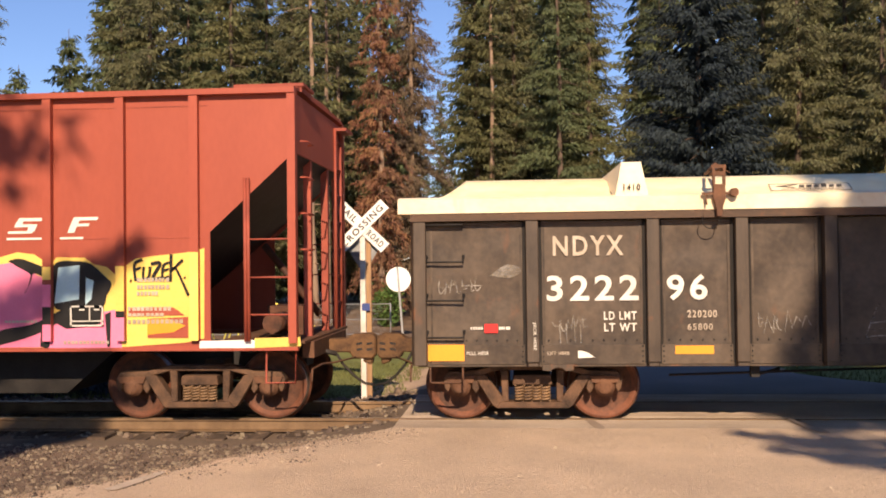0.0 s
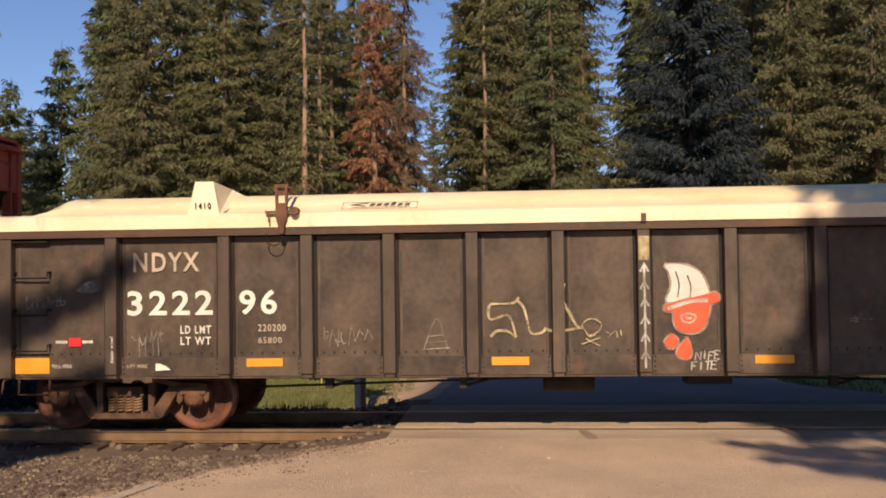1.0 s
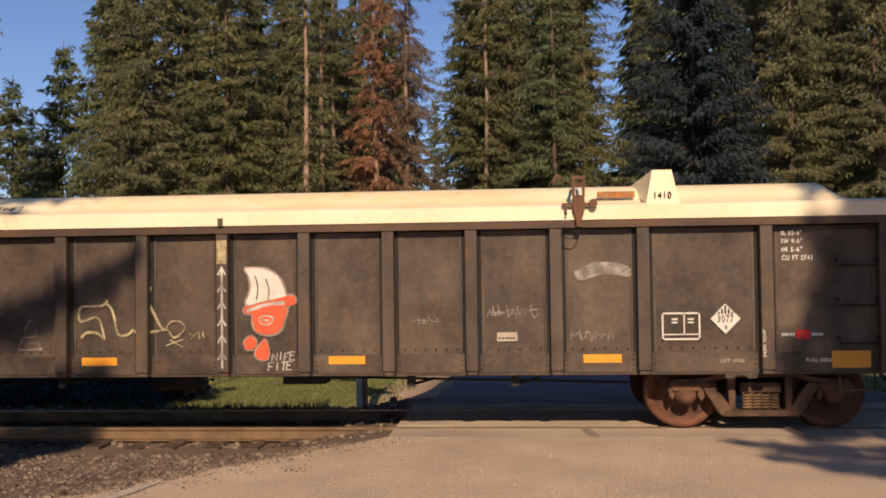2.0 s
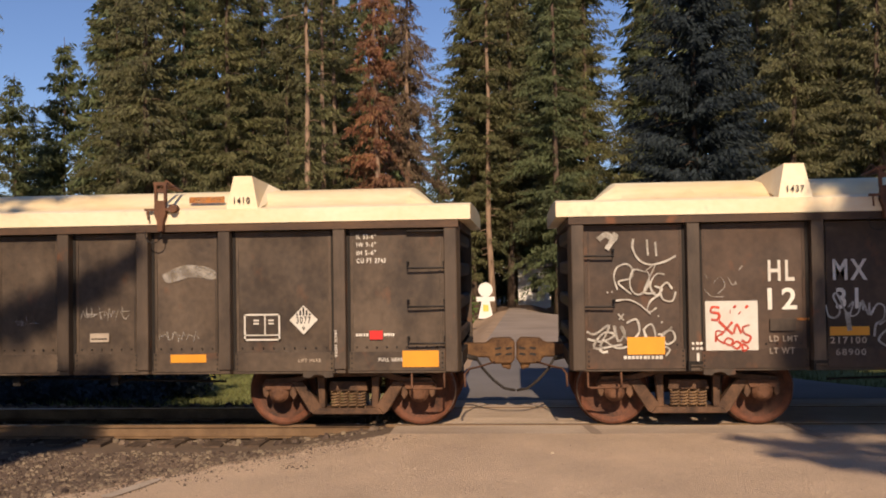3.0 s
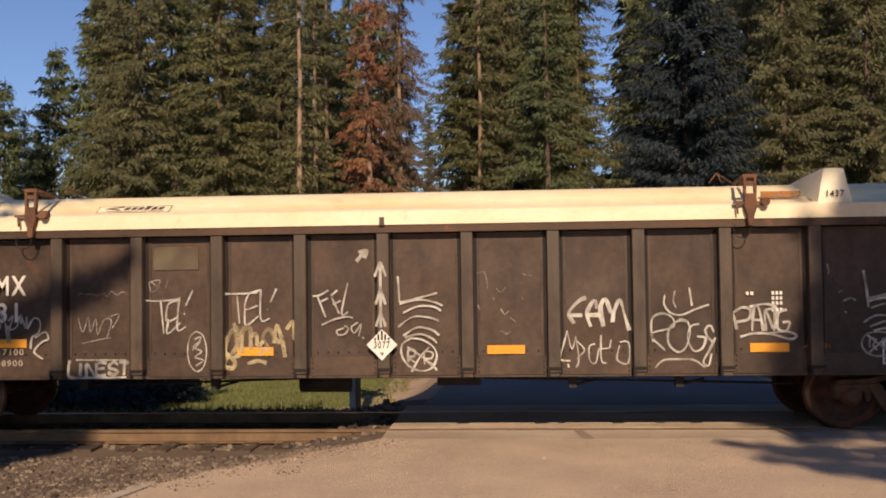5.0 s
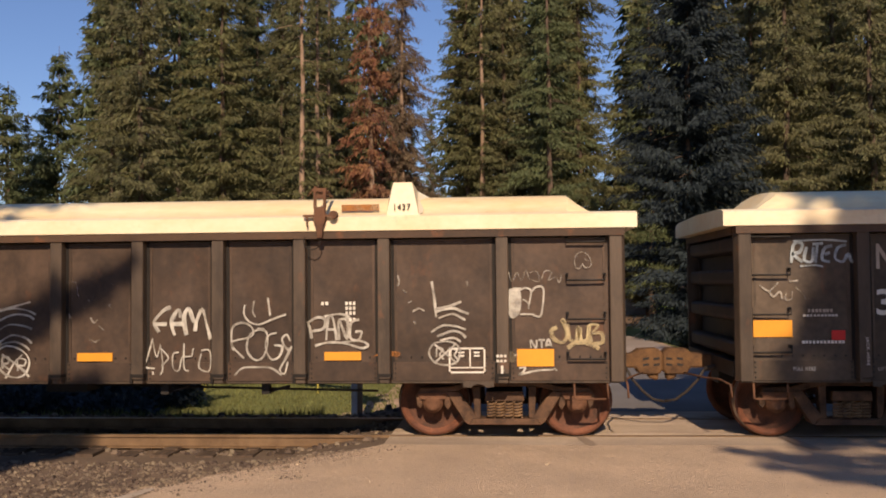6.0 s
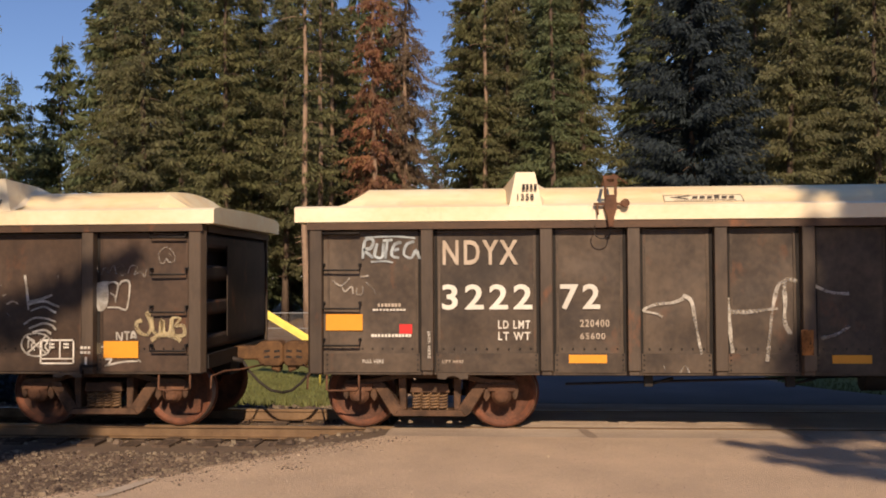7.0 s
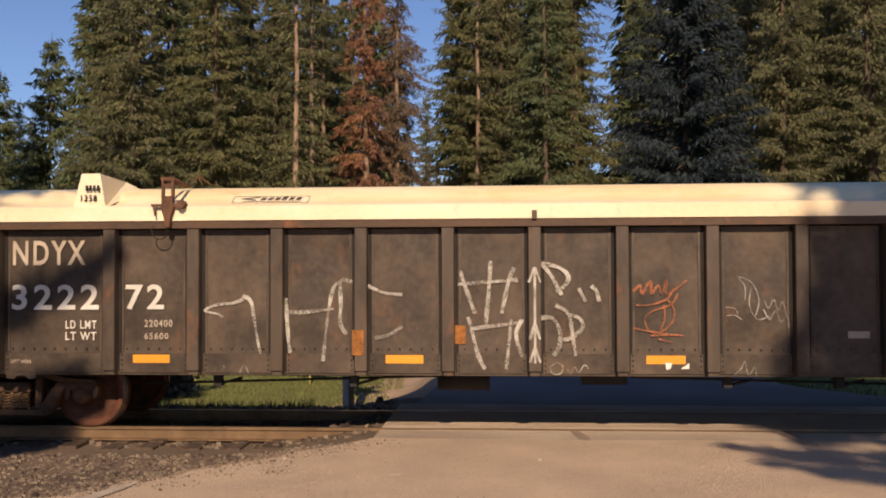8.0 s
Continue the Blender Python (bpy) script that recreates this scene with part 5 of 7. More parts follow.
    # thin word below
    for pts in (
        [(2.23, 1.3), (2.17, 1.09), (2.14, 0.95), (2.26, 0.93)],
        [(2.23, 1.27), (2.28, 1.07), (2.33, 1.23)],
        [(2.33, 1.21), (2.36, 0.95), (2.33, 0.85)],
        [(2.34, 1.17), (2.43, 1.06), (2.34, 0.96)],
        [(2.56, 1.13), (2.49, 1.1), (2.49, 0.94), (2.56, 0.9), (2.6, 1.06)],
        [(2.63, 1.24), (2.63, 0.94), (2.69, 0.9)],
        [(2.6, 1.07), (2.73, 1.08)],
        [(2.75, 1.18), (2.73, 1.08)],
        [(2.85, 1.11), (2.82, 0.94), (2.95, 0.9), (2.96, 1.14), (2.85, 1.15)],
        [(2.23, 0.89), (2.24, 0.85)],
    ):
        stroke(bm, pts, 0.02, y)
    # second bowl
    for pts in (
        [(3.4, 1.71), (3.39, 1.6), (3.46, 1.5), (3.59, 1.47), (3.77, 1.54), (3.92, 1.59)],
        [(3.52, 1.76), (3.5, 1.64), (3.53, 1.56)],
        [(3.69, 1.8), (3.72, 1.58)],
    ):
        stroke(bm, pts, 0.024, y)
    # round word
    for pts in (
        [(3.25, 1.15), (3.23, 1.32), (3.26, 1.45), (3.38, 1.49), (3.49, 1.43), (3.48, 1.32), (3.23, 1.24), (3.39, 1.05)],
        [(3.66, 1.39), (3.56, 1.4), (3.45, 1.32), (3.43, 1.14), (3.53, 1.03), (3.63, 1.07), (3.69, 1.25), (3.66, 1.39), (3.56, 1.42)],
        [(3.8, 1.36), (3.7, 1.33), (3.66, 1.19), (3.73, 1.04), (3.83, 1.07), (3.87, 1.19), (3.77, 1.21)],
        [(3.97, 1.26), (3.93, 1.34), (3.87, 1.29), (3.9, 1.2), (3.97, 1.13)],
        [(3.99, 1.2), (3.91, 1.04), (3.84, 0.91), (3.9, 0.86), (3.94, 1.01)],
    ):
        stroke(bm, pts, 0.027, y)
    # bow below
    for pts in (
        [(3.27, 0.84), (3.37, 0.93), (3.56, 0.94), (3.73, 0.93), (3.86, 0.84)],
    ):
        stroke(bm, pts, 0.022, y)
    # filled block letter
    for pts in (
        [(6.8, 1.86), (6.87, 1.89), (6.94, 1.85), (6.91, 1.68)],
        [(6.8, 1.57), (6.95, 1.57), (6.99, 1.55), (7.06, 1.57), (7.09, 1.87), (7.0, 1.9), (6.93, 1.82)],
        [(6.84, 1.75), (6.9, 1.71), (6.91, 1.63)],
        [(6.82, 1.89), (6.7, 1.88)],
    ):
        stroke(bm, pts, 0.022, y)
    # small capitals
    for pts in (
        [(6.93, 1.16), (6.93, 1.26), (6.99, 1.16), (7.0, 1.26)],
        [(7.02, 1.26), (7.1, 1.26)],
        [(7.06, 1.26), (7.06, 1.16)],
        [(7.11, 1.18), (7.14, 1.27), (7.18, 1.18)],
        [(7.12, 1.2), (7.17, 1.2)],
    ):
        stroke(bm, pts, 0.024, y)
    # scrawl round the reflector
    for pts in (
        [(6.78, 0.92), (6.86, 0.93), (6.82, 0.86), (6.78, 0.84), (7.0, 0.89), (7.2, 0.9)],
        [(6.73, 1.07), (6.77, 1.08), (6.77, 1.0)],
        [(7.2, 0.92), (7.24, 0.89)],
    ):
        stroke(bm, pts, 0.022, y)


def cream_b(bm):
    y = YP - 0.006
    # joined letters with a bow
    for pts in (
        [(7.25, 1.41), (7.18, 1.37), (7.21, 1.27), (7.32, 1.23), (7.37, 1.34), (7.31, 1.5), (7.35, 1.46)],
        [(7.37, 1.45), (7.4, 1.27), (7.48, 1.24), (7.51, 1.41), (7.53, 1.26), (7.61, 1.26), (7.63, 1.43)],
        [(7.65, 1.23), (7.64, 1.43), (7.74, 1.43), (7.68, 1.34), (7.78, 1.34), (7.79, 1.23), (7.68, 1.21)],
        [(7.37, 1.16), (7.48, 1.22), (7.63, 1.21), (7.75, 1.15)],
    ):
        stroke(bm, pts, 0.055, y)


def cream_loops(bm):
    y = YP - 0.006
    # loops and tails
    for pts in (
        [(-2.02, 0.9), (-1.95, 1.02), (-1.87, 0.95), (-1.9, 0.87), (-2.01, 0.9), (-1.98, 0.99)],
        [(-1.8, 1.02), (-1.98, 1.05), (-1.96, 1.24), (-1.88, 1.34), (-1.84, 1.17), (-1.91, 1.03)],
        [(-1.89, 1.43), (-1.82, 1.28), (-1.8, 1.09)],
        [(-1.77, 1.05), (-1.78, 1.31), (-1.68, 1.36), (-1.67, 1.17)],
        [(-1.66, 1.09), (-1.67, 1.24), (-1.6, 1.29), (-1.58, 1.14), (-1.51, 1.2)],
        [(-1.57, 1.03), (-1.5, 1.1), (-1.41, 1.08)],
        [(-1.45, 1.13), (-1.52, 1.24), (-1.44, 1.35), (-1.36, 1.23), (-1.3, 1.17)],
        [(-1.38, 1.17), (-1.34, 1.4), (-1.27, 1.18), (-1.24, 1.0)],
        [(-1.22, 1.34), (-1.13, 1.44), (-1.12, 1.23), (-1.04, 1.27), (-1.08, 1.14), (-1.03, 1.0)],
        [(-1.71, 0.92), (-1.58, 0.96), (-1.47, 0.93)],
    ):
        stroke(bm, pts, 0.055, y)


@painted
def rib_arrow(bm, x, z0, z1):
    """One long shaft with a head at its top and two more heads below."""
    y = -FACE - 0.004
    stroke(bm, [(x, z0), (x, z1)], 0.032, y, False)
    for z, w in ((z1, 0.07), (z0 + 0.45, 0.06), (z0 + 0.18, 0.06)):
        stroke(bm, [(x - w, z - 0.17), (x - 0.4 * w, z - 0.06), (x, z), (x + 0.4 * w, z - 0.06), (x + w, z - 0.17)], 0.032, y)


@painted
def name_block(bm):
    """Outlined letters along the sill: a row of filled bubbles with dark gaps."""
    y = YP - 0.010
    for k, shape in enumerate(("I", "N", "E", "S", "T")):
        tag_word(bm, shape, -3.92 + 0.14 * k, 0.79, -3.77 + 0.14 * k, 0.95, 0.046, y - 0.002 * k, 0.05, True, 0.12, k)
    stroke(bm, [(-3.98, 0.98), (-4.0, 0.80), (-3.93, 0.76)], 0.04, y)
    stroke(bm, [(-3.95, 0.76), (-3.25, 0.765)], 0.03, y, False)
    stroke(bm, [(-3.90, 0.985), (-3.25, 0.98)], 0.02, y, False)


def faint_b(bm):
    y = YP - 0.006
    # chalk line
    for pts in (
        [(-3.87, 1.79), (-3.82, 1.83), (-3.78, 1.78), (-3.72, 1.82), (-3.65, 1.79), (-3.58, 1.8), (-3.53, 1.83), (-3.5, 1.76), (-3.44, 1.84), (-3.37, 1.79), (-3.3, 1.83), (-3.23, 1.8)],
    ):
        stroke(bm, pts, 0.012, y)
    # chalk zigzag
    for pts in (
        [(-3.87, 1.5), (-3.81, 1.33), (-3.74, 1.52), (-3.71, 1.33), (-3.64, 1.5), (-3.62, 1.3), (-3.54, 1.48), (-3.44, 1.47), (-3.5, 1.26)],
        [(-3.47, 1.52), (-3.34, 1.55), (-3.43, 1.38)],
        [(-3.82, 1.19), (-3.59, 1.24), (-3.45, 1.26)],
        [(-2.95, 1.95), (-2.82, 1.97), (-2.86, 1.86), (-2.93, 1.83), (-2.95, 1.95), (-2.81, 1.87)],
        [(-2.71, 1.97), (-2.75, 1.87)],
    ):
        stroke(bm, pts, 0.014, y)
    # chalk patch
    for pts in (
        [(-6.45, 1.9), (-6.41, 1.84)],
        [(-6.34, 1.79), (-6.26, 1.86), (-6.21, 1.75), (-6.29, 1.66)],
        [(-6.17, 1.85), (-6.12, 1.76), (-6.08, 1.8)],
        [(-6.45, 1.71), (-6.37, 1.63), (-6.23, 1.62)],
        [(-6.04, 1.94), (-6.0, 1.99)],
        [(-6.09, 1.76), (-6.07, 1.78)],
    ):
        stroke(bm, pts, 0.012, y)
    # chalk dots
    for pts in (
        [(1.14, 2.0), (1.24, 2.01), (1.27, 1.82)],
        [(1.34, 1.71), (1.35, 1.67)],
        [(1.38, 1.82), (1.43, 1.77), (1.49, 1.83)],
        [(1.43, 1.57), (1.47, 1.5), (1.52, 1.54)],
        [(1.54, 1.46), (1.6, 1.41)],
        [(1.42, 1.3), (1.49, 1.26), (1.54, 1.29)],
        [(1.7, 1.99), (1.74, 1.97)],
        [(1.67, 1.73), (1.7, 1.68)],
        [(1.15, 1.62), (1.17, 1.56)],
        [(1.77, 1.97), (1.81, 1.96)],
    ):
        stroke(bm, pts, 0.014, y)
    # scribble above the block
    for pts in (
        [(6.66, 2.11), (6.71, 1.97), (6.77, 2.08), (6.82, 1.99), (6.88, 2.1), (6.92, 1.99)],
        [(6.92, 2.07), (7.01, 2.09), (7.04, 1.97), (6.94, 1.99)],
        [(7.07, 2.0), (7.11, 2.09), (7.19, 2.08), (7.15, 1.98), (7.24, 2.02), (7.28, 1.95), (7.31, 2.05)],
    ):
        stroke(bm, pts, 0.012, y)
    # small face
    for pts in (
        [(7.48, 2.13), (7.47, 2.25), (7.55, 2.32), (7.64, 2.27), (7.67, 2.16), (7.6, 2.13), (7.56, 2.18)],
        [(7.48, 2.13), (7.53, 2.12), (7.56, 2.16), (7.63, 2.12)],
        [(7.59, 2.24), (7.63, 2.21)],
    ):
        stroke(bm, pts, 0.012, y)
    # specks
    for pts in (
        [(5.44, 1.72), (5.48, 1.74)],
    ):
        stroke(bm, pts, 0.018, y)
    for pts in (
        [(5.31, 2.06), (5.33, 1.97), (5.3, 1.92)],
        [(5.37, 1.88), (5.42, 1.85)],
        [(5.49, 1.61), (5.57, 1.65), (5.64, 1.62)],
        [(5.5, 1.5), (5.53, 1.46)],
        [(6.16, 1.98), (6.17, 1.92)],
    ):
        stroke(bm, pts, 0.022, y)


def tags_b_more(bm):
    y = YP - 0.006
    # looped word
    for pts in (
        [(4.24, 1.29), (4.21, 1.45), (4.19, 1.48), (4.31, 1.55), (4.41, 1.52), (4.38, 1.41), (4.24, 1.38)],
        [(4.42, 1.27), (4.45, 1.56), (4.51, 1.52), (4.55, 1.27)],
        [(4.44, 1.4), (4.54, 1.4)],
        [(4.58, 1.27), (4.58, 1.52), (4.68, 1.28), (4.69, 1.53)],
        [(4.83, 1.52), (4.73, 1.48), (4.72, 1.3), (4.82, 1.27), (4.86, 1.37), (4.78, 1.37)],
    ):
        stroke(bm, pts, 0.034, y)
    # flourish
    for pts in (
        [(4.4, 1.56), (4.58, 1.59), (4.71, 1.55), (4.58, 1.52)],
        [(4.28, 1.2), (4.44, 1.24), (4.65, 1.23), (4.86, 1.17), (4.94, 1.21), (4.83, 1.26), (4.62, 1.24)],
    ):
        stroke(bm, pts, 0.03, y)
    # second stack of bows
    for pts in (
        [(5.73, 1.98), (5.76, 1.76), (5.78, 1.54)],
        [(5.77, 1.64), (5.95, 1.68), (6.09, 1.73)],
        [(5.78, 1.61), (5.98, 1.65), (6.1, 1.61), (6.18, 1.58)],
        [(5.81, 1.53), (5.98, 1.58), (6.11, 1.52), (6.14, 1.51)],
        [(5.72, 1.36), (5.86, 1.44), (6.02, 1.43), (6.14, 1.39)],
        [(5.79, 1.31), (5.97, 1.37), (6.08, 1.35), (6.14, 1.29)],
        [(5.83, 1.26), (5.99, 1.29), (6.08, 1.24)],
    ):
        stroke(bm, pts, 0.03, y)
    # second crossed oval
    for pts in (
        [(5.9, 1.25), (5.75, 1.22), (5.69, 1.11), (5.75, 1.0), (5.89, 0.96), (6.03, 1.0), (6.07, 1.13), (6.01, 1.22), (5.9, 1.25)],
        [(5.76, 1.21), (6.02, 0.99)],
        [(6.01, 1.21), (5.76, 0.99)],
        [(5.78, 1.06), (5.79, 1.17), (5.86, 1.15), (5.82, 1.09), (5.87, 1.03)],
        [(5.96, 1.04), (5.96, 1.15), (6.03, 1.14), (6.0, 1.08), (6.04, 1.03)],
    ):
        stroke(bm, pts, 0.024, y)


def red_words(bm):
    y = YP - 0.009
    # letters and dots
    for pts in (
        [(-6.28, 1.49), (-6.36, 1.5), (-6.38, 1.44), (-6.29, 1.42), (-6.3, 1.35), (-6.38, 1.35)],
        [(-6.29, 1.33), (-6.13, 1.17)],
        [(-6.13, 1.32), (-6.27, 1.16)],
        [(-6.12, 1.18), (-6.08, 1.29), (-6.03, 1.18)],
        [(-5.93, 1.28), (-6.01, 1.25), (-5.99, 1.18), (-5.92, 1.14), (-5.96, 1.07), (-6.03, 1.1)],
    ):
        stroke(bm, pts, 0.03, y)
    # lower letters
    for pts in (
        [(-6.33, 1.08), (-6.32, 1.21), (-6.25, 1.19), (-6.32, 1.13), (-6.23, 1.06)],
        [(-6.19, 1.13), (-6.23, 1.08), (-6.16, 1.04), (-6.13, 1.1), (-6.19, 1.13)],
        [(-6.08, 1.09), (-6.14, 1.04), (-6.08, 1.0), (-6.04, 1.05), (-6.08, 1.09)],
        [(-6.01, 0.97), (-6.02, 1.05), (-5.95, 1.01), (-6.01, 0.97)],
    ):
        stroke(bm, pts, 0.026, y)
    # dots
    for pts in (
        [(-6.11, 1.51), (-6.09, 1.49)],
        [(-5.97, 1.51), (-5.95, 1.49)],
        [(-6.16, 1.44), (-6.15, 1.44)],
        [(-6.05, 1.43), (-6.04, 1.42)],
    ):
        stroke(bm, pts, 0.06, y)


def rib_feet(car):
    """Dark angle brackets at the foot of each rib."""
    for r in RIBS:
        bm = bmesh.new()
        box(bm, r - 0.085, r + 0.085, -FACE - 0.012, -SIDE, 0.83, 0.865)
        box(bm, r - 0.085, r - 0.055, -FACE - 0.012, -SIDE, 0.75, 0.83)
        part("rib_foot", bm, M["seam"], car, "dark steel bracket at the rib's foot")


seat_marks(cb)
graffiti(cb, M["spray"], "white spray-painted tags", tags_b)
graffiti(cb, M["spray"], "white looped word and bows", tags_b_more)
graffiti(cb, M["redspray"], "red scribbles on the white square", lambda bm: red_words(bm))
rib_feet(cb)
bars(-7.42, 0.885, -6.95, 0.925, 10, YP - 0.010, M["white"], cb)
for jx in (-6.56, 6.58):
    bars(jx - 0.07, 1.06, jx + 0.07, 1.09, 3, -FACE - 0.004, M["white"], cb)
    bars(jx - 0.07, 1.00, jx + 0.07, 1.03, 3, -FACE - 0.004, M["white"], cb)
    plate("stencil_arrow", jx - 0.015, 0.86, jx + 0.015, 0.96, -FACE - 0.001, M["white"], cb)
bars(4.36, 1.70, 4.46, 1.74, 2, YP, M["white"], cb)
for jz in (1.50, 1.58, 1.64, 1.70):
    bars(4.66, jz, 4.80, jz + 0.04, 3, YP, M["white"], cb)
graffiti(cb, M["cream"], "cream spray-painted letters with a bow", cream_b)
graffiti(cb, M["cream"], "cream spray-painted loops", cream_loops)
graffiti(cb, M["spray"], "white block tag along the sill", name_block)
graffiti(cb, M["faint"], "faint chalk scribbles", faint_b)
graffiti(cb, M["spray"], "solid white sprayed block", lambda bm: blob(bm, [(6.67, 1.88), (6.79, 1.89), (6.82, 1.75), (6.79, 1.57), (6.69, 1.53), (6.65, 1.69)], YP - 0.004))
graffiti(cb, M["spray"], "white painted arrow on the middle rib", lambda bm: rib_arrow(bm, -0.03, 1.36, 2.15))
plate("paint_patch", -2.90, 2.10, -2.33, 2.38, YP, M["buff"], cb, "painted-over lighter patch", 0.002)
plate("paint_patch", 6.65, 0.99, 6.98, 1.13, YP, M["buff"], cb, "scrubbed grey patch", 0.002)

# third gondola
cc = gondola(41.675, "dark brown gondola with large faded white tags, number 322272", M["paint"], "1358", STD_RUNGS)
lettering("NDYX", -6.47, 2.08, -5.55, 2.38, YP, M["dull"], cc, "faded pale lettering")
marks(cc, "3222", "72", "220400", "65600")
for d in (-1, 1):
    bars(d * 5.39 - 0.095, 2.975, d * 5.39 + 0.095, 3.045, 4, -1.603, M["ink"], cc)
reflectors(cc, (-4.93, -1.80, 1.32, 4.47), 0.885, 0.985)
for x in (-7.93, 7.42):
    plate("reflector", x, 1.28, x + 0.46, 1.48, YP, M["orange"], cc, "large orange reflector sheet")
plate("red_patch", -7.01, 1.24, -6.85, 1.355, YP, M["redpatch"], cc)
bars(-7.36, 1.20, -6.85, 1.235, 12, YP - 0.005, M["white"], cc)
bars(-7.34, 1.52, -6.92, 1.545, 10, YP, M["white"], cc)
bars(-7.28, 1.57, -6.98, 1.61, 7, YP, M["dull"], cc)
for d in (-1, 1):
    small_marks(cc, d)
plate("notice", 3.66, 1.19, 3.91, 1.27, YP, M["dull"], cc, "small pale notice plate")


def tags_c(bm):
    y = YP - 0.006
    # hooked stroke
    for pts in (
        [(-3.76, 1.44), (-3.84, 1.48), (-3.99, 1.52), (-3.84, 1.59), (-3.64, 1.61), (-3.51, 1.66)],
        [(-3.52, 1.7), (-3.42, 1.63), (-3.38, 1.41), (-3.34, 1.18), (-3.3, 0.99)],
    ):
        stroke(bm, pts, 0.045, y)
    # thin H and hook
    for pts in (
        [(-2.99, 1.67), (-2.98, 1.45), (-2.96, 1.18), (-2.94, 1.01)],
        [(-3.01, 1.5), (-2.76, 1.5), (-2.41, 1.54)],
        [(-2.54, 0.91), (-2.51, 1.18), (-2.47, 1.52), (-2.41, 1.79), (-2.34, 1.86)],
        [(-2.18, 1.86), (-2.32, 1.87), (-2.32, 1.59), (-2.33, 1.38), (-2.26, 1.23)],
    ):
        stroke(bm, pts, 0.045, y)
    # two bars
    for pts in (
        [(-2.0, 1.82), (-1.8, 1.73), (-1.58, 1.71)],
        [(-1.91, 1.19), (-1.73, 1.23), (-1.58, 1.33)],
    ):
        stroke(bm, pts, 0.045, y)
    # upper letters
    for pts in (
        [(-0.88, 1.99), (-0.82, 1.79), (-0.71, 1.48)],
        [(-0.91, 1.83), (-0.64, 1.85), (-0.2, 1.88)],
        [(-0.52, 2.11), (-0.54, 1.78), (-0.58, 1.35)],
        [(-0.24, 2.03), (-0.31, 1.85), (-0.39, 1.48)],
        [(0.07, 2.09), (0.19, 1.94), (0.32, 1.7)],
        [(0.1, 2.08), (0.3, 2.02), (0.4, 1.92), (0.36, 1.81), (0.25, 1.74)],
        [(0.52, 1.78), (0.6, 1.62)],
        [(0.67, 1.81), (0.73, 1.74), (0.76, 1.62)],
    ):
        stroke(bm, pts, 0.05, y)
    # lower letters
    for pts in (
        [(-0.79, 1.44), (-0.74, 1.25), (-0.67, 0.98), (-0.59, 0.82)],
        [(-0.75, 1.3), (-0.51, 1.33), (-0.17, 1.37)],
        [(-0.28, 1.41), (-0.3, 1.18), (-0.34, 0.82)],
        [(-0.15, 1.41), (-0.22, 1.25), (-0.18, 1.05), (-0.14, 0.97)],
        [(0.03, 1.42), (0.2, 1.43), (0.29, 1.29), (0.29, 1.1), (0.22, 0.98)],
        [(0.25, 1.58), (0.4, 1.47), (0.45, 1.18), (0.48, 0.98)],
        [(0.39, 1.47), (0.53, 1.42), (0.56, 1.3), (0.42, 1.19), (0.33, 1.17)],
    ):
        stroke(bm, pts, 0.05, y)


def faint_c(bm):
    y = YP - 0.010
    # leaf loops
    for pts in (
        [(2.36, 1.91), (2.45, 1.8), (2.45, 1.64)],
        [(2.38, 1.91), (2.53, 1.84), (2.61, 1.64), (2.57, 1.45)],
        [(2.53, 1.8), (2.5, 1.58), (2.59, 1.41), (2.73, 1.45)],
    ):
        stroke(bm, pts, 0.014, y)
    # tight scribble
    for pts in (
        [(2.67, 1.64), (2.72, 1.54), (2.78, 1.64), (2.83, 1.51), (2.88, 1.62), (2.92, 1.47)],
        [(2.66, 1.53), (2.73, 1.41), (2.8, 1.51), (2.86, 1.38), (2.93, 1.45), (2.95, 1.31)],
        [(2.23, 1.55), (2.33, 1.54), (2.37, 1.47)],
        [(2.24, 1.45), (2.33, 1.46), (2.41, 1.41)],
    ):
        stroke(bm, pts, 0.012, y)
    # marks on the lower plate
    for pts in (
        [(0.26, 0.9), (0.18, 0.85), (0.21, 0.77), (0.3, 0.77), (0.33, 0.86), (0.26, 0.9)],
        [(0.38, 0.83), (0.42, 0.77), (0.47, 0.85), (0.51, 0.78), (0.58, 0.87), (0.63, 0.83)],
        [(2.32, 0.76), (2.4, 0.84), (2.44, 0.92), (2.48, 0.76), (2.55, 0.85), (2.57, 0.76)],
        [(-3.76, 0.86), (-3.74, 0.82)],
        [(-3.56, 0.77), (-3.5, 0.86), (-3.45, 0.77)],
    ):
        stroke(bm, pts, 0.014, y)


def orange_c(bm):
    y = YP - 0.006
    # zigzag
    for pts in (
        [(1.16, 1.74), (1.24, 1.81), (1.26, 1.71), (1.36, 1.86), (1.37, 1.71), (1.45, 1.81), (1.49, 1.71), (1.55, 1.87), (1.54, 1.71), (1.66, 1.77), (1.78, 1.87)],
    ):
        stroke(bm, pts, 0.034, y)
    # knot
    for pts in (
        [(1.19, 1.58), (1.35, 1.58), (1.55, 1.65), (1.63, 1.78)],
        [(1.68, 1.71), (1.59, 1.58), (1.39, 1.51), (1.29, 1.41), (1.35, 1.27), (1.49, 1.27), (1.61, 1.38), (1.63, 1.53), (1.54, 1.66)],
        [(1.52, 1.58), (1.52, 1.41), (1.47, 1.29)],
        [(1.15, 1.31), (1.35, 1.27), (1.59, 1.23)],
        [(1.36, 1.22), (1.61, 1.23), (1.74, 1.22)],
        [(1.45, 1.18), (1.61, 1.14)],
    ):
        stroke(bm, pts, 0.026, y)



bm = bmesh.new()
box(bm, 8.045, 8.06, -0.55, 1.34, 1.16, 2.36)
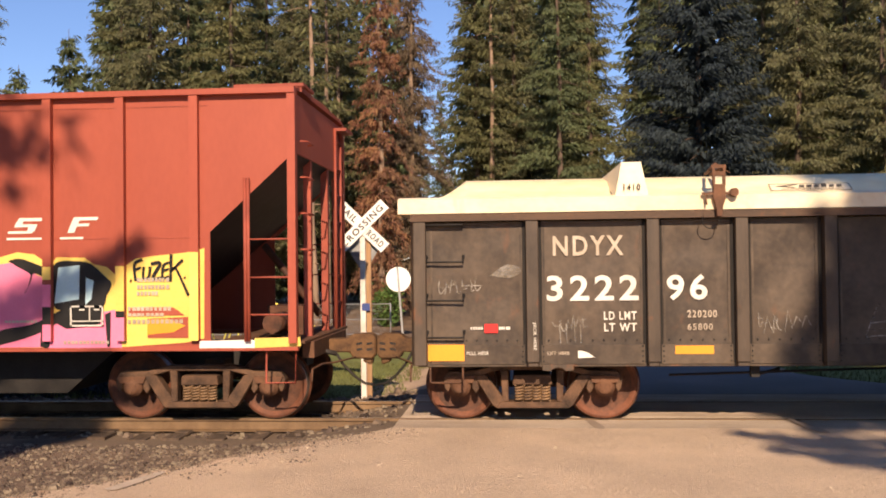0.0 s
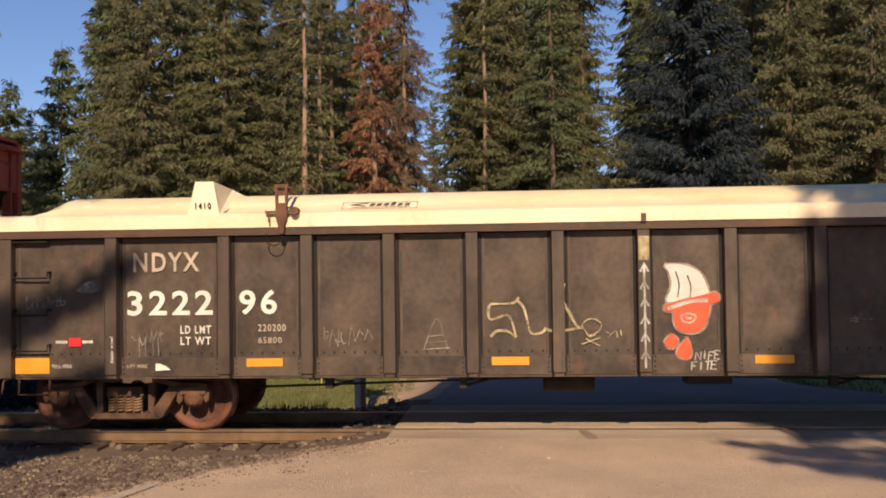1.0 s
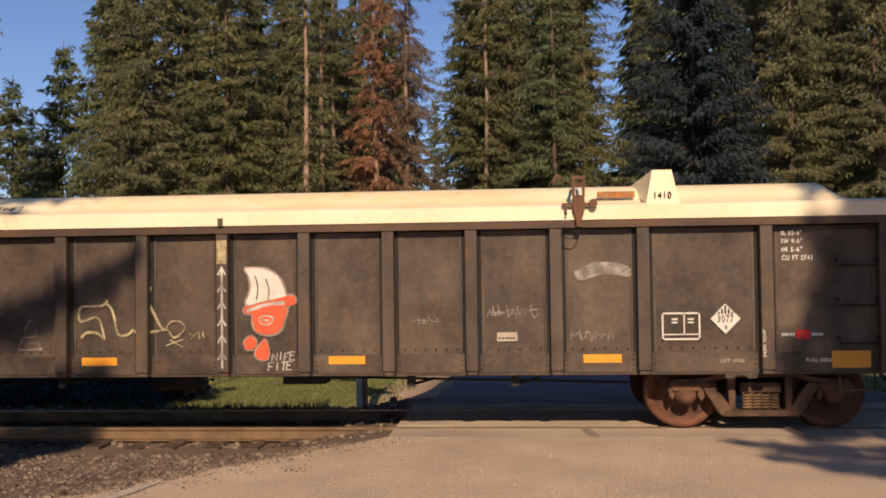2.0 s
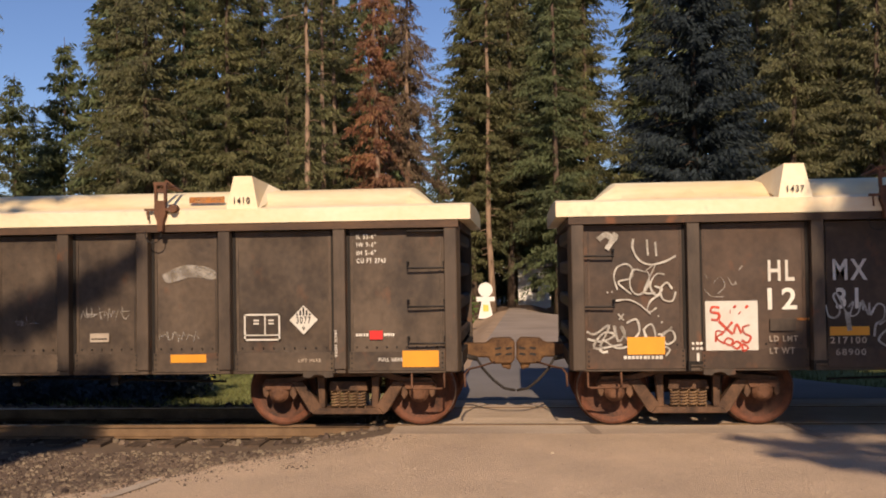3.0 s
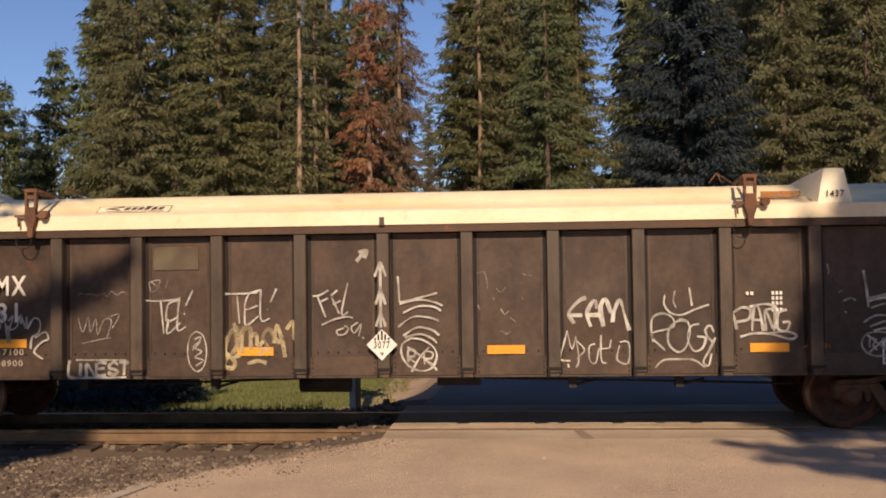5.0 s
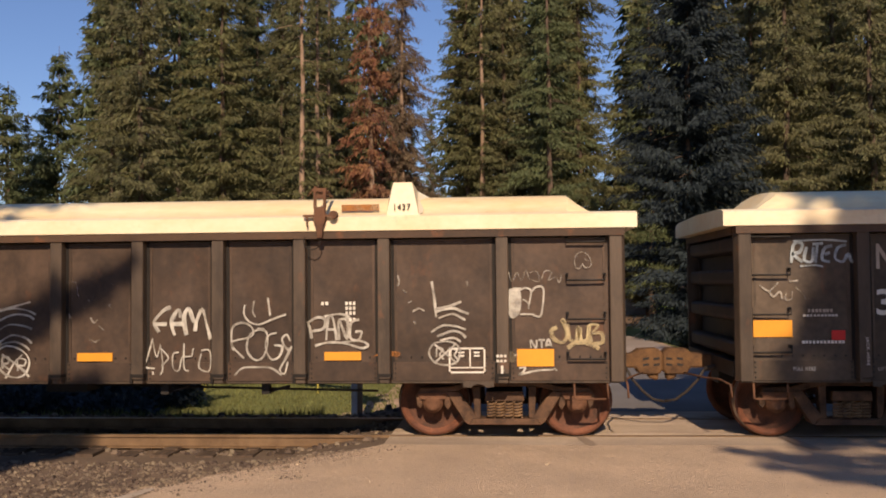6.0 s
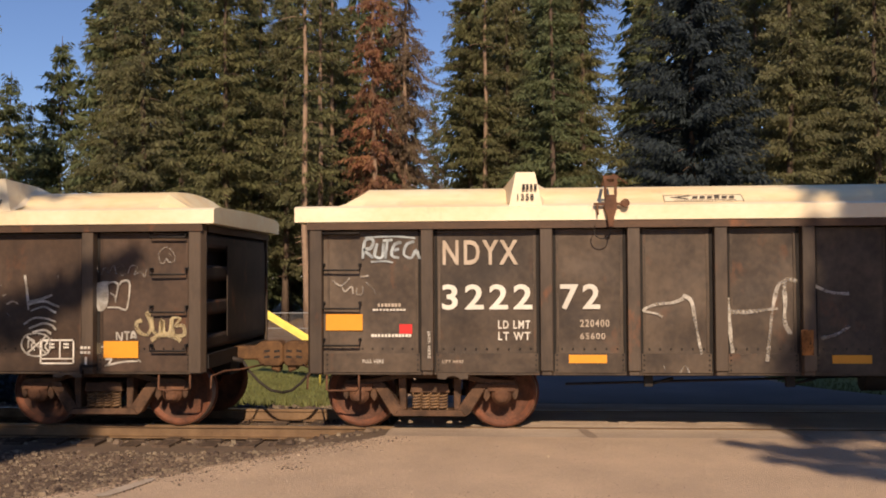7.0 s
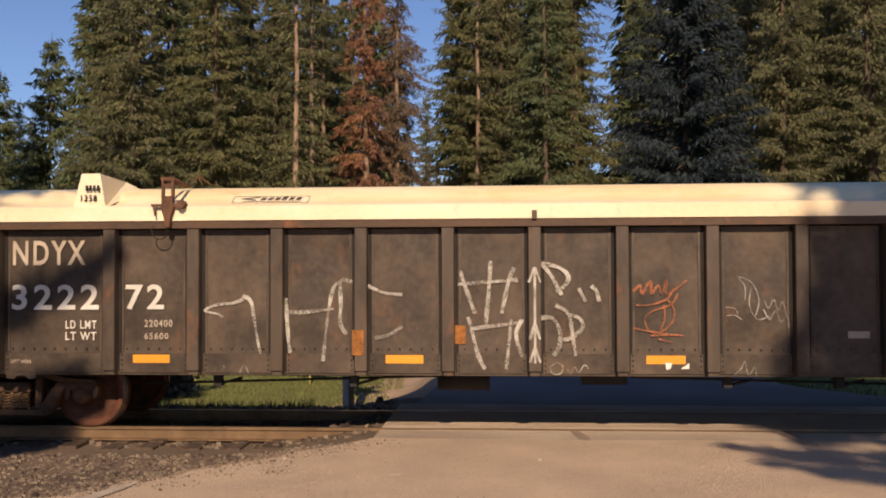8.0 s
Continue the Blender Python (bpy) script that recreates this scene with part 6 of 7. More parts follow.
part("end_plate", bm, M["endpaint"], cb, "flat brown steel plate on the car end")
graffiti(ca, M["faint"], "pale dusty scuffs", lambda bm: (blob(bm, [(4.32, 1.98), (4.6, 2.10), (4.95, 2.06), (5.0, 1.92), (4.7, 1.95), (4.4, 1.88)], YP + 0.003), blob(bm, [(-7.1, 1.85), (-6.9, 1.98), (-6.72, 1.92), (-6.85, 1.82)], YP + 0.003)))
plate("paint_patch", -2.17, 0.99, -2.03, 1.29, -FACE - 0.001, M["rustorange"], cc, "orange painted patch on a rib")
plate("paint_patch", -1.02, 1.12, -0.82, 1.34, YP, M["rustorange"], cc, "orange painted patch")
graffiti(cc, M["white"], "white paint chips", lambda bm: (blob(bm, [(1.54, 0.90), (1.62, 0.90), (1.60, 0.83), (1.55, 0.82)], YP - 0.010, False), blob(bm, [(1.72, 0.83), (1.82, 0.83), (1.82, 0.90)], YP - 0.010, False)))

seat_marks(cc)


def letters_c(bm):
    y = YP - 0.006
    # puffed letters
    for pts in (
        [(-7.39, 2.16), (-7.36, 2.38), (-7.26, 2.39), (-7.29, 2.29), (-7.37, 2.27), (-7.26, 2.17)],
        [(-7.21, 2.35), (-7.24, 2.2), (-7.15, 2.18), (-7.13, 2.35)],
        [(-7.08, 2.4), (-7.11, 2.16)],
        [(-7.14, 2.38), (-7.02, 2.39)],
        [(-6.91, 2.36), (-7.0, 2.33), (-7.03, 2.2), (-6.94, 2.17)],
        [(-7.0, 2.26), (-6.94, 2.28)],
        [(-6.75, 2.37), (-6.85, 2.33), (-6.88, 2.21), (-6.79, 2.17), (-6.73, 2.26), (-6.69, 2.17), (-6.64, 2.19)],
    ):
        stroke(bm, pts, 0.036, y)
    # dust around
    for pts in (
        [(-7.36, 2.42), (-7.15, 2.43), (-6.95, 2.43), (-6.74, 2.41)],
        [(-7.29, 2.12), (-7.11, 2.13), (-7.02, 2.11)],
    ):
        stroke(bm, pts, 0.024, y)


def scrawl_c(bm):
    y = YP - 0.006
    # thin scrawl
    for pts in (
        [(-7.77, 1.9), (-7.66, 1.83), (-7.55, 1.93)],
        [(-7.66, 1.83), (-7.61, 1.76), (-7.53, 1.82), (-7.51, 1.73)],
        [(-7.46, 1.8), (-7.47, 1.73), (-7.4, 1.73), (-7.39, 1.82)],
        [(-7.42, 1.94), (-7.32, 1.95)],
        [(-7.35, 1.87), (-7.27, 1.8), (-7.24, 1.73)],
        [(-7.19, 1.73), (-7.18, 1.73)],
    ):
        stroke(bm, pts, 0.022, y)


graffiti(cc, M["worn"], "large faded white tags", tags_c)
graffiti(cc, M["spray"], "white painted arrow on the middle rib", lambda bm: rib_arrow(bm, 0.0, 0.90, 2.02))
graffiti(cc, M["faint"], "faint chalk scribbles", faint_c)
graffiti(cc, M["redfaded"], "orange scribbled tag", orange_c)
graffiti(cc, M["bluewhite"], "pale puffed spray tag", letters_c)
graffiti(cc, M["faint"], "thin white scrawl", scrawl_c)


# hopper
def hopper(x):
    car = thing("hopper_car", "oxide red hopper car with pink and yellow graffiti", "freight car", "cars of the train")
    H, S = 7.5, 1.56
    for s in (-1, 1):
        bm = bmesh.new()
        zb = 1.02
        prism(bm, [(-H + 1.10, zb), (H - 1.10, zb), (H - 1.10, 2.43), (H - 0.06, 3.38), (H - 0.06, 4.13), (-H + 0.06, 4.13), (-H + 0.06, 3.38), (-H + 1.10, 2.43)], s * (S - 0.02), s * S)
        part("side_sheet", bm, M["redcar"], car, "faded oxide red side sheet")
        for z in (2.36, 4.00):
            bm = bmesh.new()
            box(bm, -H + 1.12, H - 1.12, s * S, s * (S + 0.006), z, z + 0.012)
            part("seam", bm, M["redframe"], car)
        bm = bmesh.new()
        box(bm, -H, H, s * (S - 0.05), s * (S + 0.10), 4.13, 4.20)
        part("top_chord", bm, M["redcar"], car, bevel=0.01)
        bm = bmesh.new()
        box(bm, -H, H, s * (S - 0.10), s * (S + 0.003), 0.955, 1.02)
        part("side_sill", bm, M["redcar"], car, bevel=0.01)
        bm = bmesh.new()
        box(bm, -0.055, 0.055, s * S, s * (S + 0.085), 1.09, 4.13)
        rib = finish(bm, "rib", M["redcar"], 0.008)
        for k in range(14):
            put("rib", rib, car, at=pose(H - 1.28 - 0.945 * k, 0, 0))
        for d in (-1, 1):
            bm = bmesh.new()
            box(bm, d * (H - 0.10), d * H, s * (S - 0.04), s * (S + 0.08), 1.05, 4.13)
            part("corner_post", bm, M["redcar"], car, bevel=0.008)
            bm = bmesh.new()
            for xx in (H - 0.64, H - 0.60):
                tube(bm, [(d * xx, s * (S + 0.05), 1.07), (d * xx, s * (S + 0.05), 3.09)], 0.022, 6)
            for z in (1.40, 1.86, 2.33):
                tube(bm, [(d * (H - 0.62), s * (S + 0.05), z), (d * (H - 0.05), s * (S + 0.05), z)], 0.012, 6)
            part("ladder", bm, M["redframe"], car, "red side ladder")
    for d in (-1, 1):
        # slope sheet: deep shade of the end recess is put into its black
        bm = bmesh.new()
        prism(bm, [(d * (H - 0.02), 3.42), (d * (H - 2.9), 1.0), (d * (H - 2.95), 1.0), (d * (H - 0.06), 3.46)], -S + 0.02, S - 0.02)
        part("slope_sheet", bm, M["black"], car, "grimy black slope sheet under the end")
        bm = bmesh.new()
        box(bm, d * (H - 0.06), d * (H - 0.02), -S + 0.02, S - 0.02, 3.40, 4.14)
        part("end_sheet", bm, M["redcar"], car)
        bm = bmesh.new()
        box(bm, d * (H - 1.1), d * (H + 0.06), -1.45, 1.45, 1.03, 1.06)
        box(bm, d * (H - 0.05), d * (H + 0.10), -1.1, 1.1, 0.82, 1.03)
        part("end_platform", bm, M["rust"], car, "rusty red end platform")
        for y in (-0.55, 0.55, 1.35):
            bm = bmesh.new()
            box(bm, d * (H - 0.14), d * (H - 0.04), y - 0.05, y + 0.05, 1.06, 3.75 if y < 1 else 4.0)
            part("end_post", bm, M["redframe"], car)
        bm = bmesh.new()
        for y in (0.90, 1.30):
            tube(bm, [(d * (H + 0.0), y, 1.06), (d * (H + 0.0), y, 4.05)], 0.022, 6)
        for k in range(7):
            tube(bm, [(d * H, 0.90, 1.45 + 0.4 * k), (d * H, 1.30, 1.45 + 0.4 * k)], 0.012, 6)
        part("end_ladder", bm, M["redframe"], car, "red end ladder")
        for k in range(4):
            bm = bmesh.new()
            tube(bm, [(d * (H + 0.02), -1.45, 2.2 + 0.45 * k), (d * (H + 0.10), -1.40, 2.2 + 0.45 * k), (d * (H + 0.10), -1.05, 2.2 + 0.45 * k), (d * (H + 0.02), -1.0, 2.2 + 0.45 * k)], 0.012, 5)
            part("grab_iron", bm, M["redframe"], car)
        # brake gear: darker brown, again for the recess's shade
        bm = bmesh.new()
        tube(bm, [(d * (H - 0.1), 0.2, 1.3), (d * (H - 0.9), 0.2, 2.3)], 0.05, 8)
        box(bm, d * (H - 0.75), d * (H - 0.25), -0.2, 0.45, 1.06, 1.45)
        tube(bm, [(d * (H - 0.5), -0.9, 1.25), (d * (H - 0.5), -0.3, 1.25)], 0.13, 12)
        part("brake_gear", bm, M["grease"], car)
        bm = bmesh.new()
        box(bm, d * (H - 0.85), d * (H + 0.05), -1.35, -0.75, 4.26, 4.30)
        for xx in (H - 0.8, H - 0.4, H):
            box(bm, d * xx - 0.02, d * xx + 0.02, -1.33, -0.77, 4.19, 4.262)
        part("running_board", bm, M["redframe"], car)
        bm = bmesh.new()
        box(bm, d * (H - 0.02), d * (H + 0.16), 0.95, 1.50, 4.02, 4.06)
        part("brake_step", bm, M["redframe"], car)
        coupler(car, d * (H + 0.10), d)
        truck(car, d * 6.10)
        bm = bmesh.new()
        tube(bm, [(d * (H - 0.42), -1.46, 0.98), (d * (H - 0.42), -1.50, 0.55), (d * (H - 0.05), -1.50, 0.55), (d * (H - 0.05), -1.46, 0.98)], 0.014, 6)
        part("sill_step", bm, M["redframe"], car)
    bm = bmesh.new()
    prism(bm, [(-S, 4.19), (-S + 0.1, 4.23), (0, 4.27), (S - 0.1, 4.23), (S, 4.19)], -H, H, 0, "x")
    part("roof", bm, M["redcar"], car)
    bm = bmesh.new()
    box(bm, -H + 0.2, H - 0.2, -0.2, 0.2, 0.62, 0.96)
    for c in (-3.35, 0, 3.35):
        prism(bm, [(c - 1.65, 1.02), (c - 0.85, 0.34), (c + 0.85, 0.34), (c + 1.65, 1.02)], -0.85, 0.85)
    part("underframe", bm, M["black"], car, "black hopper bays and centre sill")
    TRAIN.append((car, x))
    return car


HC = -10.27
ch = hopper(HC + 0.10)
YH = -1.56 - 0.006


def hop(pts):
    """Outline given along the track at the start, moved into the car's space."""
    return [(a - HC, b) for a, b in pts]


def hopper_art(mat, label, shapes, y, curved=True, lines=()):
    for s in shapes:
        blob((ch, mat, label), hop(s), y, curved)
    for s, w in lines:
        stroke((ch, mat, label), hop(s), w, y, curved)
hopper_art(M["yellow"], "yellow spray halo", [[(-6.89, 1.01), (-6.89, 2.16), (-6.59, 2.15), (-6.36, 2.21), (-6.14, 2.18), (-6.03, 2.11), (-5.93, 2.04), (-5.85, 2.14), (-5.48, 2.13), (-5.37, 2.05), (-5.19, 2.01), (-5.08, 1.91), (-5.01, 1.68), (-4.94, 2.03), (-4.82, 2.11), (-4.6, 2.14), (-4.38, 2.16), (-4.17, 2.18), (-3.94, 2.23), (-3.95, 1.11), (-4.18, 1.06), (-5.12, 1.0)]], YH, False)
hopper_art(M["pink"], "pink graffiti letters", [[(-6.89, 1.01), (-6.89, 2.05), (-6.59, 2.06), (-6.44, 2.08), (-6.25, 1.99), (-5.91, 1.83), (-5.86, 1.65), (-6.03, 1.43), (-6.01, 1.19), (-6.0, 1.01)], [(-5.97, 1.0), (-5.97, 1.23), (-5.79, 1.39), (-5.41, 1.42), (-5.01, 1.49), (-5.0, 1.0)]], YH - 0.004, False)
hopper_art(M["ink"], "black graffiti outline", [[(-6.48, 2.1), (-6.33, 2.13), (-6.14, 2.07), (-5.88, 1.95), (-5.91, 1.84), (-6.14, 1.94), (-6.22, 1.76), (-6.26, 1.7), (-6.17, 1.9), (-6.36, 2.03)], [(-5.89, 2.03), (-5.79, 2.09), (-5.48, 2.08), (-5.35, 2.02), (-5.22, 1.9), (-5.13, 1.8), (-5.19, 1.66), (-5.28, 1.49), (-5.7, 1.48), (-5.88, 1.54)], [(-6.67, 1.02), (-6.59, 1.22), (-6.17, 1.3), (-5.8, 1.47), (-5.6, 1.53), (-5.76, 1.36), (-6.15, 1.16)], [(-6.06, 1.02), (-6.04, 1.24), (-5.94, 1.27), (-5.94, 1.02)]], YH - 0.008, True)
hopper_art(M["ink"], "black graffiti fill", [[(-5.87, 1.57), (-5.25, 1.54), (-5.28, 1.3), (-5.48, 1.26), (-5.72, 1.24), (-5.85, 1.31), (-5.76, 1.43)], [(-5.22, 1.42), (-5.14, 1.45), (-5.15, 1.01), (-5.19, 1.01)]], YH - 0.009, False)
hopper_art(M["sky"], "pale blue graffiti highlight", [[(-5.82, 2.01), (-5.54, 2.04), (-5.55, 1.61), (-5.87, 1.56)], [(-5.46, 1.88), (-5.36, 1.84), (-5.39, 1.61), (-5.47, 1.54)]], YH - 0.012, False)
hopper_art(M["redcar"], "bare red patches between the graffiti", [[(-4.67, 1.36), (-4.15, 1.38), (-4.15, 1.12), (-4.67, 1.12)], [(-4.91, 1.50), (-4.34, 1.50), (-4.19, 1.40), (-4.91, 1.40)]], YH - 0.010, False, [])
hopper_art(M["yellow"], "yellow spray on the sill", [[(-3.31, 1.11), (-2.74, 1.12), (-2.73, 1.01), (-3.31, 0.99)]], YH - 0.004, False, [])
hopper_art(M["signwhite"], "white spray on the sill", [[(-4.01, 1.08), (-3.31, 1.09), (-3.31, 0.99), (-4.01, 0.99)]], YH - 0.005, False, [])
hopper_art(M["orange"], "orange brushed patch", [[(-4.67, 1.35), (-4.41, 1.36), (-4.18, 1.27), (-4.34, 1.19), (-4.67, 1.16)]], YH - 0.013, False, [])
hopper_art(M["ink"], "black spray tag", [], YH - 0.013, True, [([(-4.73, 2.1), (-4.83, 2.04), (-4.82, 1.83)], 0.04), ([(-4.84, 1.96), (-4.75, 2.0)], 0.04), ([(-4.71, 2.01), (-4.72, 1.87), (-4.65, 1.88), (-4.63, 2.01)], 0.04), ([(-4.62, 2.04), (-4.5, 2.05), (-4.6, 1.86), (-4.47, 1.88)], 0.04), ([(-4.38, 2.06), (-4.46, 2.02), (-4.47, 1.87), (-4.39, 1.89)], 0.04), ([(-4.47, 1.95), (-4.39, 1.98)], 0.04), ([(-4.36, 2.16), (-4.37, 1.82)], 0.04), ([(-4.21, 2.09), (-4.36, 1.95), (-4.3, 1.98), (-4.14, 1.64)], 0.04), ([(-4.89, 1.84), (-4.87, 1.83)], 0.04), ([(-4.2, 1.87), (-4.18, 1.86)], 0.04)])
for x0, z0, x1, z1, n in ((-4.80, 1.82, -4.38, 1.87, 9), (-4.80, 1.73, -4.38, 1.78, 9), (-4.80, 1.65, -4.52, 1.70, 6), (-4.92, 1.46, -4.35, 1.51, 10), (-4.92, 1.39, -4.45, 1.43, 8), (-4.92, 1.30, -4.20, 1.35, 12), (-5.75, 1.05, -5.15, 1.09, 12), (-6.52, 1.32, -6.08, 1.35, 9)):
    bars(x0 - HC, z0, x1 - HC, z1, n, YH - 0.015, M["dull"], ch)
for rx, spots in ((6.22, (("yellow", 1.09, 2.18),)), (5.275, (("pink", 1.09, 1.38), ("ink", 1.38, 1.46), ("yellow", 1.46, 2.02))), (4.33, (("pink", 1.09, 1.30), ("ink", 1.30, 1.52), ("pink", 1.52, 1.80), ("yellow", 1.86, 2.02)))):
    for paint, z0, z1 in spots:
        plate("rib_paint", rx - 0.054, z0, rx + 0.054, z1, -1.646, M[paint], ch, paint.replace("ink", "black") + " spray paint over a rib", 0.002)
data_box(ch, -5.66 - HC, 1.27, -5.23 - HC, 1.53, M["white"])
for o in ch.children:
    if o.name.startswith("data_box"):
        o.location.y = -0.125
# the owner's mark: two plain slanted shapes, each over a pale line
for x0, cuts in ((-6.42, ((0.04, 0.36, 2.60, 2.64), (0.03, 0.12, 2.55, 2.60), (0.03, 0.32, 2.525, 2.56), (0.22, 0.32, 2.47, 2.525), (-0.02, 0.30, 2.445, 2.475))), (-5.72, ((0.06, 0.38, 2.60, 2.64), (0.06, 0.15, 2.445, 2.60), (0.06, 0.30, 2.525, 2.56)))):
    bm = bmesh.new()
    a = x0 - HC - 0.02
    for k, (u0, u1, z0, z1) in enumerate(cuts):
        prism(bm, [(a + u0 + (z0 - 2.5) * 0.45, z0), (a + u1 + (z0 - 2.5) * 0.45, z0), (a + u1 + (z1 - 2.5) * 0.45, z1), (a + u0 + (z1 - 2.5) * 0.45, z1)], YH - 0.004 - 0.0006 * k, YH)
    box(bm, a - 0.06, a + (0.40 if x0 < -6 else 0.24), YH - 0.004, YH, 2.365, 2.392)
    part("logo_shape", bm, M["white"], ch, "pale slanted logo shape")


# ---- trees ----
def branch_sprays(r, height, radius, clear, droop, per_m, spray, ragged, bare, step, wide):
    """Needle sprays of a conifer, as (quads, 4, 3): whorls of drooping branches with side sprays."""
    quads = []
    z = clear
    while z < height * 0.985:
        u = (z - clear) / (height - clear)
        reach = radius * (1 - u) ** 0.75 * (0.55 + 0.45 * min(1, u * 6)) + 0.12
        for _ in range(r.randint(5, 7)):
            if r.rand() < bare:
                continue
            az = r.uniform(0, math.tau)
            L = reach * r.uniform(1 - ragged, 1.12)
            n = max(4, int(L * per_m))
            t = (np.arange(n) + r.uniform(0, 1, n)) / n
            t = t ** 0.85
            out = np.array((math.cos(az), math.sin(az), 0))
            side = np.array((-math.sin(az), math.cos(az), 0))
            sag = droop * r.uniform(0.55, 1.6)
            rise = 0.35 - 0.5 * sag + 0.4 * u
            base = np.outer(t * L, out) + np.outer(t * L * rise - sag * 0.55 * (t * L) ** 2 / max(reach, 0.6), (0, 0, 1)) + (0, 0, z + r.uniform(-0.35, 0.35))
            k = np.where(r.rand(n) < 0.5, -1.0, 1.0)
            fan = r.uniform(0.2, 1.2, n) * k
            d = np.cos(fan)[:, None] * out + np.sin(fan)[:, None] * side
            d[:, 2] += r.uniform(-2.4, 0.1, n) * (0.35 + droop)
            d /= np.linalg.norm(d, axis=1)[:, None]
            ln = spray * r.uniform(0.7, 1.9, n) * (1.2 - 0.5 * t)
            w = np.cross(d, r.normal(0, 1, (n, 3)))
            w /= np.linalg.norm(w, axis=1)[:, None]
            wd = ln * wide * r.uniform(0.07, 0.15, n)
            base += side * (k * np.abs(r.normal(0, 0.10, n)) * L * 0.5)[:, None] + r.normal(0, 0.05, (n, 3))
            a, c = base, base + d * ln[:, None]
            m = base + d * (ln * 0.45)[:, None]
            quads.append(np.stack((a, m + w * wd[:, None], c, m - w * wd[:, None]), 1))
        z += step * r.uniform(0.30, 0.50)
    return np.concatenate(quads)


def mesh_of_quads(name, q, mat):
    n = len(q)
    me = bpy.data.meshes.new(name)
    me.vertices.add(4 * n)
    me.vertices.foreach_set("co", q.reshape(-1))
    me.loops.add(4 * n)
    me.loops.foreach_set("vertex_index", np.arange(4 * n, dtype=np.int32))
    me.polygons.add(n)
    me.polygons.foreach_set("loop_start", np.arange(0, 4 * n, 4, dtype=np.int32))
    me.update(calc_edges=True)
    me.materials.append(mat)
    return me


def conifer(seed, height, radius, clear, mat, label, droop=0.5, per_m=66, spray=0.20, ragged=0.45, bare=0.05, trunk=0.2, lean=0.0, step=1.0, wide=1.0):
    r = np.random.RandomState(seed)
    tree = thing("conifer_tree", label, "tree", "trees behind the track")
    bm = bmesh.new()
    tube(bm, [(lean * k * k * 0.01 + 0.05 * r.normal(), 0.05 * r.normal(), height * k / 10) for k in range(11)], [trunk * (1.25 if k == 0 else 1 - 0.093 * k) for k in range(11)], 9)
    # dead limb stubs on the clear stem and limbs in the crown
    for _ in range(26):
        z = r.uniform(min(1.5, clear), height * 0.8)
        a = r.uniform(0, math.tau)
        L = radius * r.uniform(0.15, 0.5) if z > clear else r.uniform(0.2, 0.9)
        tube(bm, [(0, 0, z), (L * 0.5 * math.cos(a), L * 0.5 * math.sin(a), z + 0.02), (L * math.cos(a), L * math.sin(a), z - 0.12 * L)], [0.028, 0.02, 0.008], 4)
    part("trunk", bm, M["palebark"] if bare > 0.1 else M["bark"], tree)
    put("crown", mesh_of_quads("crown", branch_sprays(r, height, radius, clear, droop, per_m, spray, ragged, bare, step, wide), mat), tree)
    return tree


def plant(tree, x, y, turn, size=1.0, lift=None):
    z = ground_z(x, y) if lift is None else lift
    tree.matrix_basis = pose(x, y, z - 0.05, 0, 0, turn) @ Matrix.Scale(size, 4)
    return tree


def bough_pine():
    """A pine at the roadside with one long bough that rises over the road."""
    tree = conifer(31, 24, 3.8, 13.0, M["fir2"], "roadside pine with one long rising bough", 0.3, 30, 0.5, 0.3, 0.0, 0.22, step=0.8)
    r = np.random.RandomState(5)
    for root, tip, n in (((0.0, 0.0, 11.15), (4.65, 0.1, 13.42), 2200), ((0.0, 0.2, 9.9), (4.2, 0.1, 11.95), 2400), ((0.0, -0.2, 9.3), (3.8, 0.0, 11.4), 2400), ((0.0, 0.1, 8.6), (3.3, 0.2, 10.6), 1600)):
        bough(tree, r, np.array(root), np.array(tip), n, 0.36 if n == 2200 else 0.60)
    return tree


def bough(tree, r, root, tip, n, bulk):
    bm = bmesh.new()
    tube(bm, [tuple(root), tuple(root * 0.5 + tip * 0.5 + np.array((0, 0, -0.1))), tuple(tip)], [0.06, 0.04, 0.012], 6)
    part("limb", bm, M["bark"], tree)
    t = r.uniform(0.05, 1.0, n) ** 0.9
    thick = bulk * (1 - t) ** 0.55 + 0.03
    base = root + np.outer(t, tip - root) + r.normal(0, 0.5, (n, 3)) * np.stack((thick, thick, thick), 1) + np.outer(-0.05 * np.sin(t * math.pi * 3), (0, 0, 1))
    d = r.normal(0, 0.6, (n, 3)) + (tip - root) / 5
    d /= np.linalg.norm(d, axis=1)[:, None]
    w = np.cross(d, r.normal(0, 1, (n, 3)))
    w /= np.linalg.norm(w, axis=1)[:, None]
    ln = r.uniform(0.12, 0.26, n)[:, None]
    q = np.stack((base, base + d * ln * 0.5 + w * ln * 0.2, base + d * ln, base + d * ln * 0.5 - w * ln * 0.2), 1)
    put("bough", mesh_of_quads("bough", q, M["fir2"]), tree)


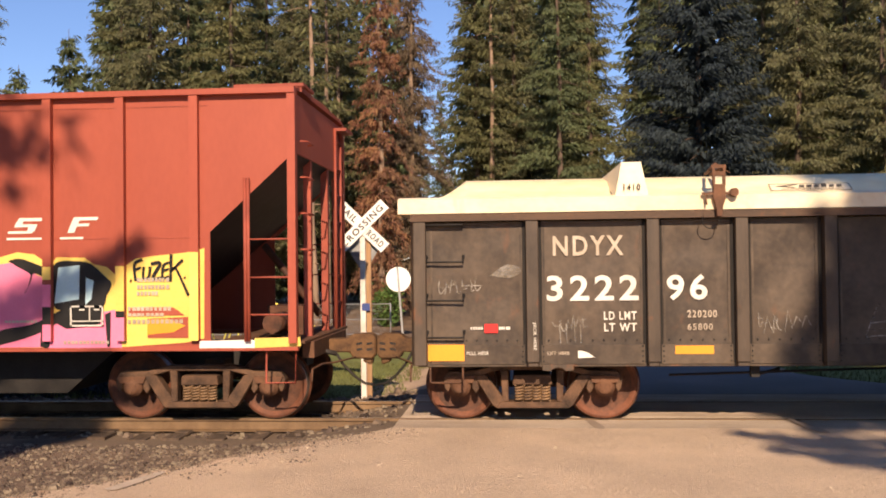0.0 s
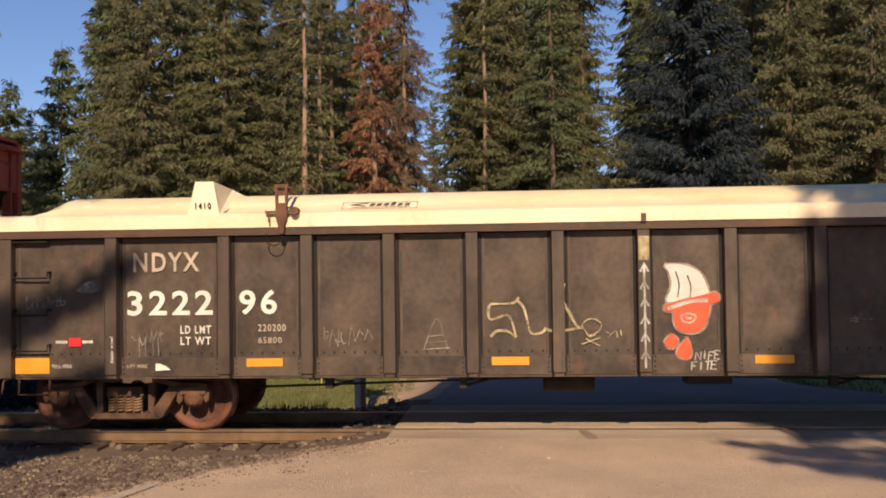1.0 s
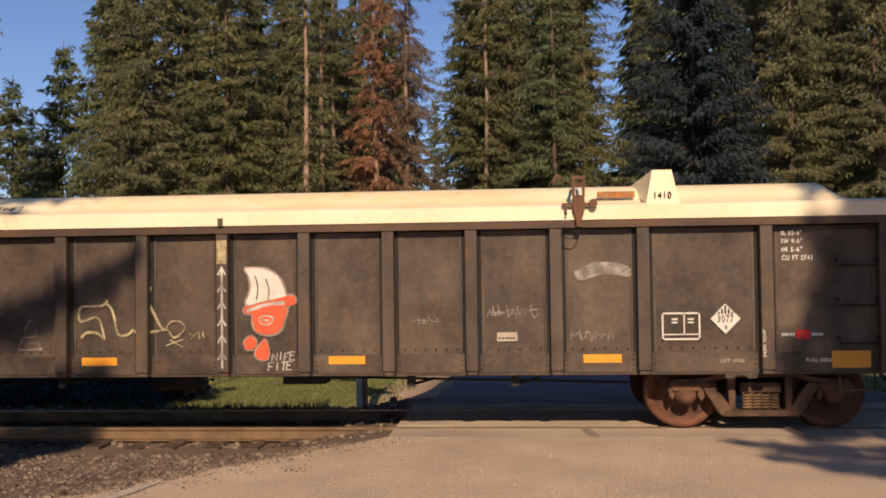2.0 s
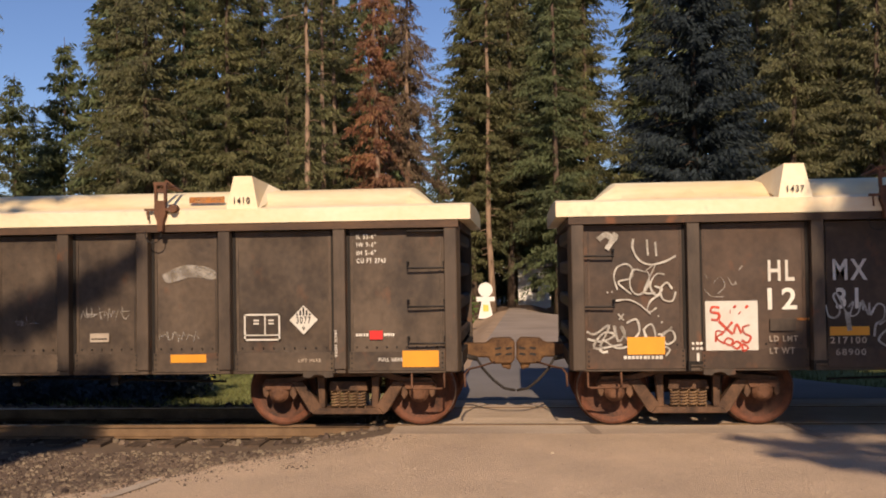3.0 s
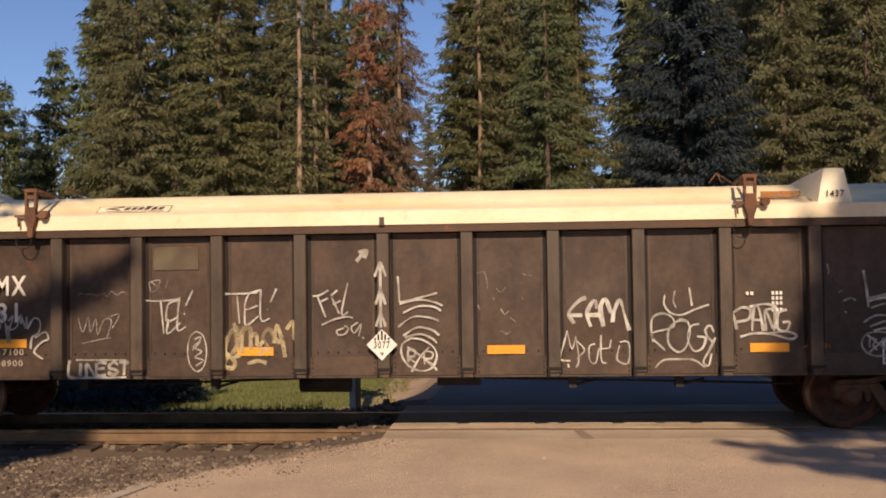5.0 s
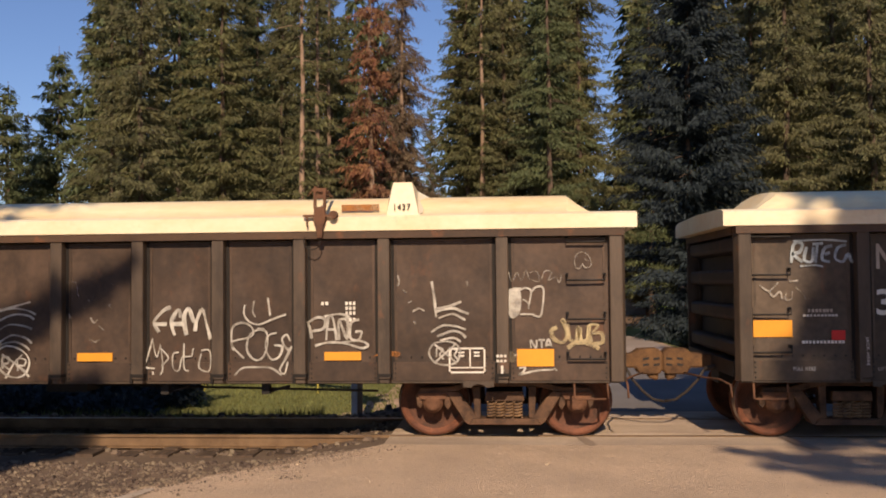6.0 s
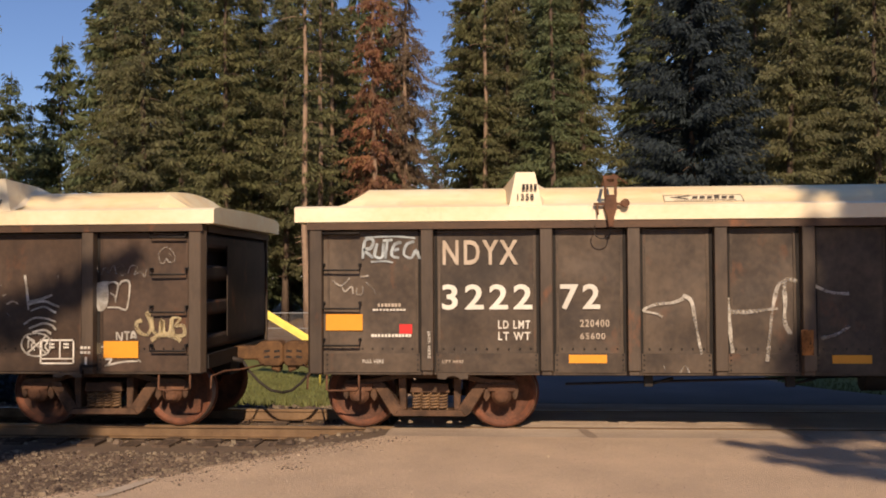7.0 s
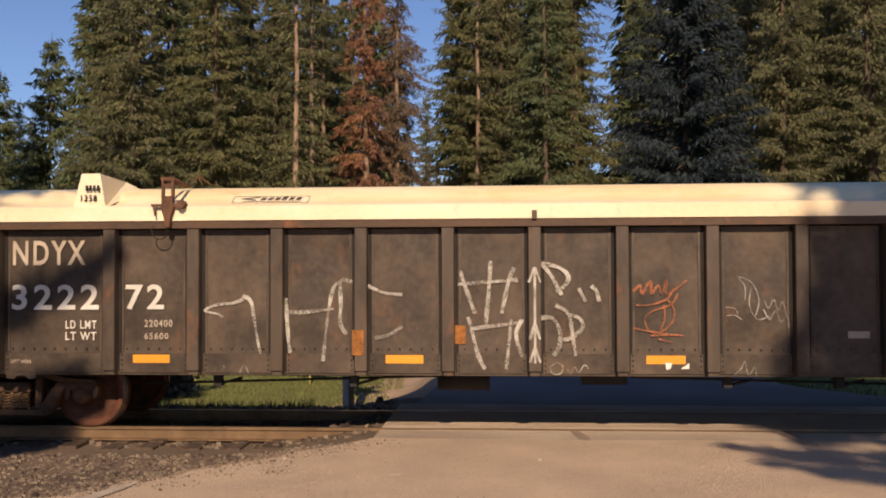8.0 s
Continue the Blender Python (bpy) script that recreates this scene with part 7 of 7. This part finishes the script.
firs = {
    "tall": conifer(11, 24, 3.6, 2.6, M["fir"], "tall olive green fir with drooping branches", 0.55),
    "dense": conifer(12, 22, 3.2, 1.8, M["fir2"], "dense green fir tree", 0.6, 68, 0.20),
    "gold": conifer(13, 23, 3.4, 3.2, M["gold"], "yellowish sunlit fir tree", 0.5),
    "thin": conifer(14, 23, 2.4, 5.5, M["fir"], "slender pine with a long bare stem", 0.45, 50, 0.21, 0.6, 0.6, 0.17),
    "dead": conifer(15, 22, 2.0, 1.2, M["dead"], "dead spruce with red-brown needles", 0.95, 62, 0.21, 0.50, 0.14, 0.17, wide=0.95),
    "grey": conifer(20, 23, 2.5, 1.2, M["deadgrey"], "dead spruce with grey-brown bare twigs", 0.95, 84, 0.22, 0.35, 0.11, 0.17, wide=0.75),
    "far": conifer(17, 24, 3.6, 1.0, M["fir2"], "green fir in the wood behind", 0.5, 14, 0.62, 0.4, 0.0, 0.2),
    "farolive": conifer(18, 23, 3.4, 1.5, M["fir"], "olive green fir in the wood behind", 0.5, 14, 0.62, 0.4, 0.0, 0.2),
    "shade": conifer(26, 23.5, 4.1, 12.0, M["fir"], "broad old fir beside the road", 0.45, 84, 0.40, 0.12, 0.0, 0.3, step=0.7, wide=1.3),
    "broad": conifer(19, 13.8, 3.1, 0.8, M["fir2"], "young fir with an open pointed crown", 0.45, 56, 0.24, 0.45, 0.0, 0.15, wide=1.25),
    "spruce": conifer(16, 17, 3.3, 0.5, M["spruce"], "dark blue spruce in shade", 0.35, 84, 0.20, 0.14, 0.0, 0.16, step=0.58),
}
for kind, x, y, turn, size in (
    ("gold", -17.6, 31.0, 0, 1.00),
    ("tall", -21.6, 37.0, 67, 0.95),
    ("dense", -17.1, 35.0, 134, 1.00),
    ("tall", -13.9, 32.0, 201, 1.00),
    ("dense", -13.7, 38.0, 268, 1.05),
    ("gold", -11.9, 36.0, 335, 0.92),
    ("thin", -9.0, 28.0, 42, 1.00),
    ("tall", -10.4, 42.0, 109, 1.00),
    ("dead", -6.15, 29.0, 176, 1.00),
    ("grey", -5.15, 33.0, 243, 1.0),
    ("tall", -2.2, 39.0, 310, 1.00),
    ("thin", -1.3, 37.5, 17, 1.05),
    ("gold", -0.2, 40.0, 84, 1.05),
    ("dense", 2.1, 34.0, 151, 1.00),
    ("tall", 3.8, 37.0, 218, 1.05),
    ("dense", 8.4, 43.0, 285, 1.00),
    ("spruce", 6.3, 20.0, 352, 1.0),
    ("gold", 12.5, 36.0, 59, 1.00),
    ("gold", 12.8, 31.0, 126, 1.00),
    ("tall", 15.9, 34.0, 193, 1.10),
    ("gold", 16.2, 30.0, 260, 1.00),
    ("dense", 20.7, 36.0, 327, 1.00),
    ("tall", 21.5, 33.0, 34, 1.00),
    ("far", -24.0, 46.0, 101, 1.05),
    ("farolive", -21.0, 45.0, 168, 1.10),
    ("far", -20.3, 50.0, 235, 1.10),
    ("farolive", -16.9, 47.0, 302, 1.00),
    ("far", -14.5, 48.0, 9, 1.00),
    ("farolive", -13.2, 52.0, 76, 1.00),
    ("far", -10.3, 50.0, 143, 0.95),
    ("far", -7.9, 46.0, 210, 0.85),
    ("thin", -9.0, 31.0, 277, 0.95),
    ("thin", -8.8, 33.0, 344, 0.95),
    ("far", -1.9, 48.0, 51, 1.10),
    ("farolive", 0.3, 50.0, 118, 1.10),
    ("far", 2.5, 47.0, 185, 1.10),
    ("farolive", 3.6, 50.0, 252, 1.10),
    ("far", 8.9, 52.0, 319, 1.10),
    ("farolive", 8.8, 47.0, 26, 1.00),
    ("far", 12.2, 52.0, 93, 1.10),
    ("farolive", 13.6, 48.0, 160, 1.10),
    ("far", 15.2, 46.0, 227, 1.10),
    ("farolive", 17.0, 44.0, 294, 1.10),
    ("far", 19.2, 45.0, 1, 1.10),
    ("farolive", 21.7, 46.0, 68, 1.10),
    ("far", 24.3, 47.0, 135, 1.10),
    ("far", -25.0, 44.0, 202, 1.00),
    ("tall", -28.5, 34.0, 269, 1.00),
    ("gold", -34.6, 40.0, 336, 1.00),
    ("broad", -28.6, 45.0, 20, 1.29),
    ("tall", -32.7, 49.0, 117, 0.60),
    ("broad", -33.0, 47.0, 214, 1.16),
    ("tall", -30.6, 52.0, 311, 0.60),
    ("far", -34.9, 55.0, 48, 0.58),
    ("far", -37.4, 56.0, 145, 0.55),
    ("dense", -7.2, 75.0, 242, 0.88),
    ("tall", -9.6, 80.0, 339, 0.73),
):
    plant(copy_thing(firs[kind], Matrix()), x, y, turn, size)
# long low boughs of the old fir, which rise outwards over the road
for low, high, reach, lean in ((10.0, 11.3, 4.0, 0.1), (10.5, 11.65, 4.4, 0.0), (10.9, 11.95, 4.2, -0.1), (11.3, 12.2, 4.5, 0.05)):
    bough(firs["shade"], np.random.RandomState(int(low * 10)), np.array((0.0, lean, low)), np.array((-0.866 * reach, 0.5 * reach + lean, high)), 900, 0.15)
# trees behind the camera shade the train; unseen others are added to block skylight
for kind, x, y, turn, size in (("shade", 9.0, -22, 30, 1.0), ("tall", 15.5, -24, 300, 1.05), ("tall", -30, -6, 30, 1.0), ("far", -36, 6, 80, 1.0), ("far", 30, -8, 130, 1.0), ("tall", 34, 6, 200, 1.0), ("far", 27, 14, 10, 1.0), ("far", -29, 16, 60, 1.0), ("far", -23, 8, 15, 0.9), ("far", -21, -8, 95, 0.9), ("far", -23, -15, 175, 0.8), ("far", 23, 9, 255, 0.9), ("far", 24, -7, 335, 0.9), ("gold", -24, -36, 10, 1.1), ("gold", 24, -36, 77, 1.1), ("far", -19, -30, 20, 1.0), ("far", -31, -27, 140, 1.1), ("far", -38, -16, 210, 1.0), ("far", -15, -52, 80, 1.0), ("far", 19, -50, 190, 1.0), ("far", 32, -26, 310, 1.1), ("far", 39, -14, 40, 1.0), ("far", -31, -44, 260, 1.1), ("far", 33, -42, 100, 1.1), ("far", -42, -4, 10, 1.0)):
    plant(copy_thing(firs[kind], Matrix()), x, y, turn, size)
for o in firs.values():
    for c in list(o.children):
        bpy.data.objects.remove(c)
    bpy.data.objects.remove(o)
plant(bough_pine(), -7.6, -20, 0)


# ---- beside and behind the track ----
def crossbuck():
    sign = thing("crossbuck_sign", "white railroad crossing sign on a white post", "road sign", at=pose(-2.92, 4.8, ground_z(-2.92, 4.8)))
    top = 2.745 - ground_z(-2.92, 4.8)
    bm = bmesh.new()
    box(bm, -0.05, 0.05, -0.05, 0.05, -0.3, top + 0.12)
    part("post", bm, M["postwhite"], sign, "white painted post", bevel=0.008)
    bm = bmesh.new()
    box(bm, 0.055, 0.15, 0.01, 0.06, -0.2, top - 0.05)
    part("timber", bm, M["wood"], sign, "tan weathered timber behind the post")
    for k, (turn, words) in enumerate(((44, (("CROSSING", -0.53, 0.53),)), (-44, (("RAIL", -0.54, -0.16), ("ROAD", 0.16, 0.54))))):
        bm = bmesh.new()
        box(bm, -0.61, 0.61, -0.008, 0.0, -0.115, 0.115)
        blade = part("blade", bm, M["signwhite"], sign, "white sign blade with black letters", pose(0, -0.062 - 0.022 * (1 - k), top, 0, -turn, 0), 0.002)
        for w, a, b in words:
            put("lettering", text_mesh(w, b - a, 0.125, M["ink"]), blade, at=pose(a, -0.012, -0.0625))
    bm = bmesh.new()
    prism(bm, [(-0.38, top - 0.22), (0.38, top - 0.22), (0.40, top - 0.26), (0.03, top - 0.88), (-0.03, top - 0.88), (-0.40, top - 0.26)], 0.062, 0.068)
    part("yield_plate", bm, M["galv"], sign, "grey metal back of a triangular sign")
    bm = bmesh.new()
    box(bm, -0.02, 0.13, -0.062, -0.054, 1.24 - ground_z(-2.92, 4.8) - 0.10, 1.38 - ground_z(-2.92, 4.8) - 0.10)
    part("plate", bm, M["bluepaint"], sign, "small blue plate")


crossbuck()


def flat_patch(name, label, outline, z, mat):
    bm = bmesh.new()
    f = bm.faces.new([bm.verts.new((x, y, z)) for x, y in smooth_line([*outline, outline[0]], 4)[:-1]])
    f.normal_update()
    if f.normal.z < 0:
        f.normal_flip()
    tagged(new(name, finish(bm, name, mat)), label, "road", kind="structure")


flat_patch("road_patch", "dark seam across the crossing", [(0.86, -0.90), (0.96, -0.90), (1.06, -1.48), (0.94, -1.48)], 0.002, M["patch"])
flat_patch("road_patch", "dark seam across the crossing", [(3.36, -0.90), (3.46, -0.90), (3.60, -1.75), (3.46, -1.75)], 0.009, M["patch"])
flat_patch("road_line", "remnant of a pale painted road line", [(-3.68, -4.78), (-3.54, -4.78), (-3.38, -4.15), (-3.48, -4.12)], 0.012, M["dull"])


def disc_sign(x, y):
    g = ground_z(x, y)
    sign = thing("round_sign", "round road sign seen from its pale back on leaning post", "road sign", at=pose(x, y, g, 0, -4, 0))
    bm = bmesh.new()
    box(bm, -0.035, 0.035, 0.0, 0.03, -0.3, 1.95 - g)
    part("post", bm, M["galv"], sign)
    bm = bmesh.new()
    lathe(bm, [(0.032, 0.45), (0.038, 0.455), (0.044, 0.45)], (0, 0, 1.5 - g), 40)
    bmesh.ops.recalc_face_normals(bm, faces=bm.faces[:])
    part("disc", bm, M["signwhite"], sign)


disc_sign(-4.2, 21.0)


def yard_figure(x, y):
    fig = thing("yard_sign", "white cut-out yard sign with a round top and yellow patch", "yard sign", at=pose(x, y, ground_z(x, y)))
    bm = bmesh.new()
    prism(bm, [(-0.38, 0.0), (0.38, 0.0), (0.20, 0.85), (-0.20, 0.85)], -0.02, 0.02)
    part("base_board", bm, M["signwhite"], fig)
    bm = bmesh.new()
    box(bm, -0.46, 0.46, -0.03, 0.03, 0.85, 1.08)
    part("cross_board", bm, M["signwhite"], fig)
    bm = bmesh.new()
    lathe(bm, [(-0.02, 0.36), (0.02, 0.36)], (0, 0, 1.43), 32)
    bmesh.ops.recalc_face_normals(bm, faces=bm.faces[:])
    part("disc", bm, M["signwhite"], fig)
    bm = bmesh.new()
    box(bm, -0.13, 0.14, -0.03, -0.022, 0.35, 0.68)
    part("patch", bm, M["yellowpaint"], fig)


yard_figure(-1.5, 34.0)


def leafy(name, label, x, y, rx, rz, count, seed, mat, leaf=0.12):
    r = np.random.RandomState(seed)
    g = ground_z(x, y)
    ob = thing(name, label, "shrub", at=pose(x, y, g))
    u = r.normal(0, 1, (count, 3))
    u /= np.linalg.norm(u, axis=1)[:, None]
    lump = 1 + 0.25 * np.sin(u[:, 0] * 5 + seed) * np.cos(u[:, 2] * 4 + u[:, 1] * 5)
    p = u * (r.uniform(0.55, 1.0, count) * lump)[:, None] * (rx, rx, rz) + (0, 0, rz * 0.95)
    p[:, 2] = np.maximum(p[:, 2], 0.05)
    d = u + r.normal(0, 0.7, (count, 3))
    d /= np.linalg.norm(d, axis=1)[:, None]
    w = np.cross(d, r.normal(0, 1, (count, 3)))
    w /= np.linalg.norm(w, axis=1)[:, None]
    ln = leaf * r.uniform(0.6, 1.4, count)[:, None]
    put("foliage", mesh_of_quads("foliage", np.stack((p, p + d * ln * 0.5 + w * ln * 0.28, p + d * ln, p + d * ln * 0.5 - w * ln * 0.28), 1), mat), ob)
    bm = bmesh.new()
    for k in range(6):
        a = k * 1.05
        tube(bm, [(0, 0, 0), (0.3 * rx * math.cos(a), 0.3 * rx * math.sin(a), rz * 0.6), (0.6 * rx * math.cos(a), 0.6 * rx * math.sin(a), rz * 1.3)], [0.03, 0.02, 0.008], 5)
    part("stem", bm, M["bark"], ob)


leafy("shrub", "bright green rounded shrub beside the road", -2.75, 26.5, 0.95, 1.1, 4200, 3, M["bush"])
leafy("shrub", "dark green shrub under the trees", 3.3, 37.5, 1.5, 1.6, 5000, 4, M["fir2"], 0.16)
leafy("shrub", "small green shrub by the fence", -5.6, 27.0, 0.6, 0.9, 2200, 6, M["bush"])
# low shrubs share the spruce's darkened needle colour
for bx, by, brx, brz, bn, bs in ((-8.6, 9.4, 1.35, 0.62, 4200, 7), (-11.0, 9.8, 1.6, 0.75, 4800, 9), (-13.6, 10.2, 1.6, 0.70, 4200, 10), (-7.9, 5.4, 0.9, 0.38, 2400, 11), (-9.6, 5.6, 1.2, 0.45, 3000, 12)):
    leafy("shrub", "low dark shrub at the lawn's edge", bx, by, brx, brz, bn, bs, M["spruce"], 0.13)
leafy("shrub", "low shrub beside the house", 9.0, 41.0, 0.8, 0.7, 2200, 8, M["bush"], 0.14)


def play_frame():
    g = ground_z(-11.80, 18.0)
    s = thing("climbing_frame", "yellow painted steel tube climbing frame on the lawn", "playground", at=pose(-11.80, 18.0, g))
    top = 1.66 - g
    bm = bmesh.new()
    tube(bm, [(-0.95, 0, top), (2.0, 0, top)], 0.032, 8)
    part("top_bar", bm, M["yellowpaint"], s)
    for ax in (-0.88, 0.0, 0.98, 1.84):
        for dx, dy in ((0.92, -0.5), (-0.80, 0.5)):
            bm = bmesh.new()
            tube(bm, [(ax, 0, top), (ax + dx, dy, 0.0)], 0.028, 8)
            part("leg", bm, M["yellowpaint"], s)
        bm = bmesh.new()
        tube(bm, [(ax + 0.42, -0.23, top * 0.54), (ax - 0.36, 0.23, top * 0.54)], 0.02, 6)
        part("brace", bm, M["yellowpaint"], s)


play_frame()


def slide():
    s = thing("playground_slide", "yellow playground slide with a steel ladder", "playground", at=pose(-7.4, 12.0, ground_z(-7.4, 12.0)))
    g = -ground_z(-7.4, 12.0)
    bm = bmesh.new()
    line = [(0.0, 1.25 + g), (0.3, 1.20 + g), (2.1, 0.12 + g), (2.7, -0.18 + g), (3.4, -0.28 + g)]
    for a, b in zip(line, line[1:]):
        prism(bm, [a, b, (b[0], b[1] + 0.03), (a[0], a[1] + 0.03)], -0.22, 0.22)
        for e in (-0.24, 0.22):
            prism(bm, [a, b, (b[0], b[1] + 0.14), (a[0], a[1] + 0.14)], e, e + 0.02)
    part("chute", bm, M["yellowpaint"], s)
    for e in (-0.22, 0.22):
        bm = bmesh.new()
        tube(bm, [(-0.9, e, 0), (0.0, e, 1.3 + g), (0.05, e, 1.9 + g)], 0.022, 6)
        part("ladder_rail", bm, M["yellowpaint"], s)
    for k in range(6):
        bm = bmesh.new()
        u = (k + 1) / 7
        tube(bm, [(-0.9 + 0.9 * u, -0.22, (1.3 + g) * u), (-0.9 + 0.9 * u, 0.22, (1.3 + g) * u)], 0.016, 6)
        part("rung", bm, M["galv"], s)
    bm = bmesh.new()
    tube(bm, [(2.3, 0, 0), (2.3, 0, 0.02 + g)], 0.025, 6)
    part("support", bm, M["yellowpaint"], s)


slide()


def fence():
    f = thing("chain_link_fence", "grey chain-link fence between steel posts", "fence", at=pose(0, 23.5, 0))
    for x in (-15, -12.5, -10, -7.5, -5.0):
        g = ground_z(x, 23.5)
        bm = bmesh.new()
        tube(bm, [(x, 0, g - 0.1), (x, 0, g + 1.25)], 0.03, 8)
        part("post", bm, M["galv"], f)
    g = ground_z(-10, 23.5)
    for z in (0.05, 0.62, 1.22):
        bm = bmesh.new()
        tube(bm, [(-15, 0, g + z), (-5, 0, g + z)], 0.020, 6)
        part("rail", bm, M["galv"], f)
    bm = bmesh.new()
    for k in range(100):
        x = -15 + 0.1 * k
        for e in (0, 1):
            a, b = (x, x + 1.17) if e else (x + 1.17, x)
            if max(a, b) <= -5:
                v = [bm.verts.new(p) for p in ((a, 0, g + 0.05), (b, 0, g + 1.22), (b + 0.006, 0, g + 1.22), (a + 0.006, 0, g + 0.05))]
                bm.faces.new(v)
    tagged(part("wire_mesh", bm, M["galv"], f), kind="stuff")


fence()


def house():
    h = thing("house", "pale blue single-storey house with a grey roof behind the spruce", "house", at=pose(7.4, 48, -0.5))
    bm = bmesh.new()
    box(bm, 0, 9.0, 0, 7, 0, 3.0)
    wall = part("wall", bm, M["wallblue"], h)
    bm = bmesh.new()
    prism(bm, [(-0.5, 2.9), (3.5, 5.0), (7.5, 2.9), (7.5, 3.05), (3.5, 5.2), (-0.5, 3.05)], -0.4, 9.4, 0, "x")
    part("roof", bm, M["roof"], h)
    for k in range(14):
        bm = bmesh.new()
        box(bm, 0, 9.0, -0.015, 0.0, 0.1 + 0.2 * k, 0.28 + 0.2 * k)
        part("siding_board", bm, M["wallblue"], wall)
    for x in (1.9, 5.8):
        bm = bmesh.new()
        box(bm, x, x + 1.3, -0.05, -0.01, 1.0, 2.2)
        w = part("window", bm, M["signwhite"], h)
        bm = bmesh.new()
        box(bm, x + 0.08, x + 1.22, -0.06, -0.052, 1.08, 2.12)
        part("pane", bm, M["glass"], w)


house()


def red_shed():
    s = thing("garden_shed", "small red shed with a pale door and white post", "shed", at=pose(10.3, 43.5, -0.35))
    bm = bmesh.new()
    box(bm, 0, 1.6, 0, 1.4, 0, 1.5)
    part("wall", bm, M["redtarp"], s)
    bm = bmesh.new()
    prism(bm, [(-0.15, 1.48), (0.7, 1.95), (1.55, 1.48), (1.55, 1.55), (0.7, 2.03), (-0.15, 1.55)], -0.12, 1.72, 0, "x")
    part("roof", bm, M["roof"], s)
    bm = bmesh.new()
    box(bm, 0.9, 1.45, -0.02, 0, 0, 1.2)
    part("door", bm, M["signwhite"], s)
    bm = bmesh.new()
    box(bm, 1.72, 1.84, -0.3, -0.18, 0, 1.9)
    part("post", bm, M["postwhite"], s)


red_shed()


def garden_house():
    h = thing("garden_house", "small white garden house with a dark roof behind the trees", "shed", at=pose(0.15, 43.2, -0.35))
    bm = bmesh.new()
    box(bm, 0, 1.9, 0, 1.8, 0, 2.5)
    wall = part("wall", bm, M["signwhite"], h)
    for k in range(8):
        bm = bmesh.new()
        box(bm, 0, 1.9, -0.015, 0, 0.05 + 0.30 * k, 0.33 + 0.30 * k)
        part("siding_board", bm, M["signwhite"], wall)
    bm = bmesh.new()
    prism(bm, [(-0.2, 2.45), (0.9, 3.0), (2.0, 2.45), (2.0, 2.55), (0.9, 3.12), (-0.2, 2.55)], -0.15, 2.05, 0, "x")
    part("roof", bm, M["roof"], h)
    bm = bmesh.new()
    box(bm, 0.75, 1.15, -0.04, -0.018, 1.0, 1.9)
    part("window", bm, M["glass"], h)


garden_house()


def mailbox():
    p = thing("marker_post", "small white numbered plate on a post with a white canister", "marker", at=pose(2.45, 36.6, ground_z(2.45, 36.6)))
    bm = bmesh.new()
    box(bm, -0.03, 0.03, -0.03, 0.03, 0, 1.55)
    part("post", bm, M["wood"], p)
    bm = bmesh.new()
    box(bm, -0.20, 0.20, -0.05, -0.032, 1.28, 1.58)
    plate_ob = part("plate", bm, M["signwhite"], p)
    bm = bmesh.new()
    for k in range(3):
        box(bm, -0.15 + 0.11 * k, -0.07 + 0.11 * k, -0.055, -0.051, 1.35, 1.51)
    part("stencil_bars", bm, M["ink"], plate_ob)
    bm = bmesh.new()
    tube(bm, [(0, -0.25, 0), (0, -0.25, 0.62), (0, -0.25, 0.68)], [0.2, 0.2, 0.12], 16)
    part("canister", bm, M["signwhite"], p)


mailbox()


def blades(name, count, area, size, seed, keep, label):
    r = np.random.RandomState(seed)
    q = []
    for _ in range(count):
        x, y = r.uniform(area[0], area[1]), r.uniform(area[2], area[3])
        if not keep(x, y):
            continue
        a = r.uniform(0, math.tau)
        h = size * r.uniform(0.5, 1.5)
        g = ground_z(x, y) - 0.01
        dx, dy = 0.012 * math.cos(a), 0.012 * math.sin(a)
        lx, ly = r.normal(0, 0.4, 2) * h
        q.append(((x - dx, y - dy, g), (x + dx, y + dy, g), (x + lx + dx * 0.2, y + ly, g + h), (x + lx - dx * 0.2, y + ly, g + h)))
    return tagged(put(name, mesh_of_quads(name, np.array(q), M["blade"])), label, "grass", kind="stuff")


blades("grass", 26000, (-13, -1.4, 4.2, 15), 0.07, 1, lambda x, y: x < -3.6 + 0.09 * min(y, 12) + 0.5 * noise.noise((x, y, 3.0)), "mown green lawn grass behind the track")
blades("grass", 7000, (4.6, 16, 1.9, 12), 0.10, 2, lambda x, y: x > road_right(y) + 0.2, "green roadside grass")
blades("grass", 2500, (-8, -1.6, 2.4, 4.4), 0.12, 3, lambda x, y: x < -3.3 + 0.6 * noise.noise((x, y, 1.0)), "dry grass tufts on the bank")


def motions():
    for car, x in TRAIN:
        walk(car, [(t, pose(x - s, 0, 0)) for t, s in SHIFT])
    times = [t for t, _ in SHIFT]
    shifts = [s for _, s in SHIFT]
    for wheel, x in WHEELS:
        rows = []
        for k in range(81):
            t = k * 0.1
            turn = math.degrees(float(np.interp(t, times, shifts)) / 0.45)
            rows.append((t, pose(x, 0, 0.45, 0, -turn, 0)))
        walk(wheel, rows)


motions()
